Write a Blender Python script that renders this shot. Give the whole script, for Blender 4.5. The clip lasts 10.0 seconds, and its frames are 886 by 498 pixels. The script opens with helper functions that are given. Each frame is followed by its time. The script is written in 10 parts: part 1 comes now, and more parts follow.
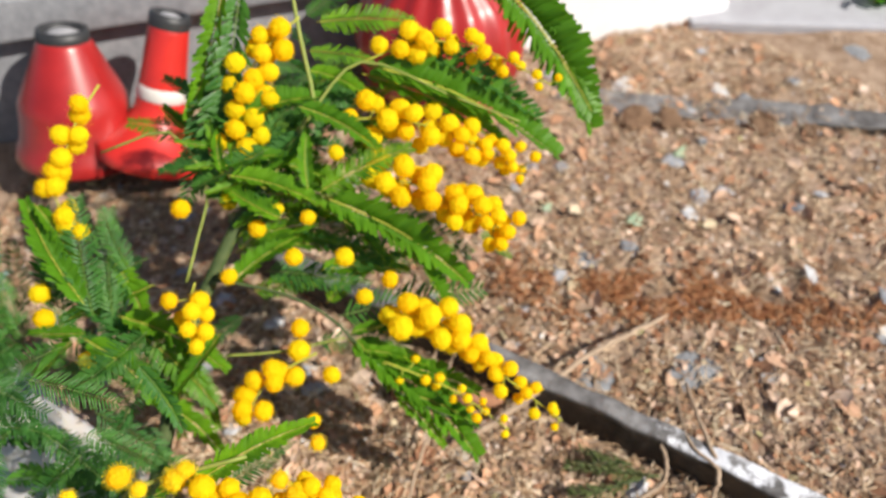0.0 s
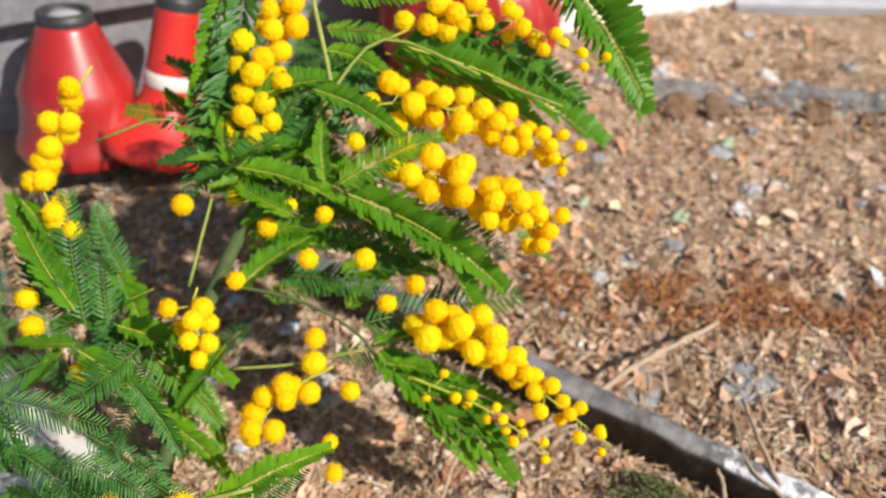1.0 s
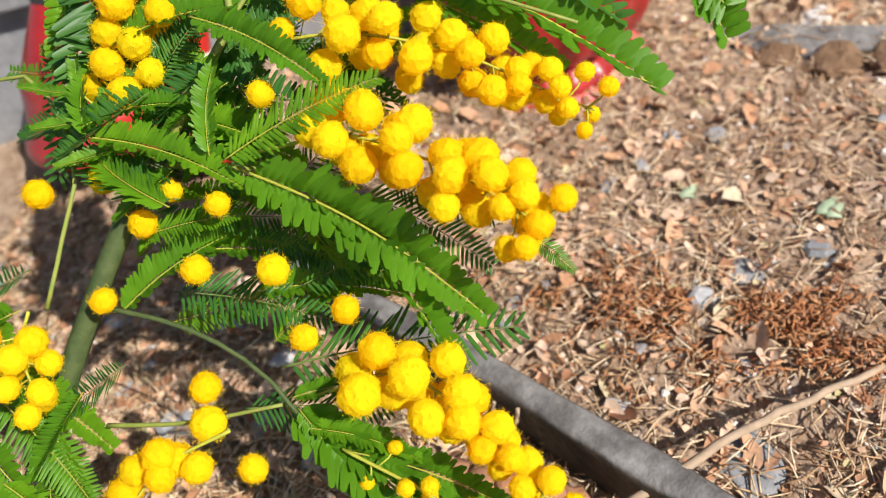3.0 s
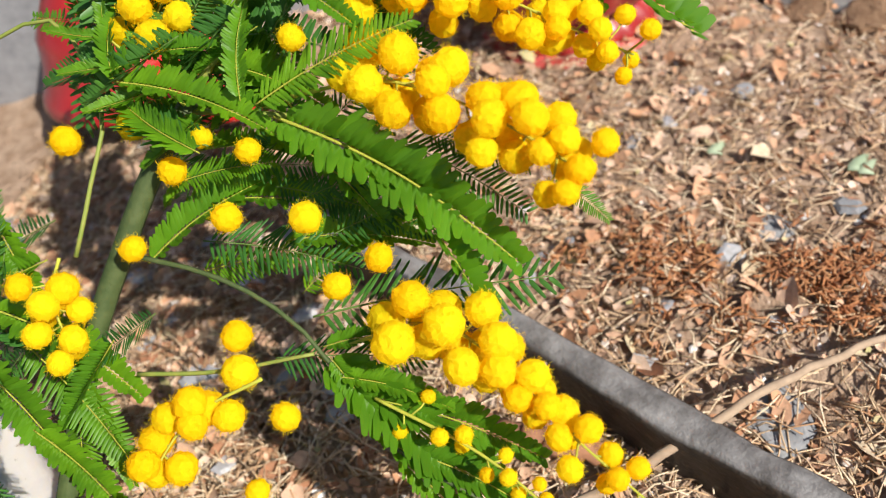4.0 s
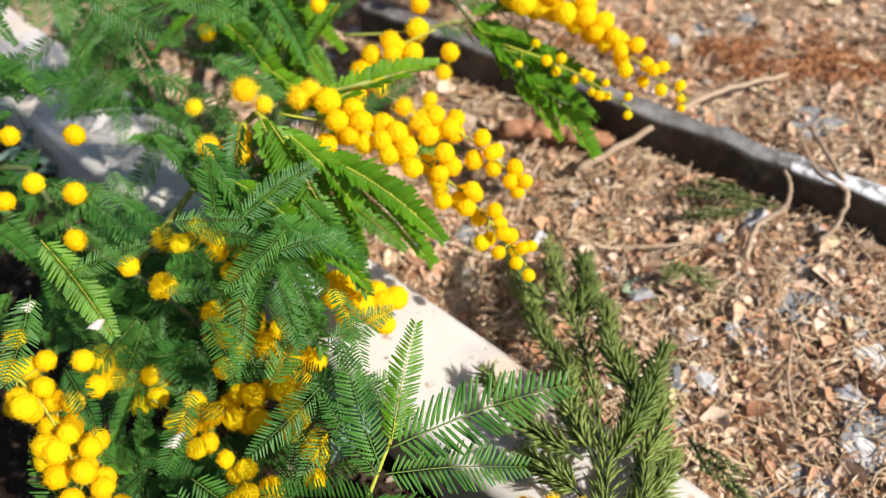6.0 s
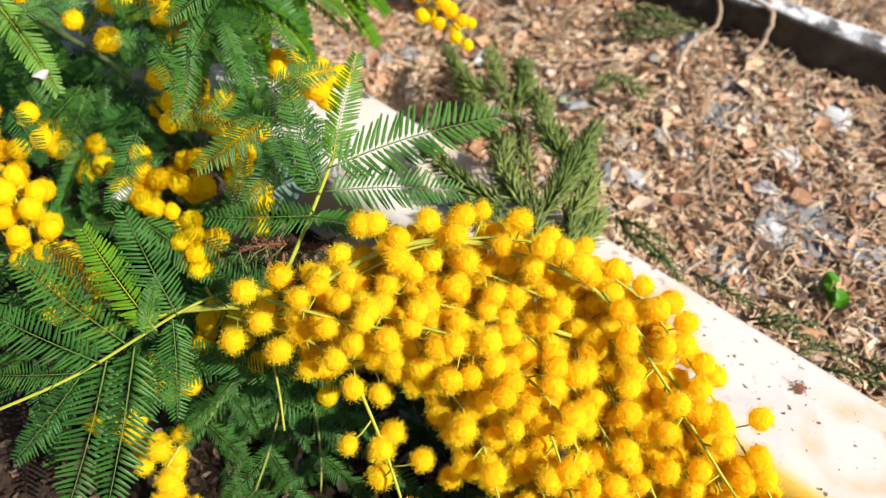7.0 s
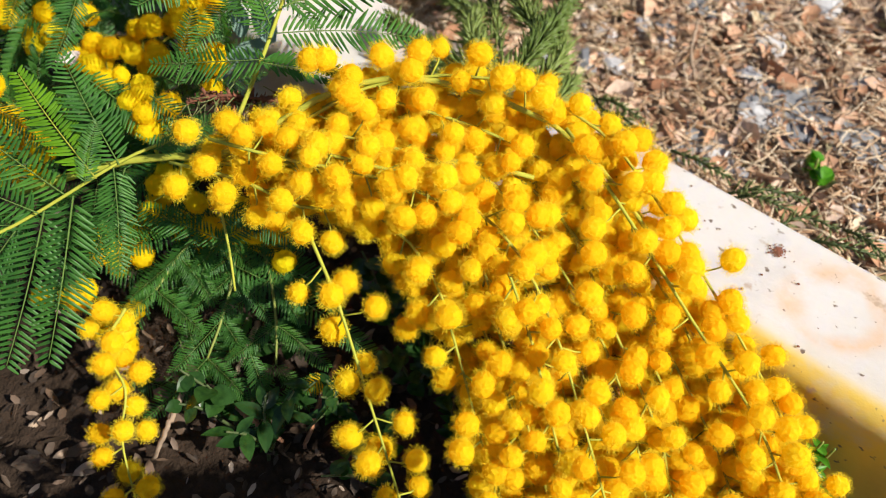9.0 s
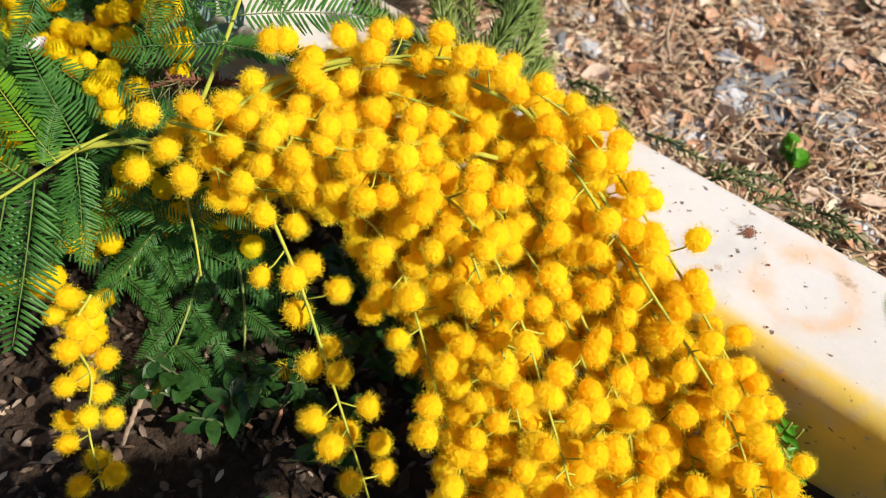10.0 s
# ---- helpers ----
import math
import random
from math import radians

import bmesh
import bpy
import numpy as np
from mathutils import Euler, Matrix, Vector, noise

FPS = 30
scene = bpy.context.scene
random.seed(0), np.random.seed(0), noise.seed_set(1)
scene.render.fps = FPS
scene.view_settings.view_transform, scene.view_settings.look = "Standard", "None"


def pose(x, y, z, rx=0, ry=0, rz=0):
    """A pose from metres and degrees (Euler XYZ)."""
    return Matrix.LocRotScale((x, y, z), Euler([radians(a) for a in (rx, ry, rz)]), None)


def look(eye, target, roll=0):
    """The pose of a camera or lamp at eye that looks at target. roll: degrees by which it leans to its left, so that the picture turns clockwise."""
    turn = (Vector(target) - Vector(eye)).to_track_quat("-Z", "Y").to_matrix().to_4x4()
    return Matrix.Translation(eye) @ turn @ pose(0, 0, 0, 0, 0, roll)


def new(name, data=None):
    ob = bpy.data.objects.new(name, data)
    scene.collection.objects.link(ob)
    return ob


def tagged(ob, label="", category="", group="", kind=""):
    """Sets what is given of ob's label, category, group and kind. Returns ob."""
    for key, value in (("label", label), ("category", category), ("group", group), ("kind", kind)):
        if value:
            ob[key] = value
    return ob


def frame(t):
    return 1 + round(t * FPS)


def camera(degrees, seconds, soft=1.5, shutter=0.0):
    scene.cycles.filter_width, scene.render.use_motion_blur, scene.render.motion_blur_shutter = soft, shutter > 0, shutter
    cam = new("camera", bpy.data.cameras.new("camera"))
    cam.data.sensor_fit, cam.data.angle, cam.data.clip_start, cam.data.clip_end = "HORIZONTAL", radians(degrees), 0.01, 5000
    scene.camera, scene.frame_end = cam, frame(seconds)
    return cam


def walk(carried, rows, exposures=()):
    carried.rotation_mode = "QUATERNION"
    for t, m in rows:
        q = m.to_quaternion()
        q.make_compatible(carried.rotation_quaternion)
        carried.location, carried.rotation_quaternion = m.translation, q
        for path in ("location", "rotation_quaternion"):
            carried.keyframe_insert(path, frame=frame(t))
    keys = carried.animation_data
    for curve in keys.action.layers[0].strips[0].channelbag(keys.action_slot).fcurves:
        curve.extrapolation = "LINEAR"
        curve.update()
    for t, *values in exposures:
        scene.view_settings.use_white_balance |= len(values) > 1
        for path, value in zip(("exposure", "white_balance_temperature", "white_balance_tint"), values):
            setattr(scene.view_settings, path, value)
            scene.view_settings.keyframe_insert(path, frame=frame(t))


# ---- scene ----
from bpy import data as D

# ---- camera ----
cam = camera(58.0, 10.0, soft=1.0)
cam.data.dof.use_dof = True
cam.data.dof.focus_distance = 0.237
cam.data.dof.aperture_fstop = 12.0
PATH = [
    (0, (-0.0003, -0.0141, 0.4068), (-0.0003, 0.3331, 0.0470), -0.00),
    (0.5, (-0.0108, -0.0252, 0.4149), (-0.0054, 0.3214, 0.0545), 0.63),
    (1, (-0.0055, 0.0183, 0.3779), (-0.0183, 0.3625, 0.0155), -1.37),
    (1.5, (0.0091, 0.0870, 0.2985), (-0.0405, 0.4424, -0.0498), -5.13),
    (2, (0.0354, 0.1032, 0.2835), (-0.0365, 0.4574, -0.0620), -7.68),
    (2.5, (0.0552, 0.1091, 0.2805), (-0.0572, 0.4536, -0.0641), -12.84),
    (2.7, (0.0554, 0.1087, 0.2817), (-0.0662, 0.4516, -0.0613), -14.07),
    (3.8, (0.0475, 0.1083, 0.2761), (-0.0724, 0.4324, -0.0854), -14.47),
    (4, (0.0464, 0.1056, 0.2760), (-0.0800, 0.4287, -0.0840), -15.03),
    (4.5, (0.0304, 0.0552, 0.3020), (-0.0722, 0.3810, -0.0632), -12.00),
    (5, (0.0029, -0.0271, 0.3238), (-0.0637, 0.3047, -0.0443), -6.81),
    (5.2, (-0.0036, -0.0476, 0.3277), (-0.0638, 0.2843, -0.0414), -5.95),
    (6.3, (-0.0268, -0.1301, 0.2967), (-0.0515, 0.2019, -0.0764), -0.20),
    (6.5, (-0.0250, -0.1442, 0.2927), (-0.0402, 0.1786, -0.0889), 1.74),
    (7, (-0.0158, -0.1742, 0.2677), (-0.0221, 0.1378, -0.1229), 2.29),
    (7.5, (-0.0058, -0.1859, 0.2492), (-0.0133, 0.1192, -0.1468), 1.92),
    (8, (-0.0026, -0.1892, 0.2428), (-0.0113, 0.1130, -0.1554), 1.72),
    (8.5, (-0.0007, -0.1943, 0.2365), (-0.0091, 0.1093, -0.1607), 1.73),
    (9, (-0.0005, -0.1975, 0.2310), (-0.0058, 0.1046, -0.1674), 2.35),
    (9.5, (0.0032, -0.1996, 0.2259), (0.0008, 0.1002, -0.1742), 2.68),
    (10, (0.0101, -0.1986, 0.2276), (0.0052, 0.1005, -0.1730), 1.97),
]
walk(cam, [(t, look(eye, target, roll)) for t, eye, target, roll in PATH], exposures=[(0.0, 0.50), (1.5, 0.55), (5.2, 0.55), (6.5, 0.66), (7.4, 0.60), (10.0, 0.48)])

# ---- sky and sun ----
SUN_AZ, SUN_EL = radians(-27), radians(43)
TO_SUN = Vector((math.cos(SUN_AZ) * math.cos(SUN_EL), math.sin(SUN_AZ) * math.cos(SUN_EL), math.sin(SUN_EL)))
world = D.worlds.new("sky")
scene.world = world
world.use_nodes = True
sky = world.node_tree.nodes.new("ShaderNodeTexSky")
sky.sky_type, sky.sun_disc, sky.sun_elevation, sky.sun_rotation = "NISHITA", False, SUN_EL, radians(90) - SUN_AZ
back = world.node_tree.nodes["Background"]
back.inputs["Strength"].default_value = 0.066
world.node_tree.links.new(sky.outputs[0], back.inputs["Color"])
sun_data = D.lights.new("sun", "SUN")
sun_data.energy, sun_data.angle, sun_data.color = 5.0, radians(0.5), (1.0, 0.955, 0.86)
sun = new("sun", sun_data)
sun.matrix_world = look(TO_SUN * 5, (0, 0, 0))


# ---- materials ----
class Mat:
    """A small builder of node materials."""

    def __init__(self, name, rough=0.6, spec=0.3, metal=0.0):
        self.mat = D.materials.new(name)
        self.mat.use_nodes = True
        self.t = self.mat.node_tree
        self.n, self.l = self.t.nodes, self.t.links
        self.b = self.n["Principled BSDF"]
        self.b.inputs["Roughness"].default_value = rough
        self.b.inputs["Specular IOR Level"].default_value = spec
        self.b.inputs["Metallic"].default_value = metal
        self.where = self.n.new("ShaderNodeTexCoord").outputs["Object"]

    def noise(self, scale, detail=4, rough=0.6, where=None):
        x = self.n.new("ShaderNodeTexNoise")
        x.inputs["Scale"].default_value, x.inputs["Detail"].default_value, x.inputs["Roughness"].default_value = scale, detail, rough
        self.l.new(where or self.where, x.inputs["Vector"])
        return x.outputs["Fac"]

    def ramp(self, value, *stops):
        x = self.n.new("ShaderNodeValToRGB")
        e = x.color_ramp.elements
        while len(e) < len(stops):
            e.new(0.5)
        for el, (p, c) in zip(e, stops):
            el.position, el.color = p, (*c, 1) if len(c) == 3 else c
        self.l.new(value, x.inputs["Fac"])
        return x.outputs["Color"]

    def grey(self, value, lo, hi):
        return self.ramp(value, (lo, (0, 0, 0)), (hi, (1, 1, 1)))

    def mix(self, fac, a, b, mode="MIX"):
        x = self.n.new("ShaderNodeMix")
        x.data_type, x.blend_type = "RGBA", mode
        for key, v in ((0, fac), (6, a), (7, b)):
            if isinstance(v, bpy.types.NodeSocket):
                self.l.new(v, x.inputs[key])
            else:
                x.inputs[key].default_value = v if key == 0 else (*v, 1)
        return x.outputs[2]

    def island(self):
        return self.n.new("ShaderNodeNewGeometry").outputs["Random Per Island"]

    def each(self):
        return self.n.new("ShaderNodeObjectInfo").outputs["Random"]

    def colour(self, c):
        if isinstance(c, bpy.types.NodeSocket):
            self.l.new(c, self.b.inputs["Base Color"])
        else:
            self.b.inputs["Base Color"].default_value = (*c, 1)
        self.c = c
        return self

    def rough(self, value, lo, hi):
        x = self.n.new("ShaderNodeMapRange")
        x.inputs["To Min"].default_value, x.inputs["To Max"].default_value = lo, hi
        self.l.new(value, x.inputs["Value"])
        self.l.new(x.outputs[0], self.b.inputs["Roughness"])
        return self

    def bump(self, value, dist, strength=1.0):
        x = self.n.new("ShaderNodeBump")
        x.inputs["Distance"].default_value, x.inputs["Strength"].default_value = dist, strength
        self.l.new(value, x.inputs["Height"])
        self.l.new(x.outputs[0], self.b.inputs["Normal"])
        return self

    def thin(self, fac, tint=(1, 1, 1)):
        """Lets light through, as petals and leaves do."""
        tr = self.n.new("ShaderNodeBsdfTranslucent")
        c = self.mix(1.0, self.c, tint, "MULTIPLY")
        self.l.new(c, tr.inputs["Color"])
        mx = self.n.new("ShaderNodeMixShader")
        mx.inputs["Fac"].default_value = fac
        self.l.new(self.b.outputs[0], mx.inputs[1])
        self.l.new(tr.outputs[0], mx.inputs[2])
        self.l.new(mx.outputs[0], self.n["Material Output"].inputs["Surface"])
        return self


def make_pollen(name, light, deep, through_it=0.55):
    m = Mat(name, 0.75, 0.1)
    m.colour(m.mix(m.each(), light, deep))
    return m.thin(through_it, (1, 0.88, 0.5)).mat


def make_leaf(name, a, b, tint, through_it=0.35, rough=0.45):
    m = Mat(name, rough, 0.35)
    c = m.mix(m.each(), a, b)
    c = m.mix(m.grey(m.noise(3.0, 3), 0.35, 0.7), c, tuple(0.72 * v for v in a))
    return m.colour(c).thin(through_it, tint).mat


POLLEN = make_pollen("flower_fluff", (0.96, 0.81, 0.010), (0.95, 0.70, 0.005))
STAMEN = make_pollen("flower_thread", (0.97, 0.85, 0.025), (0.97, 0.76, 0.012))
GOLD = make_pollen("golden_fluff", (0.99, 0.80, 0.012), (0.99, 0.67, 0.009))
GOLD_THREAD = make_pollen("golden_thread", (0.99, 0.86, 0.052), (0.99, 0.79, 0.022), 0.40)
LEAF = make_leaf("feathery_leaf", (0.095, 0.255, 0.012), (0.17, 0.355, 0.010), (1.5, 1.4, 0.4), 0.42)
# Darker, bluer copy of LEAF; some shade of the foliage is in its colour.
LEAF_DARK = make_leaf("bluish_shaded_leaf", (0.045, 0.155, 0.026), (0.085, 0.22, 0.026), (1.4, 1.4, 0.5), 0.3)
BROADLEAF = make_leaf("glossy_leaf", (0.022, 0.062, 0.014), (0.038, 0.10, 0.018), (1.2, 1.5, 0.4), 0.2, 0.25)
GLAUCOUS = make_leaf("grey_leaf", (0.17, 0.26, 0.21), (0.2, 0.3, 0.25), (1, 1.1, 0.8), 0.15, 0.5)
NEEDLE = make_leaf("needle_leaf", (0.115, 0.175, 0.036), (0.25, 0.31, 0.08), (1.2, 1.3, 0.6), 0.15, 0.35)
OLIVE = make_leaf("olive_needle", (0.13, 0.17, 0.05), (0.25, 0.27, 0.10), (1.1, 1.1, 0.6), 0.15, 0.45)
PALE_LEAF = make_leaf("pale_leaf", (0.36, 0.45, 0.30), (0.44, 0.52, 0.36), (1, 1.1, 0.8), 0.15, 0.55)
CLOVER = make_leaf("clover_leaf", (0.09, 0.30, 0.015), (0.12, 0.36, 0.02), (1.3, 1.4, 0.4), 0.4, 0.4)


def make_plain(name, a, b, scale, rough, bump=0.0, spec=0.3):
    m = Mat(name, rough, spec)
    v = m.noise(scale, 5)
    m.colour(m.mix(m.grey(v, 0.3, 0.7), a, b))
    if bump:
        m.bump(m.noise(scale * 3, 4), bump)
    return m.mat


STEM = make_plain("green_stem", (0.16, 0.22, 0.04), (0.26, 0.27, 0.06), 300, 0.5, 0.0002)
STEM_PALE = make_plain("yellow_stem", (0.42, 0.41, 0.055), (0.33, 0.36, 0.045), 300, 0.65, 0.0002, 0.12)
STEM_DARK = make_plain("woody_stem", (0.045, 0.07, 0.022), (0.08, 0.105, 0.036), 200, 0.6, 0.0003)
STEM_LEAF = make_plain("leaf_rib", (0.10, 0.19, 0.035), (0.15, 0.24, 0.05), 300, 0.5, 0.0002)
DRY_WOOD = make_plain("dry_wood", (0.42, 0.31, 0.22), (0.27, 0.19, 0.13), 120, 0.8, 0.0004)
BARK = make_plain("bark", (0.36, 0.17, 0.09), (0.20, 0.10, 0.06), 90, 0.85, 0.0008)
DRY_BRACT = make_plain("dry_bract", (0.24, 0.085, 0.05), (0.13, 0.055, 0.03), 300, 0.8)
PALE_PETAL = make_plain("dry_petal", (0.62, 0.54, 0.52), (0.45, 0.36, 0.36), 200, 0.7)


def make_marble():
    m = Mat("white_marble", 0.28, 0.45)
    v = m.noise(9, 6, 0.65)
    c = m.ramp(v, (0.35, (0.56, 0.515, 0.485)), (0.55, (0.60, 0.565, 0.545)), (0.75, (0.54, 0.49, 0.45)))
    rust = m.grey(m.noise(13, 5, 0.6), 0.58, 0.78)
    c = m.mix(rust, c, (0.60, 0.42, 0.28))
    for spot, inner, outer in (((0.329, 0.003, 0.046), 0.008, 0.021), ((0.16, 0.006, 0.046), 0.0, 0.012)):
        bent = m.n.new("ShaderNodeVectorMath")
        bent.operation = "MULTIPLY_ADD"
        bent.inputs[1].default_value, bent.inputs[2].default_value = (0.016, 0.016, 0.0), (-0.008, -0.008, 0.0)
        wob = m.n.new("ShaderNodeTexNoise")
        wob.inputs["Scale"].default_value = 55
        m.l.new(m.where, wob.inputs["Vector"])
        m.l.new(wob.outputs["Color"], bent.inputs[0])
        near = m.n.new("ShaderNodeVectorMath")
        near.operation = "ADD"
        m.l.new(m.where, near.inputs[0])
        m.l.new(bent.outputs[0], near.inputs[1])
        far = m.n.new("ShaderNodeVectorMath")
        far.operation = "DISTANCE"
        far.inputs[1].default_value = spot
        m.l.new(near.outputs[0], far.inputs[0])
        mid = 0.5 * (inner + outer)
        ring = m.ramp(far.outputs["Value"], (inner, (0, 0, 0)), (mid, (0.8, 0.8, 0.8)), (outer, (0, 0, 0)))
        patchy = m.mix(1.0, ring, m.grey(m.noise(60, 4), 0.36, 0.6), "MULTIPLY")
        c = m.mix(patchy, c, (0.62, 0.37, 0.19))
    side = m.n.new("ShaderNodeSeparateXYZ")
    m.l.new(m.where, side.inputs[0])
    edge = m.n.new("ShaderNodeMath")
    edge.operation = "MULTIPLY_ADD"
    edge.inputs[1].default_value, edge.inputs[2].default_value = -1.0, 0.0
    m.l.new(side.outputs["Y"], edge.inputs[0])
    # Yellow bounce from the flowers, painted on the bed-facing side.
    flower_bounce = m.mix(1.0, m.grey(edge.outputs[0], 0.0190, 0.0235), m.grey(side.outputs["X"], 0.22, 0.30), "MULTIPLY")
    c = m.mix(flower_bounce, c, m.mix(m.grey(m.noise(40, 4), 0.35, 0.7), (0.74, 0.52, 0.09), (0.60, 0.42, 0.09)))
    c = m.mix(m.grey(m.noise(120, 3, 0.55), 0.66, 0.74), c, (0.42, 0.31, 0.23))
    c = m.mix(m.grey(m.noise(28, 5, 0.7), 0.52, 0.80), c, (0.46, 0.44, 0.44))
    speck = m.grey(m.noise(230, 2, 0.5), 0.68, 0.73)
    c = m.mix(speck, c, (0.16, 0.11, 0.08))
    m.colour(c).rough(m.noise(60, 4), 0.22, 0.5)
    m.bump(m.noise(160, 4), 0.0003)
    m.b.inputs["Subsurface Weight"].default_value = 0.5
    m.b.inputs["Subsurface Scale"].default_value = 0.006
    m.b.inputs["Subsurface Radius"].default_value = (1.0, 0.8, 0.5)
    return m.mat


MARBLE = make_marble()


def make_stone(name, stops, rough=0.7):
    m = Mat(name, rough, 0.35)
    c = m.ramp(m.island(), *stops)
    c = m.mix(m.grey(m.noise(260, 4, 0.7), 0.4, 0.75), c, m.mix(0.5, c, (0.10, 0.07, 0.05)))
    m.colour(c).bump(m.noise(500, 3), 0.0004)
    return m.mat


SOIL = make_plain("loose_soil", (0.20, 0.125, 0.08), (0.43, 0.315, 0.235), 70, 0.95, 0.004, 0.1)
# Dark earth, made blacker still to carry the shade under the mimosa.
BED_SOIL = make_plain("dark_shaded_soil", (0.02, 0.013, 0.0085), (0.05, 0.033, 0.023), 90, 0.95, 0.003, 0.1)
CHIPS = make_stone("stone_chips", ((0.0, (0.40, 0.31, 0.25)), (0.45, (0.62, 0.48, 0.39)), (0.8, (0.72, 0.64, 0.58)), (1.0, (0.84, 0.84, 0.86))))
LITTER = make_stone("dead_leaves", ((0.0, (0.24, 0.10, 0.05)), (0.25, (0.52, 0.27, 0.15)), (0.65, (0.61, 0.395, 0.275)), (0.92, (0.69, 0.52, 0.41)), (1.0, (0.42, 0.38, 0.16))), 0.75)
# Dead leaves darkened to match the shade put into the bed.
BED_LEAVES = make_stone("shaded_bed_leaves", ((0.0, (0.02, 0.013, 0.009)), (0.65, (0.06, 0.037, 0.022)), (0.88, (0.16, 0.10, 0.065)), (1.0, (0.42, 0.33, 0.26))), 0.7)
STRAW = make_stone("fallen_needles", ((0.0, (0.36, 0.19, 0.09)), (0.5, (0.67, 0.47, 0.295)), (1.0, (0.81, 0.68, 0.50))), 0.7)
DUFF = make_stone("red_duff", ((0.0, (0.26, 0.085, 0.03)), (0.5, (0.44, 0.18, 0.07)), (1.0, (0.55, 0.28, 0.13))), 0.8)
SLATES = make_stone("slate_flakes", ((0.0, (0.20, 0.21, 0.23)), (0.6, (0.38, 0.38, 0.41)), (1.0, (0.55, 0.54, 0.55))), 0.55)
CLOD = make_plain("earth_clod", (0.13, 0.075, 0.045), (0.24, 0.15, 0.095), 120, 0.95, 0.003, 0.1)
SLATE = make_plain("grey_slate", (0.17, 0.175, 0.19), (0.28, 0.28, 0.29), 110, 0.6, 0.0008)
WHITE_STONE = make_plain("white_stone", (0.60, 0.60, 0.62), (0.46, 0.43, 0.41), 160, 0.6, 0.0006)


def make_edging():
    m = Mat("tarred_shaded_edging", 0.55, 0.4)
    # Tarred sides, blacker than the top; the front's shade is in this colour.
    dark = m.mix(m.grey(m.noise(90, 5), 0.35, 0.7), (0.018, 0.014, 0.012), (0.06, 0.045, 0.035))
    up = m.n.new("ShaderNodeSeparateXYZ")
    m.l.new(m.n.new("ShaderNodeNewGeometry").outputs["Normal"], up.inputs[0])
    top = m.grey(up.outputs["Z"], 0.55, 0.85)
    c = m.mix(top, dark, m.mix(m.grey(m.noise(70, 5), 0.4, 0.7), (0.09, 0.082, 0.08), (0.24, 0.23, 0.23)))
    along = m.n.new("ShaderNodeSeparateXYZ")
    m.l.new(m.where, along.inputs[0])
    stretch = m.ramp(along.outputs["X"], (0.0, (0, 0, 0)), (0.012, (0, 0, 0)), (0.025, (1, 1, 1)), (0.16, (1, 1, 1)), (0.20, (0, 0, 0)))
    crust = m.mix(1.0, m.mix(1.0, stretch, m.grey(m.noise(60, 5), 0.455, 0.53), "MULTIPLY"), top, "MULTIPLY")
    c = m.mix(crust, c, (0.62, 0.62, 0.66))
    m.colour(c).bump(m.noise(200, 5), 0.0012)
    return m.mat


EDGING = make_edging()
GRANITE = make_plain("grey_granite", (0.19, 0.19, 0.205), (0.29, 0.29, 0.305), 130, 0.45, 0.0004)
WHITE_SLAB = make_plain("white_slab", (0.82, 0.82, 0.83), (0.76, 0.75, 0.76), 30, 0.4, 0.0002)
PATH_STONE = make_plain("path_stone", (0.42, 0.42, 0.45), (0.34, 0.33, 0.36), 40, 0.7, 0.0006)


def make_plastic(name, a, b, rough, coat=0.3):
    m = Mat(name, rough, 0.5)
    m.colour(m.mix(m.grey(m.noise(35, 4), 0.35, 0.7), a, b)).rough(m.noise(50, 4), rough, rough + 0.2)
    m.b.inputs["Coat Weight"].default_value = coat
    return m.mat


RED = make_plastic("red_plastic", (0.36, 0.017, 0.016), (0.25, 0.012, 0.012), 0.25)
RED_BRIGHT = make_plastic("bright_red_plastic", (0.58, 0.026, 0.018), (0.44, 0.018, 0.014), 0.28)
RED_FADED = make_plastic("faded_red_plastic", (0.60, 0.10, 0.085), (0.5, 0.06, 0.05), 0.3)
BLACK = make_plastic("black_plastic", (0.02, 0.02, 0.022), (0.035, 0.034, 0.034), 0.4, 0.1)
SILVER = make_plastic("grey_plastic", (0.38, 0.37, 0.38), (0.28, 0.27, 0.28), 0.35, 0.2)
WHITE_BAND = make_plastic("white_band", (0.66, 0.62, 0.58), (0.52, 0.48, 0.44), 0.5, 0.0)


# ---- helpers ----
class Shape:
    """Collects corners and faces of one mesh."""

    def __init__(self):
        self.v, self.f, self.m = [], [], []

    def add(self, verts, faces, mat=0):
        k = len(self.v)
        self.v += [tuple(p) for p in verts]
        self.f += [tuple(k + i for i in face) for face in faces]
        self.m += [mat] * len(faces)

    def mesh(self, name, *mats, smooth=True):
        me = D.meshes.new(name)
        me.from_pydata(self.v, [], self.f)
        for mt in mats:
            me.materials.append(mt)
        me.polygons.foreach_set("use_smooth", [smooth] * len(self.f))
        if len(mats) > 1:
            me.polygons.foreach_set("material_index", self.m)
        me.update()
        return me


def thing(name, at, label, category, group="", kind=""):
    e = new(name)
    e.empty_display_size = 0.01
    e.location = at
    return tagged(e, label, category, group, kind)


def part(name, me, parent, m=None, label=""):
    """One mesh as a part; m is its pose in the world."""
    ob = new(name, me)
    ob.parent = parent
    if parent.data is None:
        ob.matrix_parent_inverse = Matrix.Translation(-parent.location)
    elif parent.parent is not None or True:
        ob.matrix_parent_inverse = parent.matrix_basis.inverted() if parent.matrix_basis != Matrix() else Matrix()
    if m is not None:
        ob.matrix_basis = m
    if label:
        ob["label"] = label
    return ob


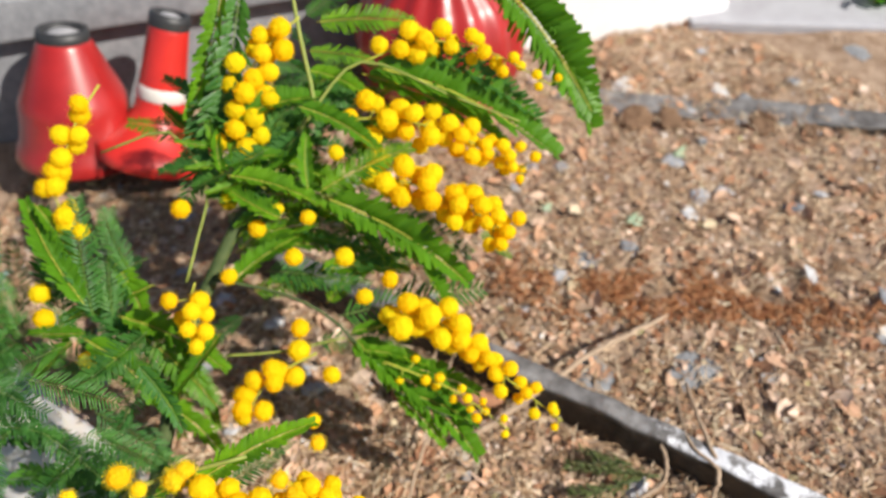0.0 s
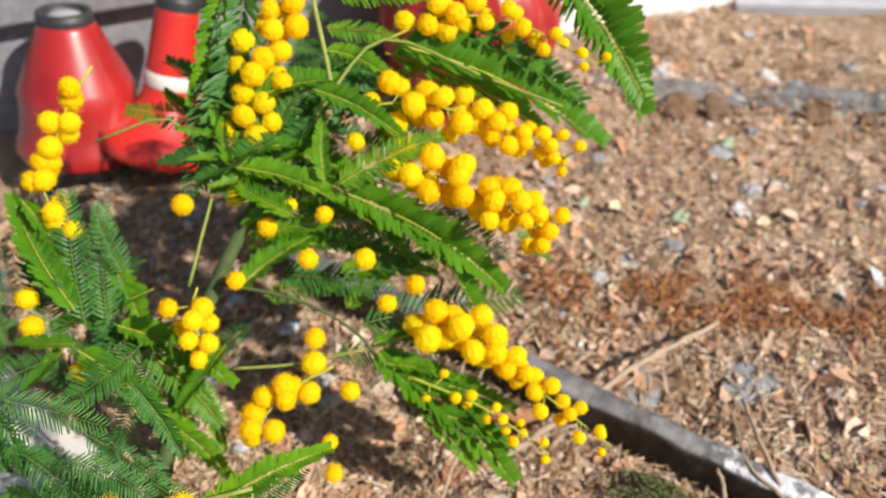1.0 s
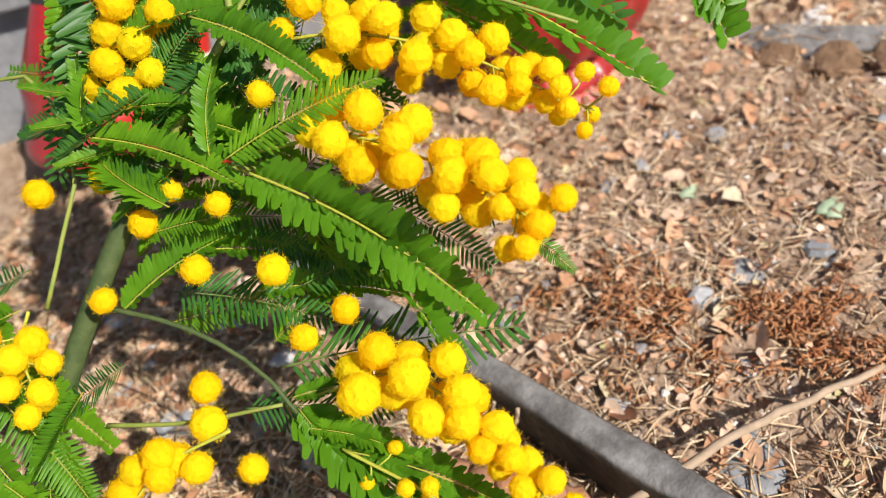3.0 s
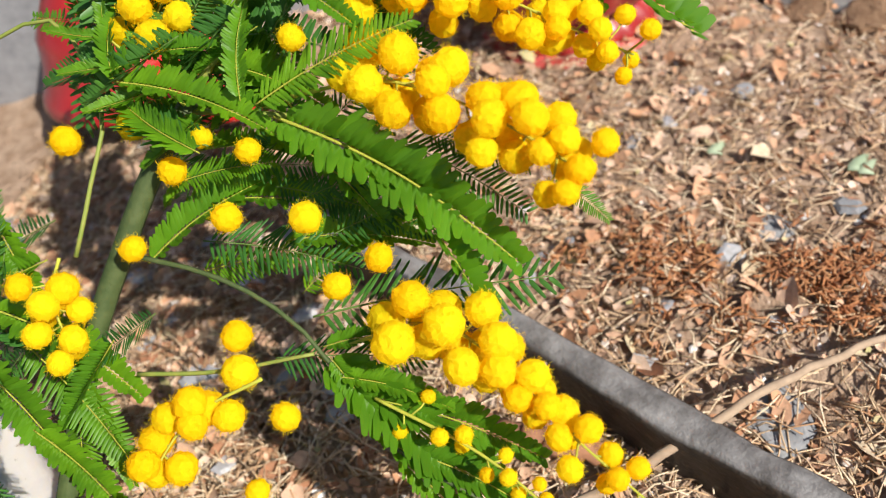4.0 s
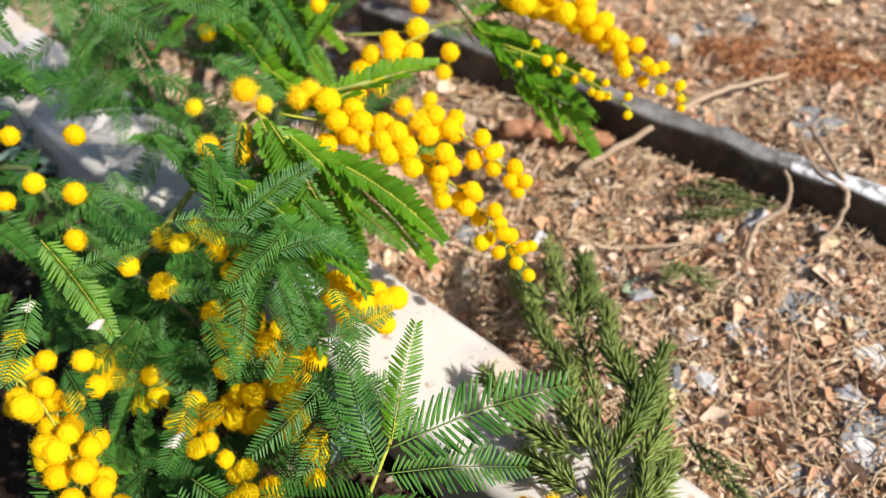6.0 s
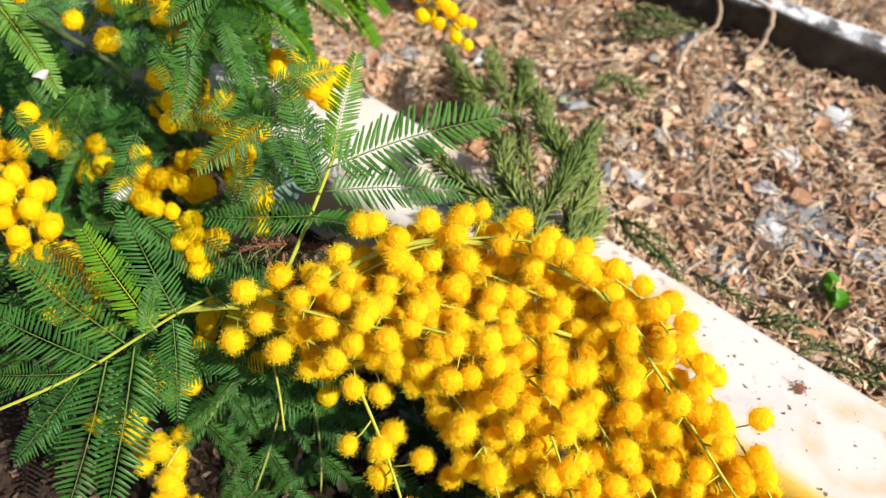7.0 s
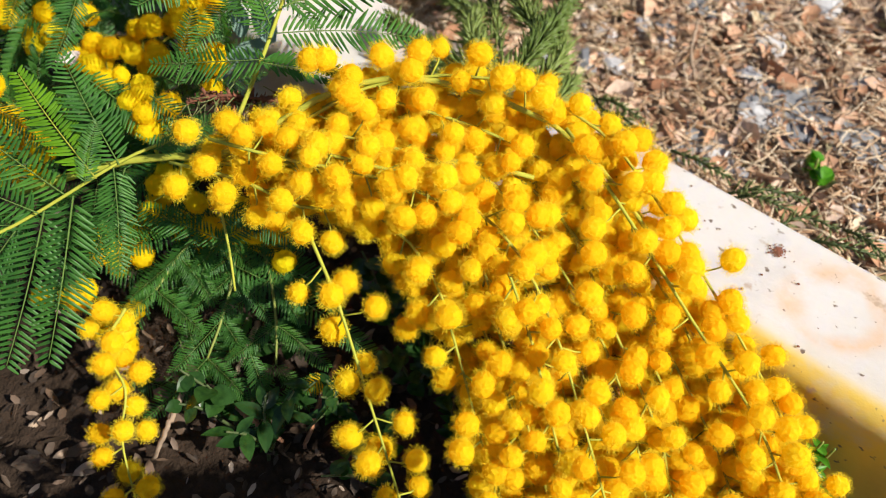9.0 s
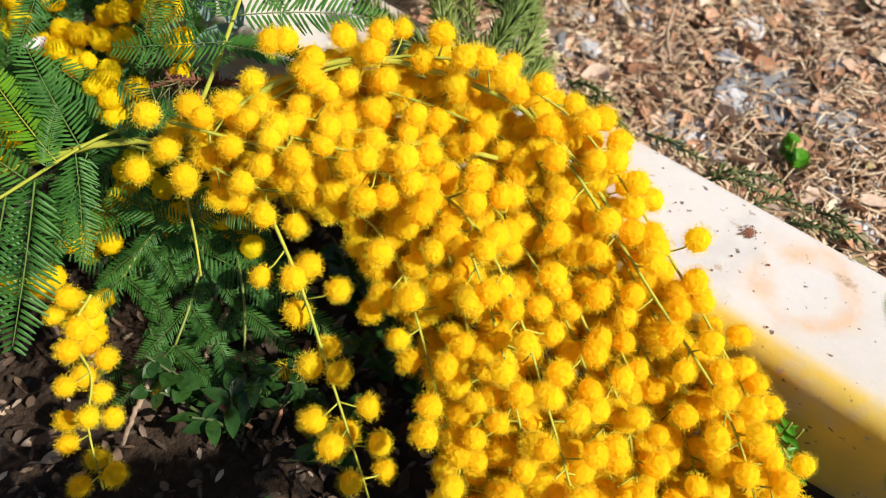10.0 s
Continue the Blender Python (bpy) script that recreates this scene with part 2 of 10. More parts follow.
def curve(points, n):
    """n + 1 places along a smooth line through the points."""
    p = [Vector(q) for q in points]
    p = [2 * p[0] - p[1]] + p + [2 * p[-1] - p[-2]]
    out = []
    for i in range(n + 1):
        s = i / n * (len(p) - 3)
        k = min(int(s), len(p) - 4)
        s -= k
        a, b, c, d = p[k:k + 4]
        out.append(0.5 * (2 * b + (c - a) * s + (2 * a - 5 * b + 4 * c - d) * s * s + (3 * b - a - 3 * c + d) * s ** 3))
    return out


def tube(sh, pts, r0, r1, sides=6, mat=0):
    """A round, tapering stem along pts."""
    ring = []
    for i, p in enumerate(pts):
        d = (pts[min(i + 1, len(pts) - 1)] - pts[max(i - 1, 0)]).normalized()
        a = d.cross(Vector((0.3, 0.2, 1)) if abs(d.z) < 0.9 else Vector((1, 0, 0))).normalized()
        b = d.cross(a)
        r = r0 + (r1 - r0) * i / (len(pts) - 1)
        ring.append([p + r * (math.cos(2 * math.pi * j / sides) * a + math.sin(2 * math.pi * j / sides) * b) for j in range(sides)])
    faces = [(i * sides + j, i * sides + (j + 1) % sides, (i + 1) * sides + (j + 1) % sides, (i + 1) * sides + j) for i in range(len(pts) - 1) for j in range(sides)]
    faces += [tuple(range(sides))[::-1], tuple((len(pts) - 1) * sides + j for j in range(sides))]
    sh.add([v for r in ring for v in r], faces, mat)


def stem_part(name, points, r0, r1, mat, parent, n=12, label=""):
    sh = Shape()
    tube(sh, curve(points, n), r0, r1)
    return part(name, sh.mesh(name, mat), parent, None, label)


rng = random.Random(7)


def jitter(s):
    return Vector((rng.uniform(-s, s), rng.uniform(-s, s), rng.uniform(-s, s)))


def ground_z(x, y):
    """The height of the ground: the bed inside the kerb lies lower, the yard rises gently."""
    d = 0.605 * x + 0.796 * y - 0.061
    if -0.63 < d < -0.028 and -0.85 < 0.796 * x - 0.605 * y < 0.45:
        z = -0.030
    else:
        s = min(max(d / 0.3, 0), 1)
        z = -0.016 + 0.020 * s * s * (3 - 2 * s)
    near = 1 if abs(x) < 2 and abs(y) < 2 else 0
    return z + near * (0.005 * noise.noise(Vector((x * 14, y * 14, 0))) + 0.002 * noise.noise(Vector((x * 60, y * 60, 3))))


def lathe(profile, sides=32, ribs=0, depth=0.0):
    sh = Shape()
    verts, faces = [], []
    for r, z in profile:
        for j in range(sides):
            a = 2 * math.pi * j / sides
            k = r * (1 + depth * math.cos(ribs * a)) if ribs else r
            verts.append((k * math.cos(a), k * math.sin(a), z))
    for i in range(len(profile) - 1):
        for j in range(sides):
            faces.append((i * sides + j, i * sides + (j + 1) % sides, (i + 1) * sides + (j + 1) % sides, (i + 1) * sides + j))
    sh.add(verts, faces)
    return sh

# ---- ground ----
def steps(lo, hi, fine, far):
    """Coordinates: even between lo and hi, then ever wider out to far."""
    xs = list(np.arange(lo, hi + 1e-9, fine))
    up, s = [xs[-1]], fine
    while up[-1] < far:
        s *= 1.35
        up.append(up[-1] + s)
    down, s = [xs[0]], fine
    while down[-1] > -far:
        s *= 1.35
        down.append(down[-1] - s)
    return down[:0:-1] + xs + up[1:]


def build_ground():
    xs, ys = steps(-0.65, 0.75, 0.008, 120), steps(-0.35, 0.95, 0.008, 120)
    sh = Shape()
    nx = len(xs)
    verts = [(x, y, ground_z(x, y)) for y in ys for x in xs]
    faces = [(j * nx + i, j * nx + i + 1, (j + 1) * nx + i + 1, (j + 1) * nx + i) for j in range(len(ys) - 1) for i in range(nx - 1)]
    sh.add(verts, faces)
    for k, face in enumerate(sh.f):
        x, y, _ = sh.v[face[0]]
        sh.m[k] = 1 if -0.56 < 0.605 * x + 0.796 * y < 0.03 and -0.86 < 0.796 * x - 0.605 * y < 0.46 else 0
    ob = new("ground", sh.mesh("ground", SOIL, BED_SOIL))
    tagged(ob, "bare brown soil of a yard strewn with litter", "ground", kind="structure")


build_ground()

ALONG, ACROSS = Vector((0.796, -0.605, 0)), Vector((0.605, 0.796, 0))


def on_kerb(a, c, z=0.0):
    return ALONG * a + ACROSS * c + Vector((0, 0, z))


def rounded_bar(name, length, width, height, radius, mats, wobble=0.0, seg=60, bite=0.0):
    """A long bar along x with rounded upper edges, its foot at z = 0."""
    prof = [(-width / 2, -0.03)]
    for k in range(6):
        a = math.pi / 2 * k / 5
        prof.append((-width / 2 + radius * (1 - math.cos(a)), height - radius * (1 - math.sin(a))))
    prof += [(-p, z) for p, z in prof[::-1]]
    sh = Shape()
    verts, n = [], len(prof)
    for i in range(seg + 1):
        x = -length / 2 + length * i / seg
        for y, z in prof:
            w = wobble * noise.noise(Vector((x * 40, y * 40, z * 40))) + bite * max(0, noise.noise(Vector((x * 11, 5, y * 30))))
            verts.append((x + wobble * noise.noise(Vector((y * 90, z * 90, x))), y + w, z - (bite * max(0, noise.noise(Vector((x * 16, 1, y * 20)))) if z > 0 else 0) + wobble * noise.noise(Vector((x * 55, y * 55, 9)))))
    faces = [(i * n + j, (i + 1) * n + j, (i + 1) * n + j + 1, i * n + j + 1) for i in range(seg) for j in range(n - 1)]
    faces += [tuple(range(n)), tuple(seg * n + j for j in range(n))[::-1]]
    sh.add(verts, faces)
    return sh.mesh(name, *mats)


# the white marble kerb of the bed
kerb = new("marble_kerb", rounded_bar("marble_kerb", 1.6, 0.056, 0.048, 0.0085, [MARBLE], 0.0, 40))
kerb.matrix_world = Matrix.Translation(on_kerb(-0.20, 0.0335, -0.031)) @ Matrix.Rotation(math.atan2(-0.605, 0.796), 4, "Z")
tagged(kerb, "white marble kerb with rusty stains along the flower bed", "kerb", kind="structure")
for k, (a, c, length, turned) in enumerate(((-0.20, -0.585, 1.3, 0), (0.455, -0.276, 0.56, 90), (-0.855, -0.276, 0.56, 90))):
    side = new("marble_kerb", rounded_bar("kerb_side", length, 0.056, 0.048, 0.0055, [MARBLE], 0.0, 20))
    side.matrix_world = Matrix.Translation(on_kerb(a, c, -0.031)) @ Matrix.Rotation(math.atan2(-0.605, 0.796) + radians(turned), 4, "Z")
    tagged(side, "white marble kerb closing the flower bed", "kerb", kind="structure")

# small rust crumbs and dirt lying on the kerb
def crumbs(a, c, n, spread, size, name, label):
    sh = Shape()
    for _ in range(n):
        p = on_kerb(a + rng.gauss(0, spread), c + rng.gauss(0, spread), 0.0175)
        s = size * rng.uniform(0.4, 1.2)
        vs = [p + Vector((s * math.cos(k * 1.05 + rng.uniform(-.3, .3)), s * math.sin(k * 1.05), 0)) for k in range(6)] + [p + Vector((0, 0, s * 0.7))]
        sh.add(vs, [(k, (k + 1) % 6, 6) for k in range(6)])
    tagged(new(name, sh.mesh(name, DRY_BRACT)), label, "dirt", kind="stuff")


crumbs(0.105, 0.044, 150, 0.0012, 0.00036, "dirt_crumb", "small heap of dark dirt on the marble kerb")
crumbs(0.100, 0.035, 26, 0.025, 0.0005, "kerb_dirt", "scattered brown specks on the marble kerb")

# the black edging, white with lime in places
EDGE_DIR = Vector((0.312, -0.186, 0)).normalized()
EDGE_SIDE = Vector((0.186, 0.312, 0)).normalized()


def on_edge(a, c, z=0.0):
    return Vector((0.023, 0.2625, 0)) + EDGE_DIR * a + EDGE_SIDE * c + Vector((0, 0, z))


edging = thing("edging_board", on_edge(0.05, 0.011, -0.006), "long tarred black edging board, whitened with lime, on the ground", "board")
turn = Matrix.Rotation(math.atan2(EDGE_DIR.y, EDGE_DIR.x), 4, "Z")
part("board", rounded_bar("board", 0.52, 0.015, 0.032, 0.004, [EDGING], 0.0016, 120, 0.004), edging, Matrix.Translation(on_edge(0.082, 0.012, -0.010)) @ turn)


# ---- litter ----
def in_yard(margin=0.0):
    """A place on the yard beyond the kerb, denser near the bed."""
    while True:
        u = rng.random() ** 1.5
        c = 0.062 + margin + 0.62 * u
        a = rng.uniform(-0.62, 0.45) * (0.75 + 0.8 * u)
        p = on_kerb(a, c)
        if -0.55 < p.x < 0.62 and p.y < 0.85:
            return p


def off_edge(p):
    s = (p - on_edge(0, 0)).dot(EDGE_SIDE)
    t = (p - on_edge(0, 0)).dot(EDGE_DIR)
    return not (-0.002 < s < 0.028 and -0.18 < t < 0.36)


def leaf_scraps(count):
    sh = Shape()
    for _ in range(count):
        p = in_yard()
        if not off_edge(p):
            continue
        z = ground_z(p.x, p.y) + rng.uniform(0.0005, 0.004)
        L = rng.uniform(0.0010, 0.0034) if rng.random() < 0.88 else rng.uniform(0.004, 0.008)
        w = L * rng.uniform(0.3, 0.8)
        m = Matrix.Translation((p.x, p.y, z)) @ Euler((rng.gauss(0, 0.45), rng.gauss(0, 0.45), rng.uniform(0, 6.3))).to_matrix().to_4x4()
        k = rng.uniform(0.1, 0.6) * w
        pts = [(-L, 0, 0), (-L * .4, -w, k), (L * .5, -w * .8, k * rng.uniform(.3, 1.6)), (L, rng.uniform(-.3, .3) * w, 0), (L * .4, w * .9, k), (-L * .5, w, k * rng.uniform(.3, 1.5)), (0, 0, 0)]
        sh.add([m @ Vector(q) for q in pts], [(6, 0, 1), (6, 1, 2), (6, 2, 3), (6, 3, 4), (6, 4, 5), (6, 5, 0)])
    tagged(new("dead_leaves", sh.mesh("dead_leaves", LITTER)), "crumbled brown dead leaves strewn over the ground", "leaf litter", kind="stuff")


def fallen_needles(count):
    sh = Shape()
    for _ in range(count):
        p = in_yard()
        z = ground_z(p.x, p.y) + rng.uniform(0.001, 0.005)
        L, a = rng.uniform(0.006, 0.022), rng.uniform(0, 6.3)
        d = Vector((math.cos(a), math.sin(a), rng.gauss(0, 0.12)))
        b = Vector((-d.y, d.x, 0)) * L * rng.uniform(-0.2, 0.2)
        q = Vector((p.x, p.y, z))
        tube(sh, [q - d * L / 2, q + b + Vector((0, 0, 0.0006)), q + d * L / 2], 0.00042, 0.0003, 3)
    tagged(new("fallen_needles", sh.mesh("fallen_needles", STRAW)), "dry straw-coloured needles and stalks on the ground", "plant litter", kind="stuff")


def chip(sh, p, r, flat=0.6):
    m = Matrix.Translation(p) @ Euler((rng.gauss(0, .3), rng.gauss(0, .3), rng.uniform(0, 6.3))).to_matrix().to_4x4()
    vs = []
    for k in range(6):
        a = k * math.pi / 3 + rng.uniform(-.3, .3)
        vs.append((r * rng.uniform(.6, 1.1) * math.cos(a), r * rng.uniform(.5, .9) * math.sin(a), -r * flat * 0.3))
    vs += [(x * rng.uniform(.55, .8), y * rng.uniform(.55, .8), r * flat * rng.uniform(.3, .6)) for x, y, _ in vs]
    sh.add([m @ Vector(q) for q in vs], [(k, (k + 1) % 6, 6 + (k + 1) % 6, 6 + k) for k in range(6)] + [(6, 7, 8, 9, 10, 11), (5, 4, 3, 2, 1, 0)])


def gravel(count):
    sh = Shape()
    for _ in range(count):
        p = in_yard()
        if off_edge(p):
            r = rng.uniform(0.0009, 0.0024) if rng.random() < 0.88 else rng.uniform(0.0024, 0.0045)
            chip(sh, Vector((p.x, p.y, ground_z(p.x, p.y) + r * 0.25)), r)
    tagged(new("gravel", sh.mesh("gravel", CHIPS, smooth=False)), "grey, pink and white stone chips scattered on the soil", "gravel", kind="stuff")


leaf_scraps(23000)
fallen_needles(27000)
gravel(7000)


def red_duff(count):
    sh = Shape()
    for _ in range(count):
        s = rng.gauss(0, 1)
        p = Vector((0.163, 0.330, 0)) + Vector((1.0, -0.10, 0)) * 0.095 * s + Vector((rng.gauss(0, 0.012), rng.gauss(0, 0.016), 0))
        if noise.noise(Vector((p.x * 28, p.y * 40, 4))) < 0.02:
            continue
        z = ground_z(p.x, p.y) + rng.uniform(0.002, 0.007)
        L, a = rng.uniform(0.002, 0.008), rng.uniform(0, 6.3)
        d = Vector((math.cos(a), math.sin(a), rng.gauss(0, 0.3)))
        q = Vector((p.x, p.y, z))
        tube(sh, [q - d * L / 2, q + jitter(0.0006), q + d * L / 2], 0.0006, 0.0003, 3)
    tagged(new("red_duff", sh.mesh("red_duff", DUFF)), "patch of reddish crumbled bark and needles on the ground", "plant litter", kind="stuff")


red_duff(4200)


def slate_flakes(count):
    sh = Shape()
    for _ in range(count):
        p = in_yard()
        if off_edge(p):
            r = rng.uniform(0.003, 0.012)
            chip(sh, Vector((p.x, p.y, ground_z(p.x, p.y) + 0.0025)), r, 0.22)
    tagged(new("slate_flakes", sh.mesh("slate_flakes", SLATES, smooth=False)), "flat bluish-grey slate flakes among the litter", "slate", kind="stuff")


slate_flakes(230)


def bed_litter(count):
    sh = Shape()
    for _ in range(count):
        p = on_kerb(rng.uniform(-0.35, 0.25), rng.uniform(-0.30, -0.003))
        L = rng.uniform(0.0008, 0.003) if rng.random() < 0.93 else rng.uniform(0.003, 0.006)
        w = L * rng.uniform(0.2, 0.6)
        m = Matrix.Translation((p.x, p.y, ground_z(p.x, p.y) + rng.uniform(0.001, 0.006))) @ Euler((rng.gauss(0, 0.5), rng.gauss(0, 0.5), rng.uniform(0, 6.3))).to_matrix().to_4x4()
        k = rng.uniform(0.05, 0.3) * w
        pts = [(-L, 0, 0), (-L * .4, -w, k), (L * .5, -w * .8, k), (L, 0, 0), (L * .4, w * .9, k), (-L * .5, w, k), (0, 0, 0)]
        sh.add([m @ Vector(q) for q in pts], [(6, 0, 1), (6, 1, 2), (6, 2, 3), (6, 3, 4), (6, 4, 5), (6, 5, 0)])
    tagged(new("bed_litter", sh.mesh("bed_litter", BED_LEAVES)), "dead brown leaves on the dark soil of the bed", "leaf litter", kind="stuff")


bed_litter(8500)


def stone(name, x, y, r, mat, label, flat=0.45, group=""):
    sh = Shape()
    ico = bmesh.new()
    bmesh.ops.create_icosphere(ico, subdivisions=3, radius=1)
    off = rng.uniform(0, 50)
    for v in ico.verts:
        k = 1 + 0.45 * noise.noise(v.co * 1.3 + Vector((off, 0, 0))) + 0.16 * noise.noise(v.co * 4 + Vector((0, off, 0)))
        v.co = Vector((v.co.x * k * r * 1.25, v.co.y * k * r * 0.9, v.co.z * k * r * flat))
    me = D.meshes.new(name)
    ico.to_mesh(me)
    ico.free()
    me.materials.append(mat)
    ob = new(name, me)
    ob.matrix_world = Matrix.Translation((x, y, ground_z(x, y) + r * flat * 0.35)) @ Matrix.Rotation(rng.uniform(0, 6), 4, "Z")
    tagged(ob, label, "stone", group)


stone("stone", 0.145, 0.118, 0.007, WHITE_STONE, "smooth pale white stone on the ground", 0.3)
stone("stone", 0.112, 0.048, 0.0085, WHITE_STONE, "smooth pale white stone on the ground", 0.3)
stone("stone", 0.113, 0.053, 0.005, WHITE_STONE, "smooth pale white stone on the ground", 0.3)
stone("stone", 0.148, 0.076, 0.019, SLATE, "flat grey slate stone on the ground", 0.12)
stone("stone", 0.169, 0.062, 0.016, SLATE, "flat grey slate stone on the ground", 0.12)
stone("stone", 0.107, 0.055, 0.018, SLATE, "flat grey slate stone on the ground", 0.12)
stone("stone", 0.087, 0.038, 0.014, SLATE, "flat grey slate stone on the ground", 0.12)
stone("stone", 0.133, 0.071, 0.0095, WHITE_STONE, "smooth pale white stone on the ground", 0.3)
stone("stone", 0.175, 0.148, 0.01, WHITE_STONE, "smooth pale white stone on the ground", 0.3)
stone("stone", 0.068, 0.124, 0.006, WHITE_STONE, "smooth pale white stone on the ground", 0.3)
stone("stone", 0.134, 0.09, 0.005, WHITE_STONE, "smooth pale white stone on the ground", 0.3)
stone("stone", 0.131, 0.068, 0.01, SLATE, "flat grey slate stone on the ground", 0.12)
stone("stone", 0.119, 0.139, 0.008, SLATE, "flat grey slate stone on the ground", 0.12)
stone("stone", 0.146, 0.121, 0.007, WHITE_STONE, "smooth pale white stone on the ground", 0.3)
stone("stone", 0.141, 0.077, 0.012, SLATE, "flat grey slate stone on the ground", 0.12)
stone("stone", 0.126, 0.146, 0.011, SLATE, "flat grey slate stone on the ground", 0.12)
stone("stone", -0.042, 0.136, 0.008, WHITE_STONE, "smooth pale white stone on the ground", 0.3)
stone("stone", 0.032, 0.163, 0.004, WHITE_STONE, "smooth pale white stone on the ground", 0.3)
stone("stone", 0.074, 0.101, 0.005, WHITE_STONE, "smooth pale white stone on the ground", 0.3)
stone("stone", 0.098, 0.366, 0.007, SLATE, "flat grey slate stone on the ground", 0.12)
stone("stone", 0.151, 0.273, 0.012, SLATE, "flat grey slate stone on the ground", 0.12)
stone("stone", 0.155, 0.273, 0.012, SLATE, "flat grey slate stone on the ground", 0.12)
stone("stone", 0.092, 0.273, 0.012, SLATE, "flat grey slate stone on the ground", 0.12)
stone("stone", 0.156, 0.571, 0.01, WHITE_STONE, "smooth pale white stone on the ground", 0.3)
stone("stone", 0.239, 0.567, 0.008, WHITE_STONE, "smooth pale white stone on the ground", 0.3)
stone("stone", 0.100, 0.365, 0.007, SLATE, "flat grey slate stone on the ground", 0.12)
stone("stone", 0.279, 0.299, 0.006, WHITE_STONE, "smooth pale white stone on the ground", 0.3)
stone("stone", 0.096, 0.313, 0.0045, WHITE_STONE, "smooth pale white stone on the ground", 0.3)
stone("stone", 0.380, 0.625, 0.01, SLATE, "flat grey slate stone on the ground", 0.12)
stone("stone", 0.223, 0.339, 0.004, WHITE_STONE, "smooth pale white stone on the ground", 0.3)
stone("stone", 0.012, 0.22, 0.006, WHITE_STONE, "smooth pale white stone on the ground", 0.3)
stone("stone", 0.097, 0.12, 0.005, WHITE_STONE, "smooth pale white stone on the ground", 0.3)
stone("stone", 0.096, 0.133, 0.006, SLATE, "flat grey slate stone on the ground", 0.12)
stone("stone", -0.043, 0.155, 0.007, WHITE_STONE, "smooth pale white stone on the ground", 0.3)
stone("stone", 0.131, 0.169, 0.008, SLATE, "flat grey slate stone on the ground", 0.12)


# ---- sticks and twigs on the ground ----
def stick(name, points, r0, r1, mat, label, forks=()):
    root = thing(name, points[0], label, "twig")
    sh = Shape()
    pts = curve(points, 24)
    pts = [p + jitter(r0 * 0.35) for p in pts]
    tube(sh, pts, r0, r1, 7)
    part("shaft", sh.mesh("shaft", mat), root)
    for f in forks:
        sh = Shape()
        tube(sh, [p + jitter(r1 * 0.3) for p in curve(f, 10)], r1 * 1.1, r1 * 0.5, 6)
        part("side_twig", sh.mesh("side_twig", mat), root)


stick("dry_stick", [(0.0130, 0.2240, 0.0030), (0.0460, 0.2430, 0.0120), (0.0730, 0.2610, 0.0200), (0.1070, 0.2850, 0.0180), (0.1430, 0.3110, 0.0080)], 0.0022, 0.0014, DRY_WOOD, "straight pale dry stick leaning across the edging", [])
stick("dry_stick", [(-0.0260, 0.2560, 0.0040), (0.0040, 0.2540, 0.0050), (0.0330, 0.2500, 0.0040)], 0.0055, 0.0048, BARK, "short reddish piece of bark-covered branch", [])
stick("bent_twig", [(0.0960, 0.1650, 0.0010), (0.1040, 0.1850, 0.0040), (0.1170, 0.1930, 0.0100), (0.1200, 0.2000, 0.0160), (0.1190, 0.2110, 0.0200)], 0.0016, 0.001, DRY_WOOD, "bent pale twig hooked over the edging", [])
stick("bent_twig", [(0.1340, 0.1780, 0.0010), (0.1430, 0.1860, 0.0100), (0.1460, 0.1970, 0.0200), (0.1430, 0.2240, 0.0200), (0.1430, 0.2570, 0.0120)], 0.0016, 0.0011, DRY_WOOD, "bent pale twig lying over the edging", [[(0.1460, 0.1970, 0.0200), (0.1340, 0.2140, 0.0200), (0.1360, 0.2540, 0.0120)]])
stick("dry_stick", [(0.0680, 0.1750, 0.0030), (0.0580, 0.1690, 0.0040), (0.0290, 0.1680, 0.0030)], 0.001, 0.0007, DRY_WOOD, "thin dry stalk on the litter", [])
stick("dry_stick", [(-0.0060, 0.2330, 0.0030), (-0.0140, 0.2090, 0.0040), (-0.0190, 0.1860, 0.0030)], 0.0012, 0.0008, DRY_WOOD, "thin pale stick on the litter", [])
stick("dry_stick", [(-0.0080, 0.2730, 0.0030), (-0.0050, 0.2800, 0.0100), (-0.0020, 0.2780, 0.0220)], 0.0012, 0.0008, DRY_WOOD, "short twig leaning on the edging", [])
stick("dry_stick", [(0.0020, 0.2710, 0.0030), (0.0050, 0.2750, 0.0100), (0.0080, 0.2760, 0.0220)], 0.001, 0.0008, DRY_WOOD, "short twig leaning on the edging", [])
stick("dry_stick", [(-0.0180, 0.2190, 0.0030), (-0.0120, 0.2380, 0.0040), (-0.0060, 0.2570, 0.0030)], 0.0013, 0.001, DRY_WOOD, "pale stick on the litter", [])
stick("dry_stick", [(0.1000, 0.0740, 0.0040), (0.1010, 0.0920, 0.0040), (0.1080, 0.1170, 0.0030)], 0.0008, 0.0006, DRY_WOOD, "thin straight stalk among dead leaves", [])
stick("dry_stick", [(0.2640, 0.3490, 0.0030), (0.2830, 0.3520, 0.0040), (0.3130, 0.3590, 0.0030)], 0.0018, 0.0012, DRY_WOOD, "pale stick on the litter", [])
stick("dead_stem", [(-0.0690, -0.0470, -0.0180), (-0.0700, -0.0640, -0.0120), (-0.0750, -0.0720, -0.0240)], 0.0011, 0.0007, DRY_WOOD, "thin dead stem in the flower bed")
stick("dead_stem", [(-0.0380, -0.0590, -0.0180), (-0.0410, -0.0790, -0.0120), (-0.0460, -0.0910, -0.0240)], 0.0011, 0.0007, BARK, "thin dead stem in the flower bed")
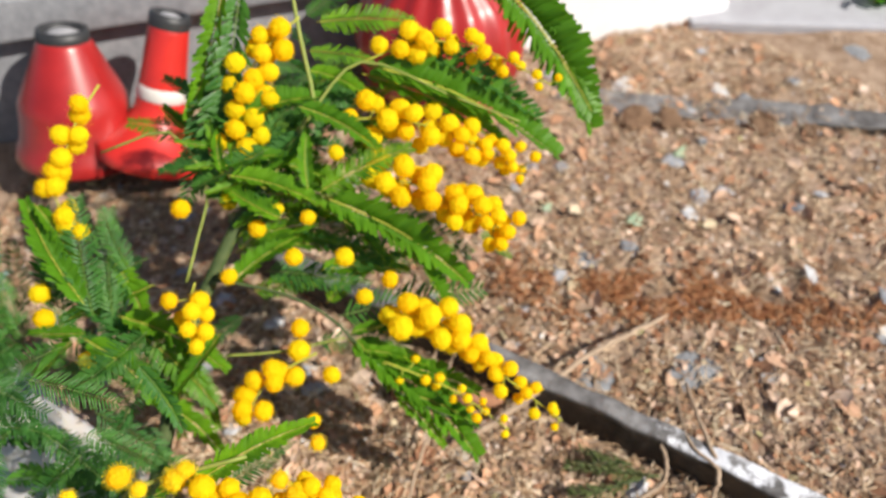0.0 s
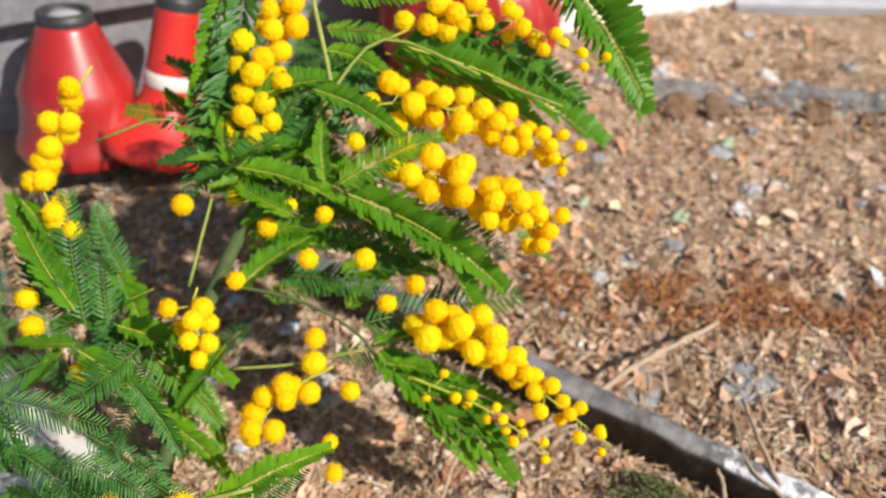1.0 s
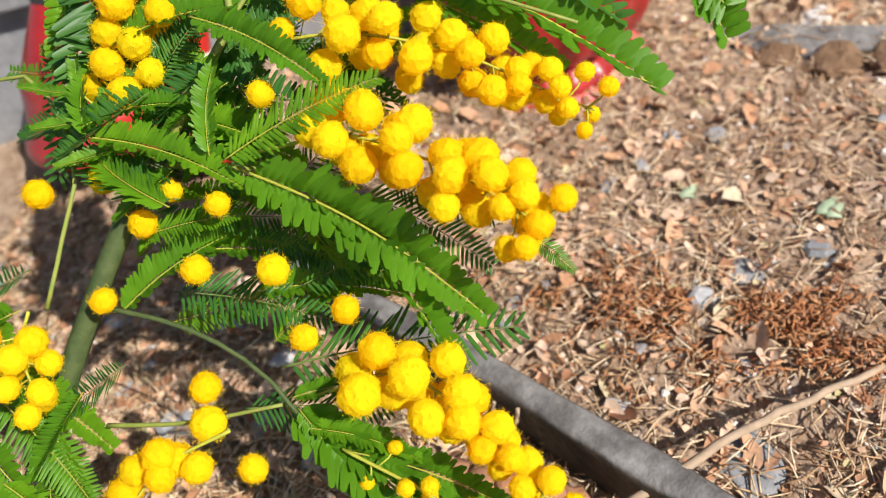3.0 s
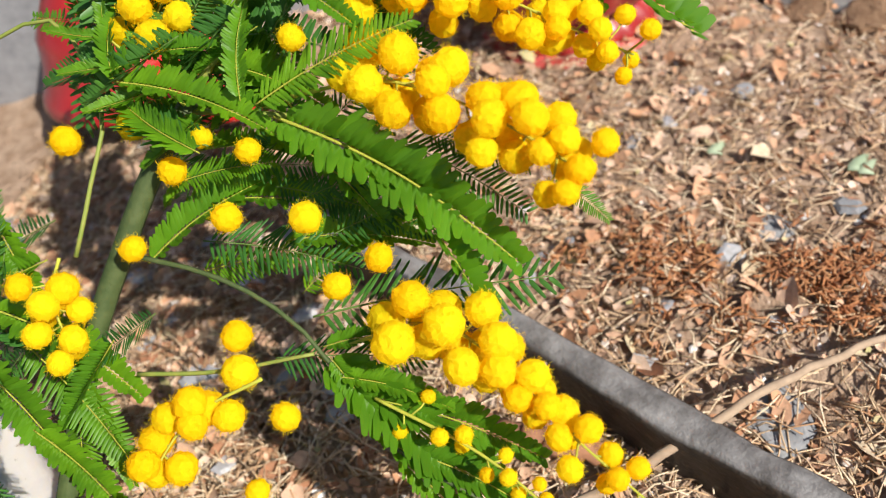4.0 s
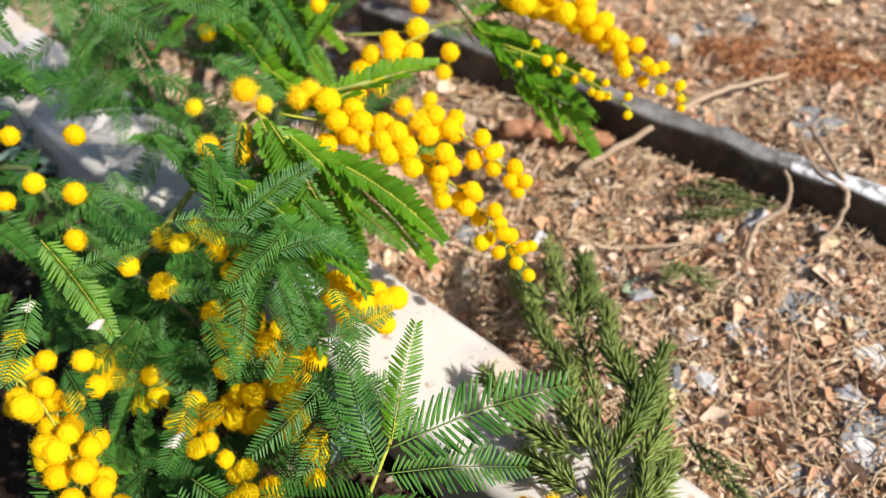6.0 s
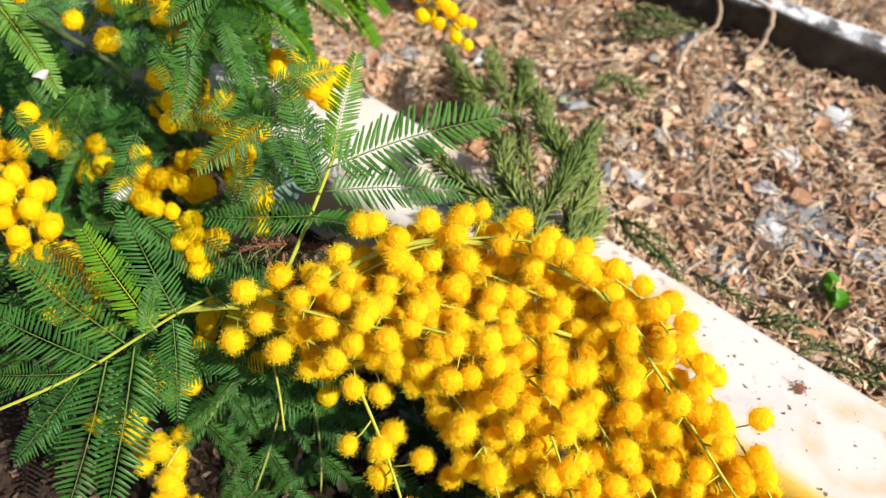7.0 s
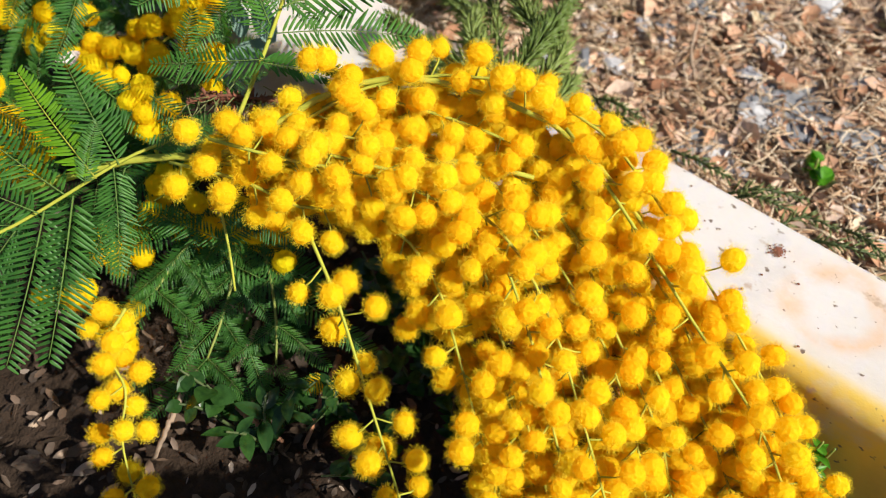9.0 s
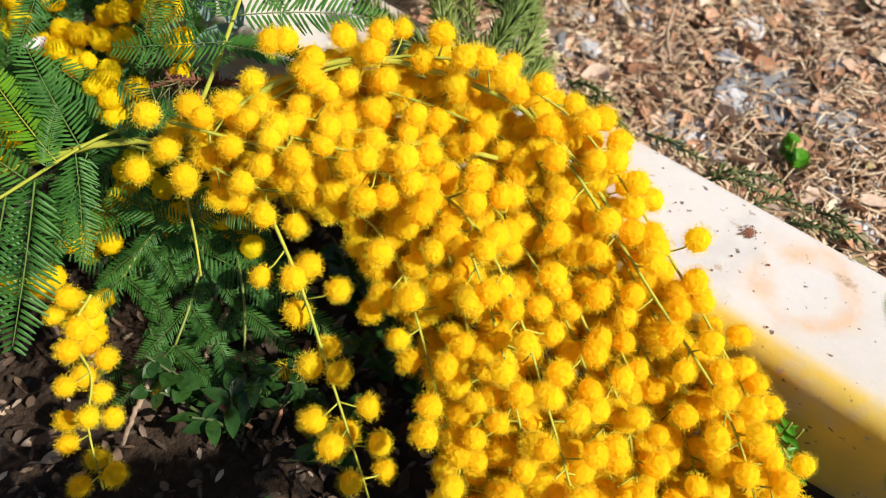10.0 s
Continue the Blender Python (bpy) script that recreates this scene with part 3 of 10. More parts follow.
stick("dead_stem", [(-0.0890, -0.0750, -0.0180), (-0.0890, -0.0900, -0.0120), (-0.0950, -0.0980, -0.0240)], 0.0011, 0.0007, DRY_WOOD, "thin dead stem in the flower bed")
stick("dead_stem", [(-0.0730, -0.0790, -0.0180), (-0.0610, -0.0880, -0.0120), (-0.0540, -0.0890, -0.0240)], 0.0011, 0.0007, BARK, "thin dead stem in the flower bed")


# ---- behind: graves and red things ----
WALL_DIR = Vector((0.955, 0.297, 0))
WALL_TURN = Matrix.Rotation(math.atan2(0.297, 0.955), 4, "Z")


def block(name, at, size, mats, label, category, bevel=0.004):
    bm = bmesh.new()
    bmesh.ops.create_cube(bm, size=1)
    for v in bm.verts:
        v.co = Vector((v.co.x * size[0], v.co.y * size[1], (v.co.z + 0.5) * size[2]))
    bmesh.ops.bevel(bm, geom=bm.edges[:], offset=bevel, segments=3, affect="EDGES", profile=0.6)
    me = D.meshes.new(name)
    bm.to_mesh(me)
    bm.free()
    me.polygons.foreach_set("use_smooth", [True] * len(me.polygons))
    me.materials.append(mats)
    ob = new(name, me)
    ob.matrix_basis = Matrix.Translation(at) @ WALL_TURN
    return tagged(ob, label, category)


WALL_FOOT = Vector((-0.3570, 0.4590, 0))


def by_wall(a, c, z=0.0):
    """Along the front of the graves behind, c metres behind their face."""
    return WALL_FOOT + WALL_DIR * a + Vector((-0.297, 0.955, 0)) * c + Vector((0, 0, z))


granite_base = thing("granite_grave", by_wall(-0.07, 0.20, -0.02), "grey granite base of a grave standing on the ground", "grave")
granite_body = block("body", by_wall(-0.07, 0.20, -0.02), (0.95, 0.30, 0.105), GRANITE, "", "")
granite_top = block("coping", by_wall(-0.07, 0.205, 0.0855), (0.97, 0.34, 0.035), GRANITE, "", "")
for piece in (granite_body, granite_top):
    piece.parent = granite_base
    piece.matrix_parent_inverse = Matrix.Translation(-granite_base.location)
granite_step = block("granite_step", by_wall(-0.29, 0.005, -0.02), (0.44, 0.085, 0.045), GRANITE, "low pale granite plinth in front of the grave", "plinth")
marble_base = block("marble_grave_base", by_wall(0.531, 0.181, -0.02), (0.28, 0.30, 0.26), WHITE_SLAB, "white marble base of a grave standing on the ground", "grave")
path_slab = block("paving_slab", Vector((0.435, 0.684, -0.03)), (0.40, 0.055, 0.042), PATH_STONE, "pale grey paving slab set in the ground", "slab")
path_slab.matrix_basis = Matrix.Translation((0.435, 0.684, -0.03)) @ Matrix.Rotation(-0.05, 4, "Z")
low_edge = thing("edging_board", (0.400, 0.508, 0.0), "low dark edging half buried in the yard", "board")
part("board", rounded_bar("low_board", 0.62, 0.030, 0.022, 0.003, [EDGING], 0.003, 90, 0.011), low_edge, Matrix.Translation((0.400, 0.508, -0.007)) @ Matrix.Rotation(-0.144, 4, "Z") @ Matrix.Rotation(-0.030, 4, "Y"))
dark_base = block("dark_grave_base", Vector((0.63, 0.835, -0.02)), (0.72, 0.25, 0.14), BLACK, "black polished base of a grave further behind", "grave")
dark_base.matrix_basis = Matrix.Translation((0.63, 0.835, -0.02)) @ Matrix.Rotation(-0.06, 4, "Z")


def red_cone(name, at, height, r_top, r_foot, flare, lean, label, band, mats):
    root = thing(name, at, label, "cone", "red cones by the grave")
    m = Matrix.Translation(at) @ Euler(lean).to_matrix().to_4x4()
    prof = [(flare * 0.97, 0.0), (flare, 0.004), (flare * 0.97, 0.010)]
    for k in range(1, 8):
        s = k / 7
        prof.append((r_foot + (flare * 0.95 - r_foot) * (1 - s) ** 2, 0.010 + 0.035 * s))
    for k in range(1, 10):
        s = k / 9
        prof.append((r_foot + (r_top - r_foot) * s, 0.045 + (height - 0.045) * s))
    prof += [(r_top * 0.86, height), (r_top * 0.84, height - 0.02)]
    part("body", lathe(prof, 40).mesh("body", mats), root, m)
    cap = [(r_top * 1.03, height - 0.004), (r_top * 1.06, height + 0.001), (r_top * 1.0, height + 0.006), (r_top * 0.80, height + 0.006), (r_top * 0.76, height - 0.004)]
    part("rim", lathe(cap, 32).mesh("rim", BLACK), root, m, "black rim")
    plug = [(0.0005, height + 0.006), (r_top * 0.4, height + 0.005), (r_top * 0.74, height + 0.002), (r_top * 0.78, height - 0.006)]
    part("plug", lathe(plug, 24).mesh("plug", SILVER), root, m, "grey plastic plug")
    if band:
        z0, z1 = band
        r = lambda z: r_foot + (r_top - r_foot) * (z - 0.045) / (height - 0.045)
        part("band", lathe([(r(z0) + 0.0002, z0), (r(z0) + 0.0008, z0 + .001), (r(z1) + 0.0008, z1 - .001), (r(z1) + 0.0002, z1)], 40).mesh("band", WHITE_BAND), root, m, "dirty white reflective band")
    return root


red_cone("red_cone", Vector((-0.2790, 0.4700, 0.012)), 0.092, 0.0175, 0.039, 0.047, (-0.24, 0.080, 0), "dull red plastic cone with a black rim by the grave", None, RED)
red_cone("red_cone", Vector((-0.2220, 0.4650, 0.014)), 0.104, 0.0140, 0.0175, 0.046, (-0.350, 0.268, 0), "bright red plastic cone with a dirty white band", (0.047, 0.057), RED_BRIGHT)


def ribbed_lantern(at):
    root = thing("lantern", at, "shiny ribbed red glass lantern standing on the ground", "lantern")
    m = Matrix.Translation(at)
    prof = [(0.044, 0.0), (0.050, 0.004), (0.050, 0.010), (0.044, 0.016)]
    for k in range(13):
        a = math.pi * (0.08 + 0.80 * k / 12)
        prof.append((0.030 + 0.036 * math.sin(a), 0.070 - 0.052 * math.cos(a)))
    prof += [(0.036, 0.128), (0.034, 0.134)]
    part("globe", lathe(prof, 96, 16, 0.03).mesh("globe", RED), root, m)
    part("collar", lathe([(0.037, 0.130), (0.040, 0.134), (0.038, 0.142), (0.020, 0.150), (0.0005, 0.152)], 40).mesh("collar", SILVER), root, m, "grey metal collar")
    part("foot", lathe([(0.0005, -0.001), (0.056, -0.001), (0.058, 0.004), (0.046, 0.007)], 40).mesh("foot", RED_FADED), root, m, "faded red foot")


ribbed_lantern(Vector((-0.0020, 0.5470, 0.001)))


# ---- mimosa ----
def flower_mesh(name, hairs, seed, core_mat, thread_mat, core=0.82, grain=0.06, thick=0.011, reach=(1.05, 1.26), stubble=0.24):
    """A flower head of radius 1: a grainy ball of anthers, short stubble and fine curling stamens."""
    r = random.Random(seed)
    sh = Shape()
    ico = bmesh.new()
    bmesh.ops.create_icosphere(ico, subdivisions=3, radius=core)
    for v in ico.verts:
        v.co *= 1 + 0.07 * noise.noise(v.co * 3 + Vector((seed, 0, 0))) + r.uniform(-grain, grain)
    ico.verts.ensure_lookup_table()
    skin = [v.co.copy() for v in ico.verts]
    sh.add(skin, [[v.index for v in f.verts] for f in ico.faces], 0)
    ico.free()
    for i in range(len(skin) + hairs):
        hair = i >= len(skin)
        n = r.randrange(len(skin)) if hair else i
        base = skin[n]
        d = (base.normalized() + Vector((r.gauss(0, .22), r.gauss(0, .22), r.gauss(0, .22)))).normalized()
        u = d.orthogonal().normalized()
        w = d.cross(u)
        curl = 0.13 if hair else 0.07
        bend = u * r.gauss(0, curl) + w * r.gauss(0, curl)
        far = base.length + (r.uniform(*reach) - core if hair else stubble * r.uniform(0.5, 1.0))
        t = thick * (1.0 if hair else 1.5)
        k = len(sh.v)
        mid = d * (0.5 * (base.length + far)) + bend * 0.2
        tip = d * far + bend
        sh.v += [tuple(base + u * t), tuple(base + w * t), tuple(mid + u * t * .8), tuple(mid + w * t * .8), tuple(mid), tuple(tip + u * t * .8), tuple(tip + w * t * .8), tuple(tip + d * t)]
        sh.f += [(n, k, k + 2, k + 4), (k, k + 1, k + 3, k + 2), (k + 1, n, k + 4, k + 3), (k + 4, k + 2, k + 5, k + 7), (k + 2, k + 3, k + 6, k + 5), (k + 3, k + 4, k + 7, k + 6), (k + 5, k + 6, k + 7)]
        sh.m += [1] * 7
    return sh.mesh(name, core_mat, thread_mat, smooth=False)


FLUFFY = [flower_mesh("flower_head", 300, 11 + k, GOLD, GOLD_THREAD) for k in range(5)]
SIMPLE = [flower_mesh("flower_head_soft", 60, 31 + k, POLLEN, STAMEN, 0.88, 0.05, 0.013, (1.02, 1.20), 0.14) for k in range(3)]


def flower(parent, p, r, fluffy=True):
    r = r if fluffy else r * 0.92
    turn = Euler((rng.uniform(0, 6.3), rng.uniform(0, 6.3), rng.uniform(0, 6.3))).to_matrix().to_4x4()
    squash = Matrix.Diagonal((r * rng.uniform(.92, 1.06), r * rng.uniform(.92, 1.06), r * rng.uniform(.92, 1.06), 1))
    return part("flower_head", rng.choice(FLUFFY if fluffy else SIMPLE), parent, Matrix.Translation(p) @ turn @ squash)


def raceme(root, points, count, r, spread, taper=0.0, fluffy=True, stem=0.0006, start=0.12):
    """A flower stalk with heads set round it on short stalks; taper lets them shrink to buds."""
    pts = curve(points, 40)
    sh = Shape()
    tube(sh, pts[::2], stem, stem * 0.55, 5)
    heads = []
    turn = rng.uniform(0, 6)
    for i in range(count):
        s = start + (1 - start) * min(count - 0.2, max(0, i + 0.5 + rng.uniform(-0.9, 0.9))) / count
        k = min(int(s * 40), 39)
        p, d = pts[k].lerp(pts[k + 1], s * 40 - k), (pts[k + 1] - pts[k]).normalized()
        u = d.orthogonal().normalized()
        turn += 2.4
        side = Matrix.Rotation(turn, 3, d) @ u
        size = r * (1 - taper * s ** 2) * rng.uniform(0.88, 1.1)
        q = p + side * spread * rng.uniform(0.35, 1.2) * (1 - 0.5 * taper * s) + d * spread * rng.uniform(0.0, 0.5)
        tube(sh, [p, p.lerp(q, 0.5) + d * 0.0006, q], stem * 0.6, stem * 0.45, 4)
        heads.append((q, size))
    axis = part("flower_stalk", sh.mesh("flower_stalk", STEM_PALE), root)
    for q, size in heads:
        flower(axis, q, size, fluffy)


def pinna_mesh(name, pairs, width, fold, bend, seed, mat, plump=0.40):
    """One leaf feather of length 1 along x, with narrow leaflets on both sides."""
    r = random.Random(seed)
    sh = Shape()
    def spine(s):
        return Vector((s, bend * 0.25 * math.sin(s * 3.1), -bend * s * s))

    rows = [0.0] + [0.05 + 0.94 * i / (pairs - 1) for i in range(pairs)]
    tube(sh, [spine(s) for s in rows], 0.0062, 0.003, 4, 1)
    for i in range(pairs):
        s = rows[i + 1]
        prof = min(1.0, 0.55 + 2.2 * s) * (1 - 0.62 * max(0, s - 0.55) / 0.45)
        for side in (-1, 1):
            ring = [4 * (i + 1) + j for j in range(4)]
            root = max(ring, key=lambda j: side * sh.v[j][1])
            c = Vector(sh.v[root])
            L = width * prof * r.uniform(0.92, 1.06)
            lean = r.uniform(0.42, 0.60) + 0.75 * max(0, s - 0.8)
            f = fold + r.gauss(0, 0.10)
            d = Vector((math.sin(lean), side * math.cos(lean) * math.cos(f), math.cos(lean) * math.sin(f)))
            a = Vector((1, 0, 0)) - d * d.x
            a = a.normalized() * (0.94 / pairs * plump)
            up = d.cross(a).normalized() * (0.05 * L * -side)
            p1, tip = c + d * L * 0.5, c + d * L + Vector((0, 0, -0.10 * L))
            k = len(sh.v)
            sh.v += [tuple(q) for q in (c + d * L * .15 - a, p1 - a * 1.05 - up, tip - a * .55, tip + d * L * 0.05, tip + a * .55, p1 + a * 1.05 - up, c + d * L * .15 + a, p1)]
            sh.f += [(root, k, k + 7, k + 6), (k, k + 1, k + 7), (k + 1, k + 2, k + 3, k + 7), (k + 3, k + 4, k + 5, k + 7), (k + 5, k + 6, k + 7)]
            sh.m += [0] * 5
    return sh.mesh(name, mat, STEM_PALE if mat is LEAF else STEM_LEAF)


FEATHERS = {}
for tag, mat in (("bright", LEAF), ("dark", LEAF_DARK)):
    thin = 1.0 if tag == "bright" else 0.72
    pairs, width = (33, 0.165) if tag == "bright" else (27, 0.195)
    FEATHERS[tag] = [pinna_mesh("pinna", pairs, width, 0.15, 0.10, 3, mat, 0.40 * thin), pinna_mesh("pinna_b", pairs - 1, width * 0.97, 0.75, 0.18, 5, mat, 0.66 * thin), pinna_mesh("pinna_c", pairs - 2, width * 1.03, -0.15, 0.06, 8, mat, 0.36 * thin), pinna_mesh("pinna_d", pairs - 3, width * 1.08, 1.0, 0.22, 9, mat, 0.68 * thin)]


def pinna(parent, base, tip, face, tag="bright", kind=None, wide=1.0):
    """A leaf feather from base to tip, its upper side turned towards face."""
    base, tip = Vector(base), Vector(tip)
    x = tip - base
    L = x.length
    x = x / L
    z = Vector(face)
    z = (z - x * z.dot(x)).normalized()
    y = z.cross(x)
    m = Matrix(((x.x * L, y.x * L * wide, z.x * L * wide, base.x), (x.y * L, y.y * L * wide, z.y * L * wide, base.y), (x.z * L, y.z * L * wide, z.z * L * wide, base.z), (0, 0, 0, 1)))
    me = FEATHERS[tag][rng.choice((0, 0, 1, 2)) if kind is None else kind]
    return part("pinna", me, parent, m)


def frond(root, base, tip, face, pairs=6, plen=0.034, tag="bright", kind=None, spread=60, lift=0.15):
    """A twice-feathered leaf: a stalk with pairs of feathers."""
    base, tip = Vector(base), Vector(tip)
    x = (tip - base).normalized()
    z = Vector(face)
    z = (z - x * z.dot(x)).normalized()
    y = z.cross(x)
    L = (tip - base).length
    line = curve([base, base.lerp(tip, 0.5) + z * L * 0.05, tip], 10)
    sh = Shape()
    tube(sh, line, 0.0007, 0.0004, 5)
    stalk = part("leaf_stalk", sh.mesh("leaf_stalk", STEM_PALE if tag == "bright" else STEM), root)
    for i in range(pairs):
        s = 0.25 + 0.75 * i / max(1, pairs - 1)
        k = min(int(s * 10), 9)
        p = line[k].lerp(line[k + 1], s * 10 - k)
        l = plen * (0.75 + 0.25 * math.sin(math.pi * (0.2 + 0.7 * s))) * rng.uniform(0.9, 1.08)
        a = radians(spread * (1 - 0.45 * s) + rng.uniform(-7, 7))
        for side in (-1, 1):
            d = x * math.cos(a) + y * side * math.sin(a) + z * (lift + rng.uniform(-0.12, 0.12))
            pinna(stalk, p, p + d.normalized() * l, z + jitter(0.25), tag, kind)


def leaf_blade(mat, length=1.0, width=0.5, cup=0.12, name="leaf"):
    sh = Shape()
    n = 7
    verts = []
    for i in range(n):
        s = i / (n - 1)
        w = width * 0.5 * math.sin(math.pi * min(1, 0.06 + 0.94 * s) ** 0.85) ** 0.8 if i < n - 1 else 0.004
        for j in (-1, -0.5, 0, 0.5, 1):
            verts.append((s * length, j * w, cup * abs(j) * w * 2 - 0.18 * s * s * length))
    faces = [(i * 5 + j, i * 5 + j + 1, (i + 1) * 5 + j + 1, (i + 1) * 5 + j) for i in range(n - 1) for j in range(4)]
    sh.add(verts, faces)
    return sh.mesh(name, mat)


BLADE = leaf_blade(BROADLEAF)
ROUND = leaf_blade(BROADLEAF, 1.0, 0.85, 0.1)
GREY_BLADE = leaf_blade(GLAUCOUS, 1.0, 0.42, 0.15)
CLOVER_BLADE = leaf_blade(CLOVER, 1.0, 0.8, 0.12)
SPROUT_BLADE = leaf_blade(CLOVER, 1.0, 0.36, 0.18)


def blade(root, base, tip, face, me=None):
    """A single broad leaf."""
    base, tip = Vector(base), Vector(tip)
    x = tip - base
    s = x.length
    x = x / s
    z = Vector(face)
    z = (z - x * z.dot(x)).normalized()
    y = z.cross(x)
    part("broad_leaf", me or GREY_BLADE, root, Matrix(((x.x * s, y.x * s, z.x * s, base.x), (x.y * s, y.y * s, z.y * s, base.y), (x.z * s, y.z * s, z.z * s, base.z), (0, 0, 0, 1))))


def branch(name, at, label):
    return thing(name, at, label, "mimosa branch", "mimosa branches over the bed")


def bract_cluster(root, points, count):
    """A spent stalk crowded with small dry bracts."""
    pts = curve(points, 30)
    sh = Shape()
    tube(sh, pts, 0.0007, 0.0005, 4)
    for _ in range(count):
        p = pts[rng.randrange(31)] + jitter(0.0006)
        d = jitter(1.0).normalized() * rng.uniform(0.0012, 0.0026)
        u = d.orthogonal().normalized() * rng.uniform(0.0003, 0.0007)
        w = d.cross(u).normalized() * 0.0004
        sh.add([p, p + d * .5 + u, p + d * .5 + w, p + d * .5 - u, p + d], [(0, 1, 2), (0, 2, 3), (4, 2, 1), (4, 3, 2), (0, 3, 1), (4, 1, 3)])
    for _ in range(count // 6):
        p = pts[rng.randrange(31)]
        d = (jitter(1.0) + Vector((0, -0.5, -0.3))).normalized() * rng.uniform(0.005, 0.010)
        tube(sh, [p, p + d * 0.5 + jitter(0.0005), p + d], 0.00032, 0.00018, 3, 1)
    part("spent_stalk", sh.mesh("spent_stalk", DRY_BRACT, OLIVE), root, label="dry reddish-brown bracts")



tall = branch("mimosa_branch", (-0.1321, 0.1790, 0.0581), "upright mimosa branch with yellow flower heads and feathery leaves")
stem_part("stem", [(-0.1513, 0.1499, 0.0092), (-0.1307, 0.2217, 0.0819), (-0.1154, 0.2483, 0.1111), (-0.0999, 0.2686, 0.1342), (-0.0869, 0.2787, 0.1474)], 0.0042, 0.0032, STEM_DARK, tall)
stem_part("stem", [(-0.0869, 0.2787, 0.1474), (-0.0674, 0.3005, 0.1702), (-0.0630, 0.3064, 0.1776), (-0.0697, 0.3290, 0.2011), (-0.0762, 0.3553, 0.2282)], 0.0015, 0.001, STEM, tall)
stem_part("stem", [(-0.1117, 0.2460, 0.1158), (-0.0787, 0.2413, 0.1106), (-0.0512, 0.2307, 0.0997), (-0.0236, 0.2081, 0.0772), (0.0041, 0.1984, 0.0671)], 0.0009, 0.0006, STEM_DARK, tall)
stem_part("stem", [(-0.1062, 0.2192, 0.0899), (-0.0788, 0.2214, 0.0907), (-0.0485, 0.2268, 0.0945)], 0.0008, 0.0006, STEM, tall)
stem_part("stem", [(-0.0869, 0.2767, 0.1455), (-0.0512, 0.2755, 0.1429), (-0.0236, 0.2722, 0.1383)], 0.001, 0.0006, STEM, tall)
stem_part("stem", [(-0.1239, 0.2417, 0.1186), (-0.1184, 0.2573, 0.1337), (-0.1144, 0.2750, 0.1507), (-0.1321, 0.2936, 0.1687), (-0.1647, 0.2867, 0.1620)], 0.0008, 0.0006, STEM, tall)
stem_part("stem", [(-0.0654, 0.2994, 0.1743), (-0.0397, 0.3201, 0.1910), (0.0041, 0.3102, 0.1782), (0.0374, 0.3031, 0.1682)], 0.0009, 0.0005, STEM, tall)
raceme(tall, [(-0.0398, 0.3206, 0.1906), (-0.0124, 0.3287, 0.1966), (0.0179, 0.3279, 0.1939), (0.0526, 0.3161, 0.1807)], 22, 0.006, 0.0078, 0.62, False, start=0.12)
raceme(tall, [(-0.0563, 0.2999, 0.1706), (-0.0263, 0.3037, 0.1694), (0.0028, 0.3016, 0.1625), (0.0239, 0.2972, 0.1535), (0.0412, 0.2943, 0.1457)], 36, 0.0063, 0.011, 0.5, False, start=0.12)
raceme(tall, [(-0.0533, 0.2757, 0.1500), (-0.0258, 0.2758, 0.1543), (-0.0014, 0.2683, 0.1512), (0.0173, 0.2590, 0.1464), (0.0304, 0.2505, 0.1424)], 34, 0.0066, 0.0105, 0.42, False, start=0.12)
raceme(tall, [(-0.0694, 0.3337, 0.2074), (-0.0830, 0.3249, 0.1989), (-0.0939, 0.3132, 0.1876), (-0.0912, 0.3004, 0.1753), (-0.0980, 0.2887, 0.1639)], 26, 0.006, 0.008, 0.0, False, start=0.12)
raceme(tall, [(-0.1661, 0.3102, 0.1847), (-0.1770, 0.2975, 0.1724), (-0.1838, 0.2838, 0.1592), (-0.1879, 0.2730, 0.1488), (-0.1770, 0.2573, 0.1337)], 16, 0.0058, 0.0045, 0.0, False, start=0.12)
raceme(tall, [(-0.1139, 0.2290, 0.1328), (-0.1165, 0.2207, 0.1247), (-0.1100, 0.2104, 0.1148)], 10, 0.005, 0.008, 0.1, False, start=0.12)
raceme(tall, [(-0.0611, 0.2166, 0.0958), (-0.0824, 0.2066, 0.0889), (-0.0954, 0.1919, 0.0775)], 10, 0.0062, 0.0058, 0.0, False, start=0.12)
raceme(tall, [(-0.0402, 0.2284, 0.0960), (-0.0124, 0.2321, 0.1045), (0.0095, 0.2221, 0.0997), (0.0269, 0.2083, 0.0912), (0.0561, 0.1899, 0.0783)], 34, 0.007, 0.009, 0.66, False, start=0.12)
raceme(tall, [(-0.0290, 0.2172, 0.0880), (0.0040, 0.2044, 0.0827), (0.0308, 0.1881, 0.0738)], 14, 0.003, 0.006, 0.2, False, start=0.12)
flower(tall, Vector((-0.0538, 0.2090, 0.0884)), 0.0052, False)
flower(tall, Vector((-0.0690, 0.2252, 0.1040)), 0.0055, False)
flower(tall, Vector((-0.0720, 0.2498, 0.1278)), 0.0052, False)
flower(tall, Vector((-0.0476, 0.2498, 0.1278)), 0.0058, False)
flower(tall, Vector((-0.0801, 0.2664, 0.1438)), 0.0042, False)
flower(tall, Vector((-0.0652, 0.2635, 0.1410)), 0.0044, False)
flower(tall, Vector((-0.1263, 0.2664, 0.1438)), 0.0058, False)
flower(tall, Vector((-0.1032, 0.2693, 0.1467)), 0.0056, False)
flower(tall, Vector((-0.0896, 0.2596, 0.1372)), 0.0052, False)
flower(tall, Vector((-0.0516, 0.2859, 0.1627)), 0.005, False)
flower(tall, Vector((-0.0448, 0.2986, 0.1749)), 0.0045, False)
flower(tall, Vector((-0.0625, 0.1931, 0.0731)), 0.0042, False)
flower(tall, Vector((-0.1942, 0.2371, 0.1156)), 0.0056, False)
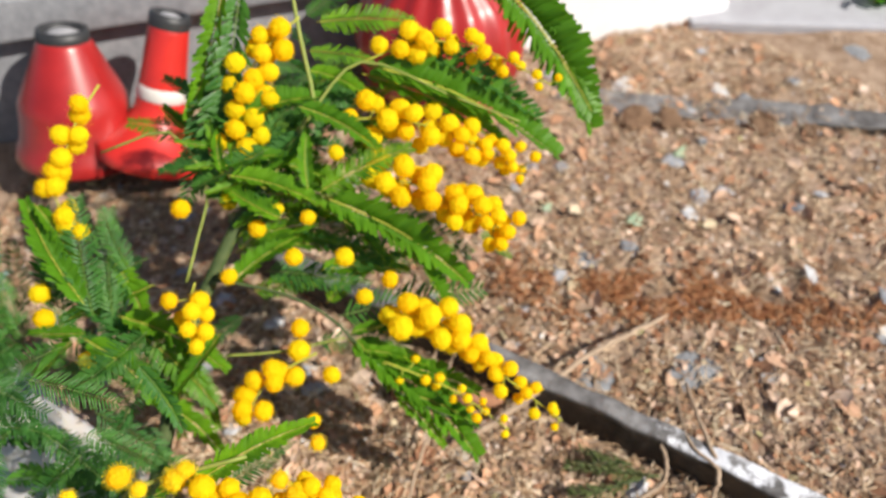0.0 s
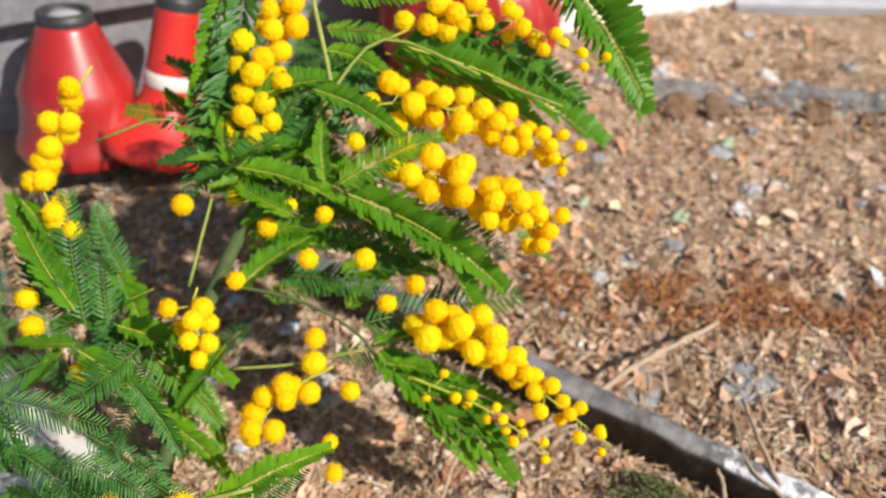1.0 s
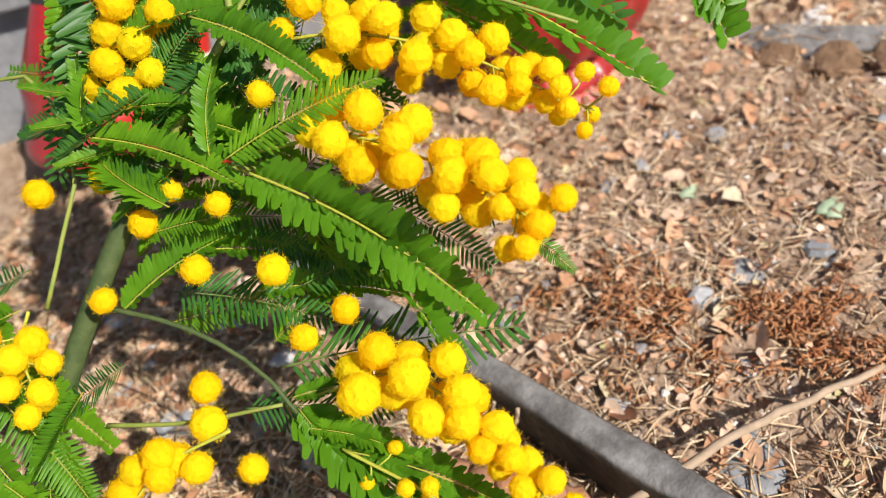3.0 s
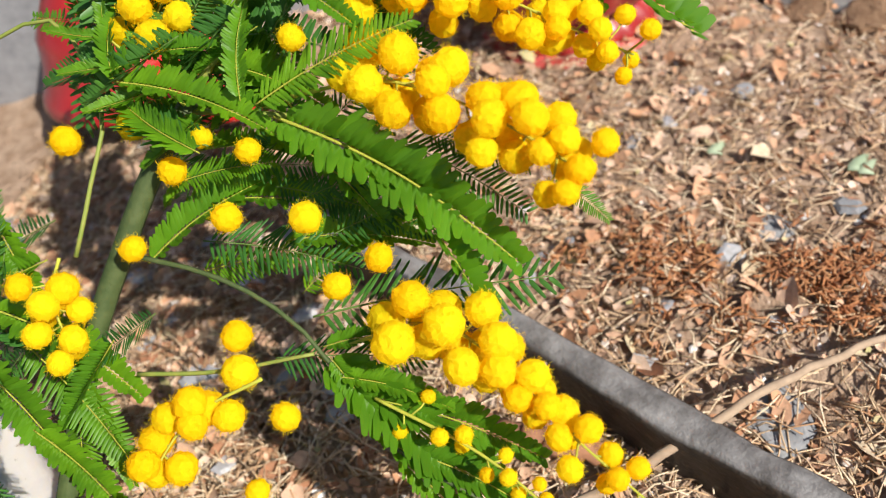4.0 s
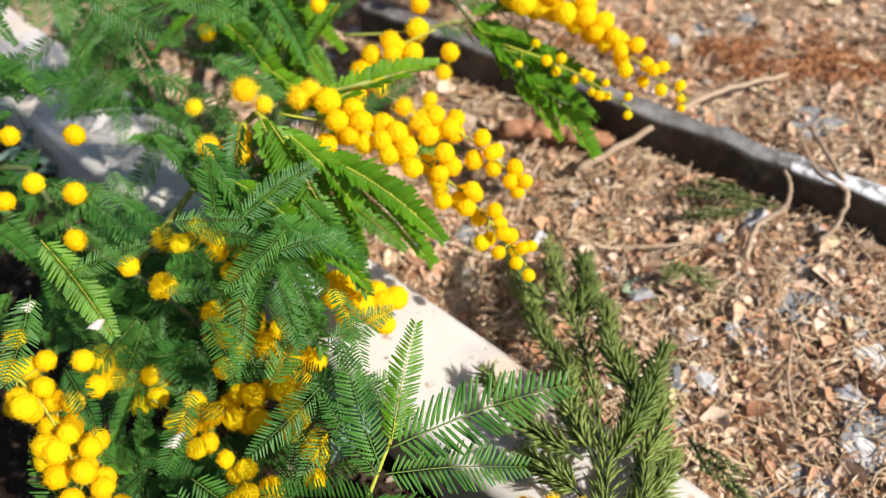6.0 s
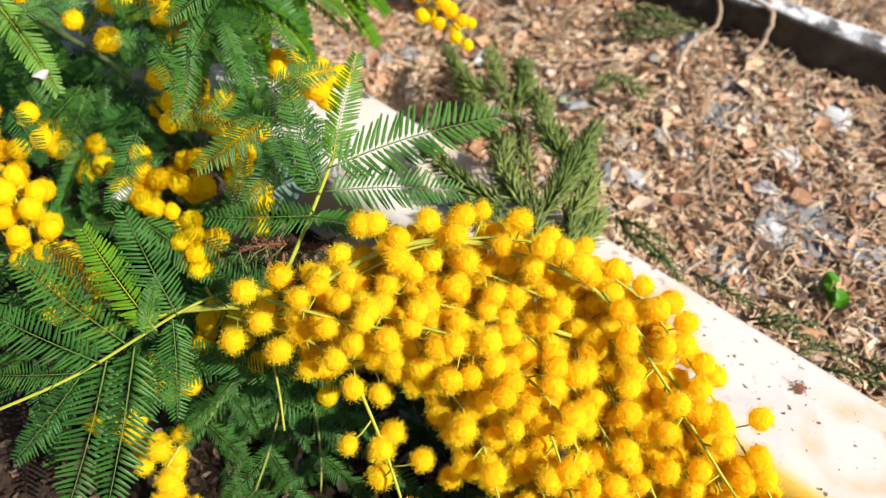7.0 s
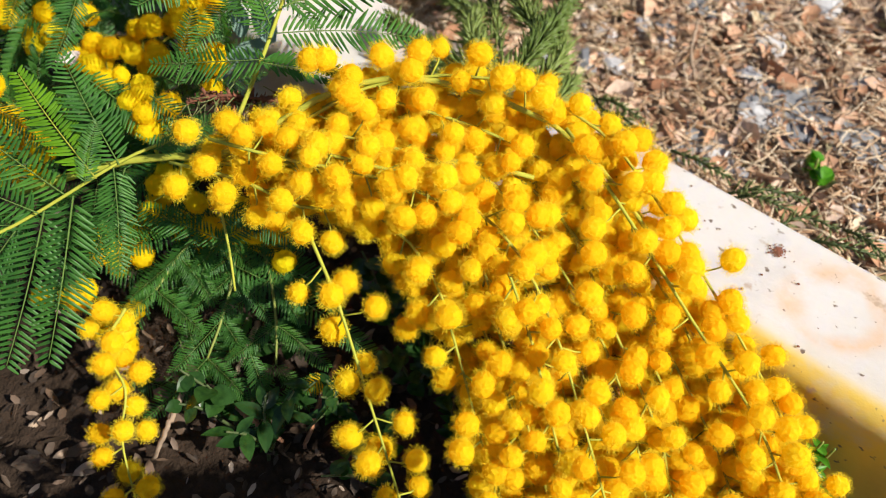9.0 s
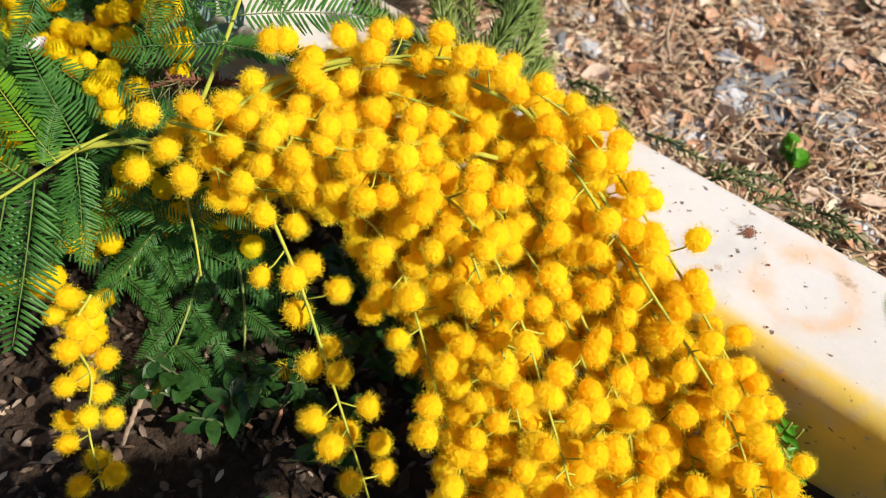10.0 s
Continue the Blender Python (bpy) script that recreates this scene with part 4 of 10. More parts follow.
flower(tall, Vector((-0.1920, 0.2283, 0.1071)), 0.0058, False)
flower(tall, Vector((-0.1711, 0.2140, 0.0933)), 0.0055, False)
flower(tall, Vector((-0.0258, 0.2420, 0.1203)), 0.005, False)
flower(tall, Vector((-0.0381, 0.2361, 0.1146)), 0.005, False)
flower(tall, Vector((-0.1032, 0.2430, 0.1212)), 0.005, False)
pinna(tall, (0.0181, 0.3608, 0.2197), (0.0811, 0.3110, 0.1647), (-0.1388, -0.3405, 0.9299), "bright", 1, 1.3)
pinna(tall, (0.0268, 0.3606, 0.2139), (0.0791, 0.3180, 0.1658), (-0.0210, -0.3533, 0.9353), "bright", 0, 1.2)
pinna(tall, (0.0339, 0.3656, 0.2173), (0.0730, 0.3332, 0.1792), (-0.2304, -0.2632, 0.9368), "bright", 1, 0.9)
pinna(tall, (-0.0372, 0.3214, 0.1885), (0.0622, 0.3041, 0.1580), (-0.1108, -0.2560, 0.9603), "bright", 1, 1.0)
pinna(tall, (-0.0404, 0.3218, 0.1834), (0.0325, 0.3055, 0.1594), (0.1106, -0.3926, 0.9131), "bright", 1, 0.9)
pinna(tall, (-0.0265, 0.3367, 0.1964), (0.0495, 0.3147, 0.1682), (-0.1194, -0.3393, 0.9331), "dark", 1, 0.7)
pinna(tall, (-0.0659, 0.3246, 0.1944), (-0.0343, 0.3226, 0.1925), (0.0689, -0.3363, 0.9392), "bright", 2, 1.2)
pinna(tall, (-0.0659, 0.3177, 0.1878), (-0.0357, 0.3108, 0.1811), (-0.0829, -0.3273, 0.9413), "bright", 1, 1.2)
pinna(tall, (-0.0617, 0.3345, 0.2040), (-0.0151, 0.3364, 0.2059), (-0.0167, -0.5080, 0.8612), "bright", 0, 1.1)
pinna(tall, (-0.0672, 0.3364, 0.2059), (-0.0398, 0.3502, 0.2192), (0.0529, -0.3441, 0.9374), "dark", 0, 1.1)
pinna(tall, (-0.1048, 0.3408, 0.2212), (-0.1230, 0.2947, 0.1795), (0.2318, -0.2939, 0.9273), "bright", 3, 0.8)
pinna(tall, (-0.0978, 0.3426, 0.2174), (-0.1183, 0.2712, 0.1540), (0.2035, -0.3621, 0.9097), "dark", 1, 0.7)
pinna(tall, (-0.1056, 0.3305, 0.2001), (-0.1242, 0.2718, 0.1462), (0.2713, -0.5294, 0.8038), "dark", 0, 0.7)
frond(tall, (-0.0858, 0.2740, 0.1498), (-0.1094, 0.2863, 0.1658), (0.0297, -0.2282, 0.9732), 3, 0.022, "bright", 1, 75, 0.1)
pinna(tall, (-0.1043, 0.2736, 0.1591), (-0.1069, 0.2899, 0.1748), (0.1679, -0.4218, 0.8910), "bright", 3, 1.3)
pinna(tall, (-0.1069, 0.2755, 0.1609), (-0.0762, 0.2822, 0.1674), (0.0744, -0.4018, 0.9127), "bright", 1, 1.2)
pinna(tall, (-0.1024, 0.2720, 0.1604), (-0.0559, 0.2644, 0.1530), (0.1248, -0.2218, 0.9671), "bright", 1, 1.0)
pinna(tall, (-0.0642, 0.2687, 0.1544), (-0.0642, 0.2899, 0.1748), (0.1954, -0.2264, 0.9542), "bright", 1, 1.1)
pinna(tall, (-0.0585, 0.2663, 0.1548), (-0.0160, 0.2825, 0.1705), (0.0896, -0.4173, 0.9043), "bright", 0, 1.0)
pinna(tall, (-0.0860, 0.2914, 0.1652), (-0.0669, 0.3111, 0.1841), (0.2488, -0.2589, 0.9333), "dark", 0, 1.2)
pinna(tall, (-0.0919, 0.2910, 0.1620), (-0.0727, 0.3088, 0.1792), (0.1505, -0.4230, 0.8935), "dark", 1, 1.2)
pinna(tall, (-0.0571, 0.2703, 0.1476), (0.0120, 0.2403, 0.1242), (0.0642, -0.5311, 0.8449), "bright", 1, 1.05)
pinna(tall, (-0.0398, 0.2693, 0.1411), (0.0081, 0.2341, 0.1127), (0.1592, -0.0109, 0.9872), "bright", 3, 0.9)
pinna(tall, (-0.0236, 0.2712, 0.1374), (0.0138, 0.2573, 0.1239), (0.1117, -0.4056, 0.9072), "dark", 0, 1.0)
pinna(tall, (-0.0154, 0.2737, 0.1370), (0.0139, 0.2677, 0.1312), (-0.0604, -0.2403, 0.9688), "dark", 0, 1.0)
pinna(tall, (-0.0953, 0.2614, 0.1296), (-0.0622, 0.2673, 0.1354), (-0.0558, -0.2895, 0.9556), "bright", None, 1.0)
pinna(tall, (-0.0972, 0.2667, 0.1162), (-0.0415, 0.2687, 0.1182), (0.0918, -0.1898, 0.9775), "bright", None, 1.0)
pinna(tall, (-0.0891, 0.2555, 0.1114), (-0.0382, 0.2515, 0.1075), (-0.0778, -0.2174, 0.9730), "dark", None, 1.0)
pinna(tall, (-0.0645, 0.2593, 0.1073), (-0.0187, 0.2614, 0.1093), (0.0093, -0.3309, 0.9436), "bright", None, 1.0)
pinna(tall, (-0.0524, 0.2396, 0.0953), (0.0184, 0.2508, 0.1061), (0.0341, -0.2382, 0.9706), "dark", None, 1.0)
pinna(tall, (-0.0674, 0.2719, 0.1190), (-0.0301, 0.2657, 0.1131), (0.0697, -0.4702, 0.8798), "dark", None, 1.0)
pinna(tall, (-0.0748, 0.2715, 0.1275), (-0.0353, 0.2715, 0.1275), (0.1200, -0.3494, 0.9293), "dark", None, 1.0)
pinna(tall, (-0.0472, 0.2268, 0.0936), (0.0208, 0.1868, 0.0550), (0.0048, -0.2135, 0.9769), "bright", 1, 1.0)
pinna(tall, (-0.0376, 0.2192, 0.0853), (0.0180, 0.2092, 0.0756), (0.0914, -0.4468, 0.8900), "bright", 1, 1.0)
pinna(tall, (-0.0264, 0.2090, 0.0759), (0.0180, 0.1980, 0.0652), (0.1446, -0.3221, 0.9356), "bright", 1, 1.0)
pinna(tall, (-0.0458, 0.2286, 0.0957), (-0.0181, 0.2326, 0.0996), (-0.0197, -0.3486, 0.9370), "bright", 1, 1.0)
pinna(tall, (-0.0428, 0.2253, 0.0954), (-0.0263, 0.2075, 0.0782), (0.0712, -0.3395, 0.9379), "bright", 1, 1.0)
pinna(tall, (-0.0237, 0.2075, 0.0732), (0.0013, 0.1895, 0.0558), (-0.1241, -0.2070, 0.9704), "bright", 1, 1.0)
pinna(tall, (-0.0400, 0.2210, 0.0920), (-0.0069, 0.2171, 0.0882), (-0.0656, -0.2024, 0.9771), "bright", 1, 1.0)
pinna(tall, (0.0188, 0.2770, 0.1180), (0.0348, 0.2676, 0.1089), (-0.1225, -0.3306, 0.9358), "bright", 2, 1.0)
pinna(tall, (-0.0362, 0.3271, 0.1663), (-0.0189, 0.3354, 0.1743), (-0.1025, -0.4816, 0.8704), "bright", 2, 1.2)
pinna(tall, (-0.0131, 0.3208, 0.1602), (0.0159, 0.3271, 0.1663), (0.0969, -0.3788, 0.9204), "bright", 2, 1.2)
pinna(tall, (-0.1049, 0.3025, 0.1620), (-0.1210, 0.3218, 0.1806), (0.0316, -0.1661, 0.9856), "dark", 1, 1.1)
pinna(tall, (-0.0681, 0.2942, 0.1681), (-0.0996, 0.2796, 0.1541), (0.0701, -0.2499, 0.9657), "dark", 1, 1.1)
pinna(tall, (-0.0853, 0.3217, 0.1769), (-0.1293, 0.3105, 0.1660), (0.1116, -0.1073, 0.9879), "bright", 1, 1.1)
pinna(tall, (-0.1126, 0.2980, 0.1536), (-0.1400, 0.3166, 0.1715), (0.2849, -0.4225, 0.8604), "bright", 3, 1.1)
pinna(tall, (-0.0868, 0.3203, 0.1762), (-0.0610, 0.3079, 0.1643), (0.0108, -0.3886, 0.9213), "dark", 1, 1.1)
pinna(tall, (-0.0683, 0.2939, 0.1840), (-0.0308, 0.2815, 0.1721), (-0.1237, -0.3923, 0.9115), "bright", 1, 1.1)
pinna(tall, (-0.0868, 0.2974, 0.1575), (-0.0424, 0.2969, 0.1570), (-0.0909, -0.0986, 0.9910), "dark", 1, 1.1)
pinna(tall, (-0.1060, 0.2846, 0.1601), (-0.1387, 0.2819, 0.1575), (-0.0034, -0.3749, 0.9270), "dark", 1, 1.1)
pinna(tall, (-0.0835, 0.2743, 0.1474), (-0.0581, 0.2763, 0.1493), (0.0209, -0.1539, 0.9879), "bright", 3, 1.1)
pinna(tall, (-0.0893, 0.2923, 0.1665), (-0.1249, 0.3124, 0.1858), (0.1335, -0.2612, 0.9560), "dark", 1, 1.1)
pinna(tall, (-0.0905, 0.2925, 0.1611), (-0.1102, 0.3225, 0.1901), (0.0671, -0.3740, 0.9250), "bright", 1, 1.1)
pinna(tall, (-0.0762, 0.2577, 0.1453), (-0.1060, 0.2722, 0.1593), (0.0758, -0.3592, 0.9302), "bright", 1, 1.1)
pinna(tall, (-0.0873, 0.2911, 0.1484), (-0.0553, 0.2851, 0.1426), (0.1109, -0.1300, 0.9853), "dark", 1, 1.1)
pinna(tall, (-0.0840, 0.2757, 0.1375), (-0.0606, 0.2861, 0.1476), (0.0963, -0.1530, 0.9835), "bright", 1, 1.1)
pinna(tall, (-0.0626, 0.2897, 0.1646), (-0.0881, 0.2815, 0.1567), (-0.0693, -0.1653, 0.9838), "bright", 1, 1.1)
pinna(tall, (-0.0834, 0.2825, 0.1675), (-0.1209, 0.2720, 0.1575), (0.2003, -0.2306, 0.9522), "dark", 1, 1.1)
pinna(tall, (-0.0769, 0.2635, 0.1430), (-0.1166, 0.2765, 0.1556), (-0.0224, -0.2619, 0.9648), "dark", 1, 1.1)
pinna(tall, (-0.0894, 0.2738, 0.1324), (-0.0537, 0.2752, 0.1338), (-0.1299, -0.0971, 0.9868), "bright", 3, 1.1)
pinna(tall, (-0.0650, 0.2745, 0.1403), (-0.0268, 0.2578, 0.1242), (0.2270, -0.1407, 0.9637), "bright", 1, 1.1)
pinna(tall, (-0.1000, 0.2949, 0.1753), (-0.0591, 0.3058, 0.1859), (-0.0374, -0.3866, 0.9215), "bright", 1, 1.1)
pinna(tall, (-0.1066, 0.3041, 0.1678), (-0.1364, 0.2872, 0.1515), (0.0528, -0.3702, 0.9274), "dark", 1, 1.1)
pinna(tall, (-0.0780, 0.2690, 0.1496), (-0.1017, 0.2599, 0.1408), (0.0662, -0.2710, 0.9603), "bright", 1, 1.1)
pinna(tall, (-0.0862, 0.2797, 0.1442), (-0.1177, 0.2796, 0.1441), (-0.0572, -0.1108, 0.9922), "bright", 1, 1.1)
pinna(tall, (-0.0843, 0.2895, 0.1536), (-0.0447, 0.2817, 0.1461), (0.1292, -0.2191, 0.9671), "bright", 1, 1.1)
pinna(tall, (-0.1707, 0.2307, 0.1147), (-0.1990, 0.2685, 0.1511), (0.3766, -0.3440, 0.8602), "bright", 1, 1.0)
pinna(tall, (-0.1963, 0.2675, 0.1465), (-0.1719, 0.2402, 0.1202), (0.3266, -0.2447, 0.9129), "bright", 3, 0.9)
pinna(tall, (-0.1670, 0.2273, 0.1104), (-0.1764, 0.2680, 0.1497), (0.1324, -0.3989, 0.9074), "dark", 0, 0.9)
pinna(tall, (-0.1597, 0.2305, 0.1065), (-0.1624, 0.2678, 0.1425), (0.2607, -0.4458, 0.8564), "dark", 0, 0.9)
pinna(tall, (-0.1502, 0.2441, 0.1240), (-0.1638, 0.2655, 0.1447), (0.2328, -0.3916, 0.8902), "dark", 0, 1)
pinna(tall, (-0.1701, 0.2202, 0.1065), (-0.1982, 0.2221, 0.1083), (0.2411, -0.2332, 0.9421), "bright", 1, 1.1)
pinna(tall, (-0.1798, 0.2241, 0.0971), (-0.2018, 0.2112, 0.0847), (0.2281, -0.1846, 0.9560), "bright", 1, 1.1)
pinna(tall, (-0.1715, 0.2202, 0.1021), (-0.1283, 0.1940, 0.0768), (0.2982, -0.3304, 0.8955), "bright", 1, 1.1)
pinna(tall, (-0.1564, 0.2296, 0.1076), (-0.1047, 0.2140, 0.0925), (0.2004, -0.1687, 0.9651), "bright", 1, 1.1)
pinna(tall, (-0.1429, 0.2219, 0.0999), (-0.1075, 0.1984, 0.0772), (0.1721, -0.2140, 0.9616), "bright", 0, 1.1)
pinna(tall, (-0.1251, 0.2165, 0.0890), (-0.1100, 0.1927, 0.0661), (0.0157, -0.1965, 0.9804), "bright", 1, 1.0)
pinna(tall, (-0.1402, 0.2024, 0.0809), (-0.1048, 0.1828, 0.0620), (0.2982, -0.2074, 0.9317), "bright", 1, 1)
pinna(tall, (-0.1057, 0.2199, 0.1069), (-0.1298, 0.2006, 0.0883), (0.0402, -0.2535, 0.9665), "bright", 1, 1)
pinna(tall, (-0.0969, 0.2305, 0.1065), (-0.1242, 0.2187, 0.0951), (0.0349, -0.1648, 0.9857), "dark", 0, 1)
pinna(tall, (-0.1012, 0.2790, 0.1322), (-0.0744, 0.2979, 0.1504), (0.1998, -0.2835, 0.9379), "dark", 0, 1.0)
pinna(tall, (-0.0645, 0.3199, 0.1562), (-0.0188, 0.3097, 0.1463), (0.2012, -0.1610, 0.9662), "dark", 1, 1.0)
pinna(tall, (-0.0599, 0.2848, 0.1234), (-0.0223, 0.3099, 0.1475), (0.1106, -0.2651, 0.9578), "dark", 2, 1.0)
pinna(tall, (-0.0668, 0.2983, 0.1441), (-0.0982, 0.3162, 0.1613), (0.0228, -0.3223, 0.9464), "dark", 1, 1.0)
pinna(tall, (-0.0706, 0.3063, 0.1516), (-0.1023, 0.3015, 0.1469), (-0.1000, -0.2486, 0.9634), "dark", 1, 1.0)
pinna(tall, (-0.0661, 0.3067, 0.1654), (-0.0366, 0.3077, 0.1663), (-0.1404, -0.2386, 0.9609), "dark", 2, 1.0)
pinna(tall, (-0.1107, 0.2803, 0.1261), (-0.0817, 0.2722, 0.1182), (0.0306, -0.4323, 0.9012), "dark", 0, 1.0)
pinna(tall, (-0.0615, 0.3030, 0.1453), (-0.1022, 0.3091, 0.1512), (0.1340, -0.3803, 0.9151), "dark", 1, 1.0)
pinna(tall, (-0.0629, 0.2280, 0.0895), (-0.0178, 0.2303, 0.0917), (-0.1069, -0.1397, 0.9844), "dark", 2, 1.0)
pinna(tall, (-0.1068, 0.2948, 0.1319), (-0.1356, 0.3074, 0.1441), (0.2538, -0.3129, 0.9152), "bright", 1, 1.0)
pinna(tall, (-0.0985, 0.2565, 0.0946), (-0.0571, 0.2634, 0.1013), (0.2326, -0.4072, 0.8832), "bright", 2, 1.0)
pinna(tall, (-0.0599, 0.2501, 0.0931), (-0.0332, 0.2688, 0.1111), (0.1785, -0.1061, 0.9782), "bright", 0, 1.0)
pinna(tall, (-0.0499, 0.2616, 0.0985), (-0.0187, 0.2720, 0.1085), (0.0591, -0.4184, 0.9064), "bright", 1, 1.0)
pinna(tall, (-0.0652, 0.2969, 0.1562), (-0.0364, 0.3196, 0.1782), (-0.0592, -0.2800, 0.9582), "dark", 1, 1.0)
pinna(tall, (-0.0579, 0.2718, 0.1134), (-0.0176, 0.2658, 0.1076), (0.0803, -0.1398, 0.9869), "dark", 0, 1.0)
pinna(tall, (-0.0465, 0.3084, 0.1444), (-0.0127, 0.3309, 0.1662), (-0.0093, -0.2157, 0.9764), "bright", 1, 1.0)
pinna(tall, (-0.0465, 0.2577, 0.1122), (-0.0060, 0.2696, 0.1237), (-0.0413, -0.3134, 0.9487), "dark", 0, 1.0)
pinna(tall, (-0.0982, 0.3133, 0.1560), (-0.1413, 0.3355, 0.1774), (0.2564, -0.1261, 0.9583), "dark", 1, 1.0)
pinna(tall, (-0.0565, 0.2812, 0.1409), (-0.0877, 0.3114, 0.1700), (0.1406, -0.3418, 0.9292), "bright", 0, 1.0)
pinna(tall, (-0.0676, 0.3242, 0.1686), (-0.0971, 0.3221, 0.1666), (-0.0524, -0.2761, 0.9597), "dark", 1, 1.0)
pinna(tall, (-0.0839, 0.3171, 0.1461), (-0.1243, 0.3445, 0.1725), (0.2126, -0.2682, 0.9396), "bright", 1, 1.0)
pinna(tall, (-0.1156, 0.2749, 0.1053), (-0.0928, 0.2885, 0.1184), (0.2203, -0.1228, 0.9677), "bright", 1, 1.0)
pinna(tall, (-0.1118, 0.3126, 0.1533), (-0.1619, 0.3180, 0.1585), (0.0409, -0.3304, 0.9429), "bright", 2, 1.0)
pinna(tall, (-0.0850, 0.3087, 0.1433), (-0.0493, 0.3372, 0.1708), (0.1559, -0.1758, 0.9720), "dark", 1, 1.0)
pinna(tall, (-0.0601, 0.2983, 0.1383), (-0.0379, 0.3122, 0.1517), (0.0271, -0.1932, 0.9808), "bright", 2, 1.0)
pinna(tall, (-0.0539, 0.2635, 0.1222), (-0.0201, 0.2716, 0.1299), (-0.0000, -0.3057, 0.9521), "dark", 0, 1.0)
pinna(tall, (-0.0545, 0.2772, 0.1365), (-0.0848, 0.2707, 0.1301), (0.1753, -0.0994, 0.9795), "dark", 1, 1.0)
pinna(tall, (-0.1081, 0.2744, 0.1051), (-0.0673, 0.3005, 0.1303), (-0.0108, -0.2838, 0.9588), "bright", 2, 1.0)
pinna(tall, (-0.0752, 0.3279, 0.1650), (-0.0474, 0.3407, 0.1773), (0.1371, -0.2901, 0.9471), "bright", 2, 1.0)
pinna(tall, (-0.1071, 0.2483, 0.1082), (-0.0672, 0.2702, 0.1294), (0.0342, -0.3792, 0.9247), "bright", 1, 1.0)
pinna(tall, (-0.0436, 0.3089, 0.1395), (-0.0137, 0.3276, 0.1576), (-0.1722, -0.3711, 0.9125), "bright", 1, 1.0)
pinna(tall, (-0.0785, 0.3191, 0.1684), (-0.0324, 0.3236, 0.1728), (0.0641, -0.1783, 0.9819), "dark", 1, 1.0)
pinna(tall, (-0.0725, 0.2914, 0.1378), (-0.1149, 0.2883, 0.1348), (0.0179, -0.2751, 0.9612), "dark", 1, 1.0)
pinna(tall, (-0.0924, 0.2995, 0.1335), (-0.1193, 0.3315, 0.1644), (0.0051, -0.4020, 0.9156), "dark", 1, 1.0)
pinna(tall, (-0.0609, 0.2952, 0.1403), (-0.1012, 0.2926, 0.1378), (0.2460, -0.2574, 0.9345), "dark", 1, 1.0)
pinna(tall, (-0.0706, 0.3285, 0.1609), (-0.0918, 0.3446, 0.1765), (0.0191, -0.3889, 0.9211), "dark", 0, 1.0)
pinna(tall, (-0.0498, 0.2847, 0.1335), (-0.0736, 0.2964, 0.1447), (0.0072, -0.1916, 0.9814), "dark", 2, 1.0)
pinna(tall, (-0.0700, 0.3071, 0.1639), (-0.0438, 0.3198, 0.1762), (-0.0532, -0.4120, 0.9096), "dark", 1, 1.0)
pinna(tall, (-0.1524, 0.2670, 0.1085), (-0.1985, 0.2542, 0.0962), (0.0767, -0.0719, 0.9945), "dark", 0, 1.0)
pinna(tall, (-0.1323, 0.2268, 0.0945), (-0.1290, 0.1917, 0.0607), (0.0325, -0.0175, 0.9993), "bright", 2, 1.0)
pinna(tall, (-0.1558, 0.2462, 0.1148), (-0.1708, 0.2117, 0.0814), (0.0701, -0.0748, 0.9947), "dark", 1, 1.0)
pinna(tall, (-0.1493, 0.2348, 0.0815), (-0.1949, 0.2234, 0.0705), (0.2319, -0.2543, 0.9389), "dark", 2, 1.0)
pinna(tall, (-0.1463, 0.2253, 0.0932), (-0.1788, 0.2419, 0.1092), (-0.0203, -0.0956, 0.9952), "dark", 1, 1.0)
pinna(tall, (-0.1397, 0.2397, 0.0873), (-0.1846, 0.2382, 0.0858), (0.1981, -0.0351, 0.9796), "dark", 0, 1.0)
pinna(tall, (-0.1421, 0.2340, 0.0980), (-0.1658, 0.2158, 0.0804), (0.2221, -0.2854, 0.9323), "dark", 2, 1.0)
pinna(tall, (-0.1369, 0.2382, 0.0833), (-0.1780, 0.2460, 0.0908), (-0.0121, -0.3549, 0.9348), "dark", 1, 1.0)
pinna(tall, (-0.1432, 0.2476, 0.1101), (-0.1938, 0.2374, 0.1003), (-0.0204, -0.1861, 0.9823), "bright", 1, 1.0)
pinna(tall, (-0.1654, 0.2577, 0.1234), (-0.1438, 0.2295, 0.0962), (0.2641, -0.1418, 0.9540), "bright", 1, 1.0)
pinna(tall, (-0.1873, 0.2239, 0.0911), (-0.1888, 0.2606, 0.1265), (0.1735, -0.1461, 0.9739), "dark", 0, 1.0)
pinna(tall, (-0.1548, 0.2157, 0.0852), (-0.1819, 0.2305, 0.0994), (-0.0043, -0.1234, 0.9923), "dark", 1, 1.0)
pinna(tall, (-0.1591, 0.2170, 0.0771), (-0.2025, 0.2277, 0.0874), (-0.0075, -0.1326, 0.9911), "dark", 0, 1.0)
pinna(tall, (-0.1914, 0.2407, 0.1024), (-0.1988, 0.2759, 0.1364), (0.1251, -0.1183, 0.9851), "dark", 1, 1.0)
pinna(tall, (-0.1524, 0.2476, 0.0956), (-0.1458, 0.2178, 0.0669), (-0.0000, -0.2475, 0.9689), "dark", 1, 1.0)

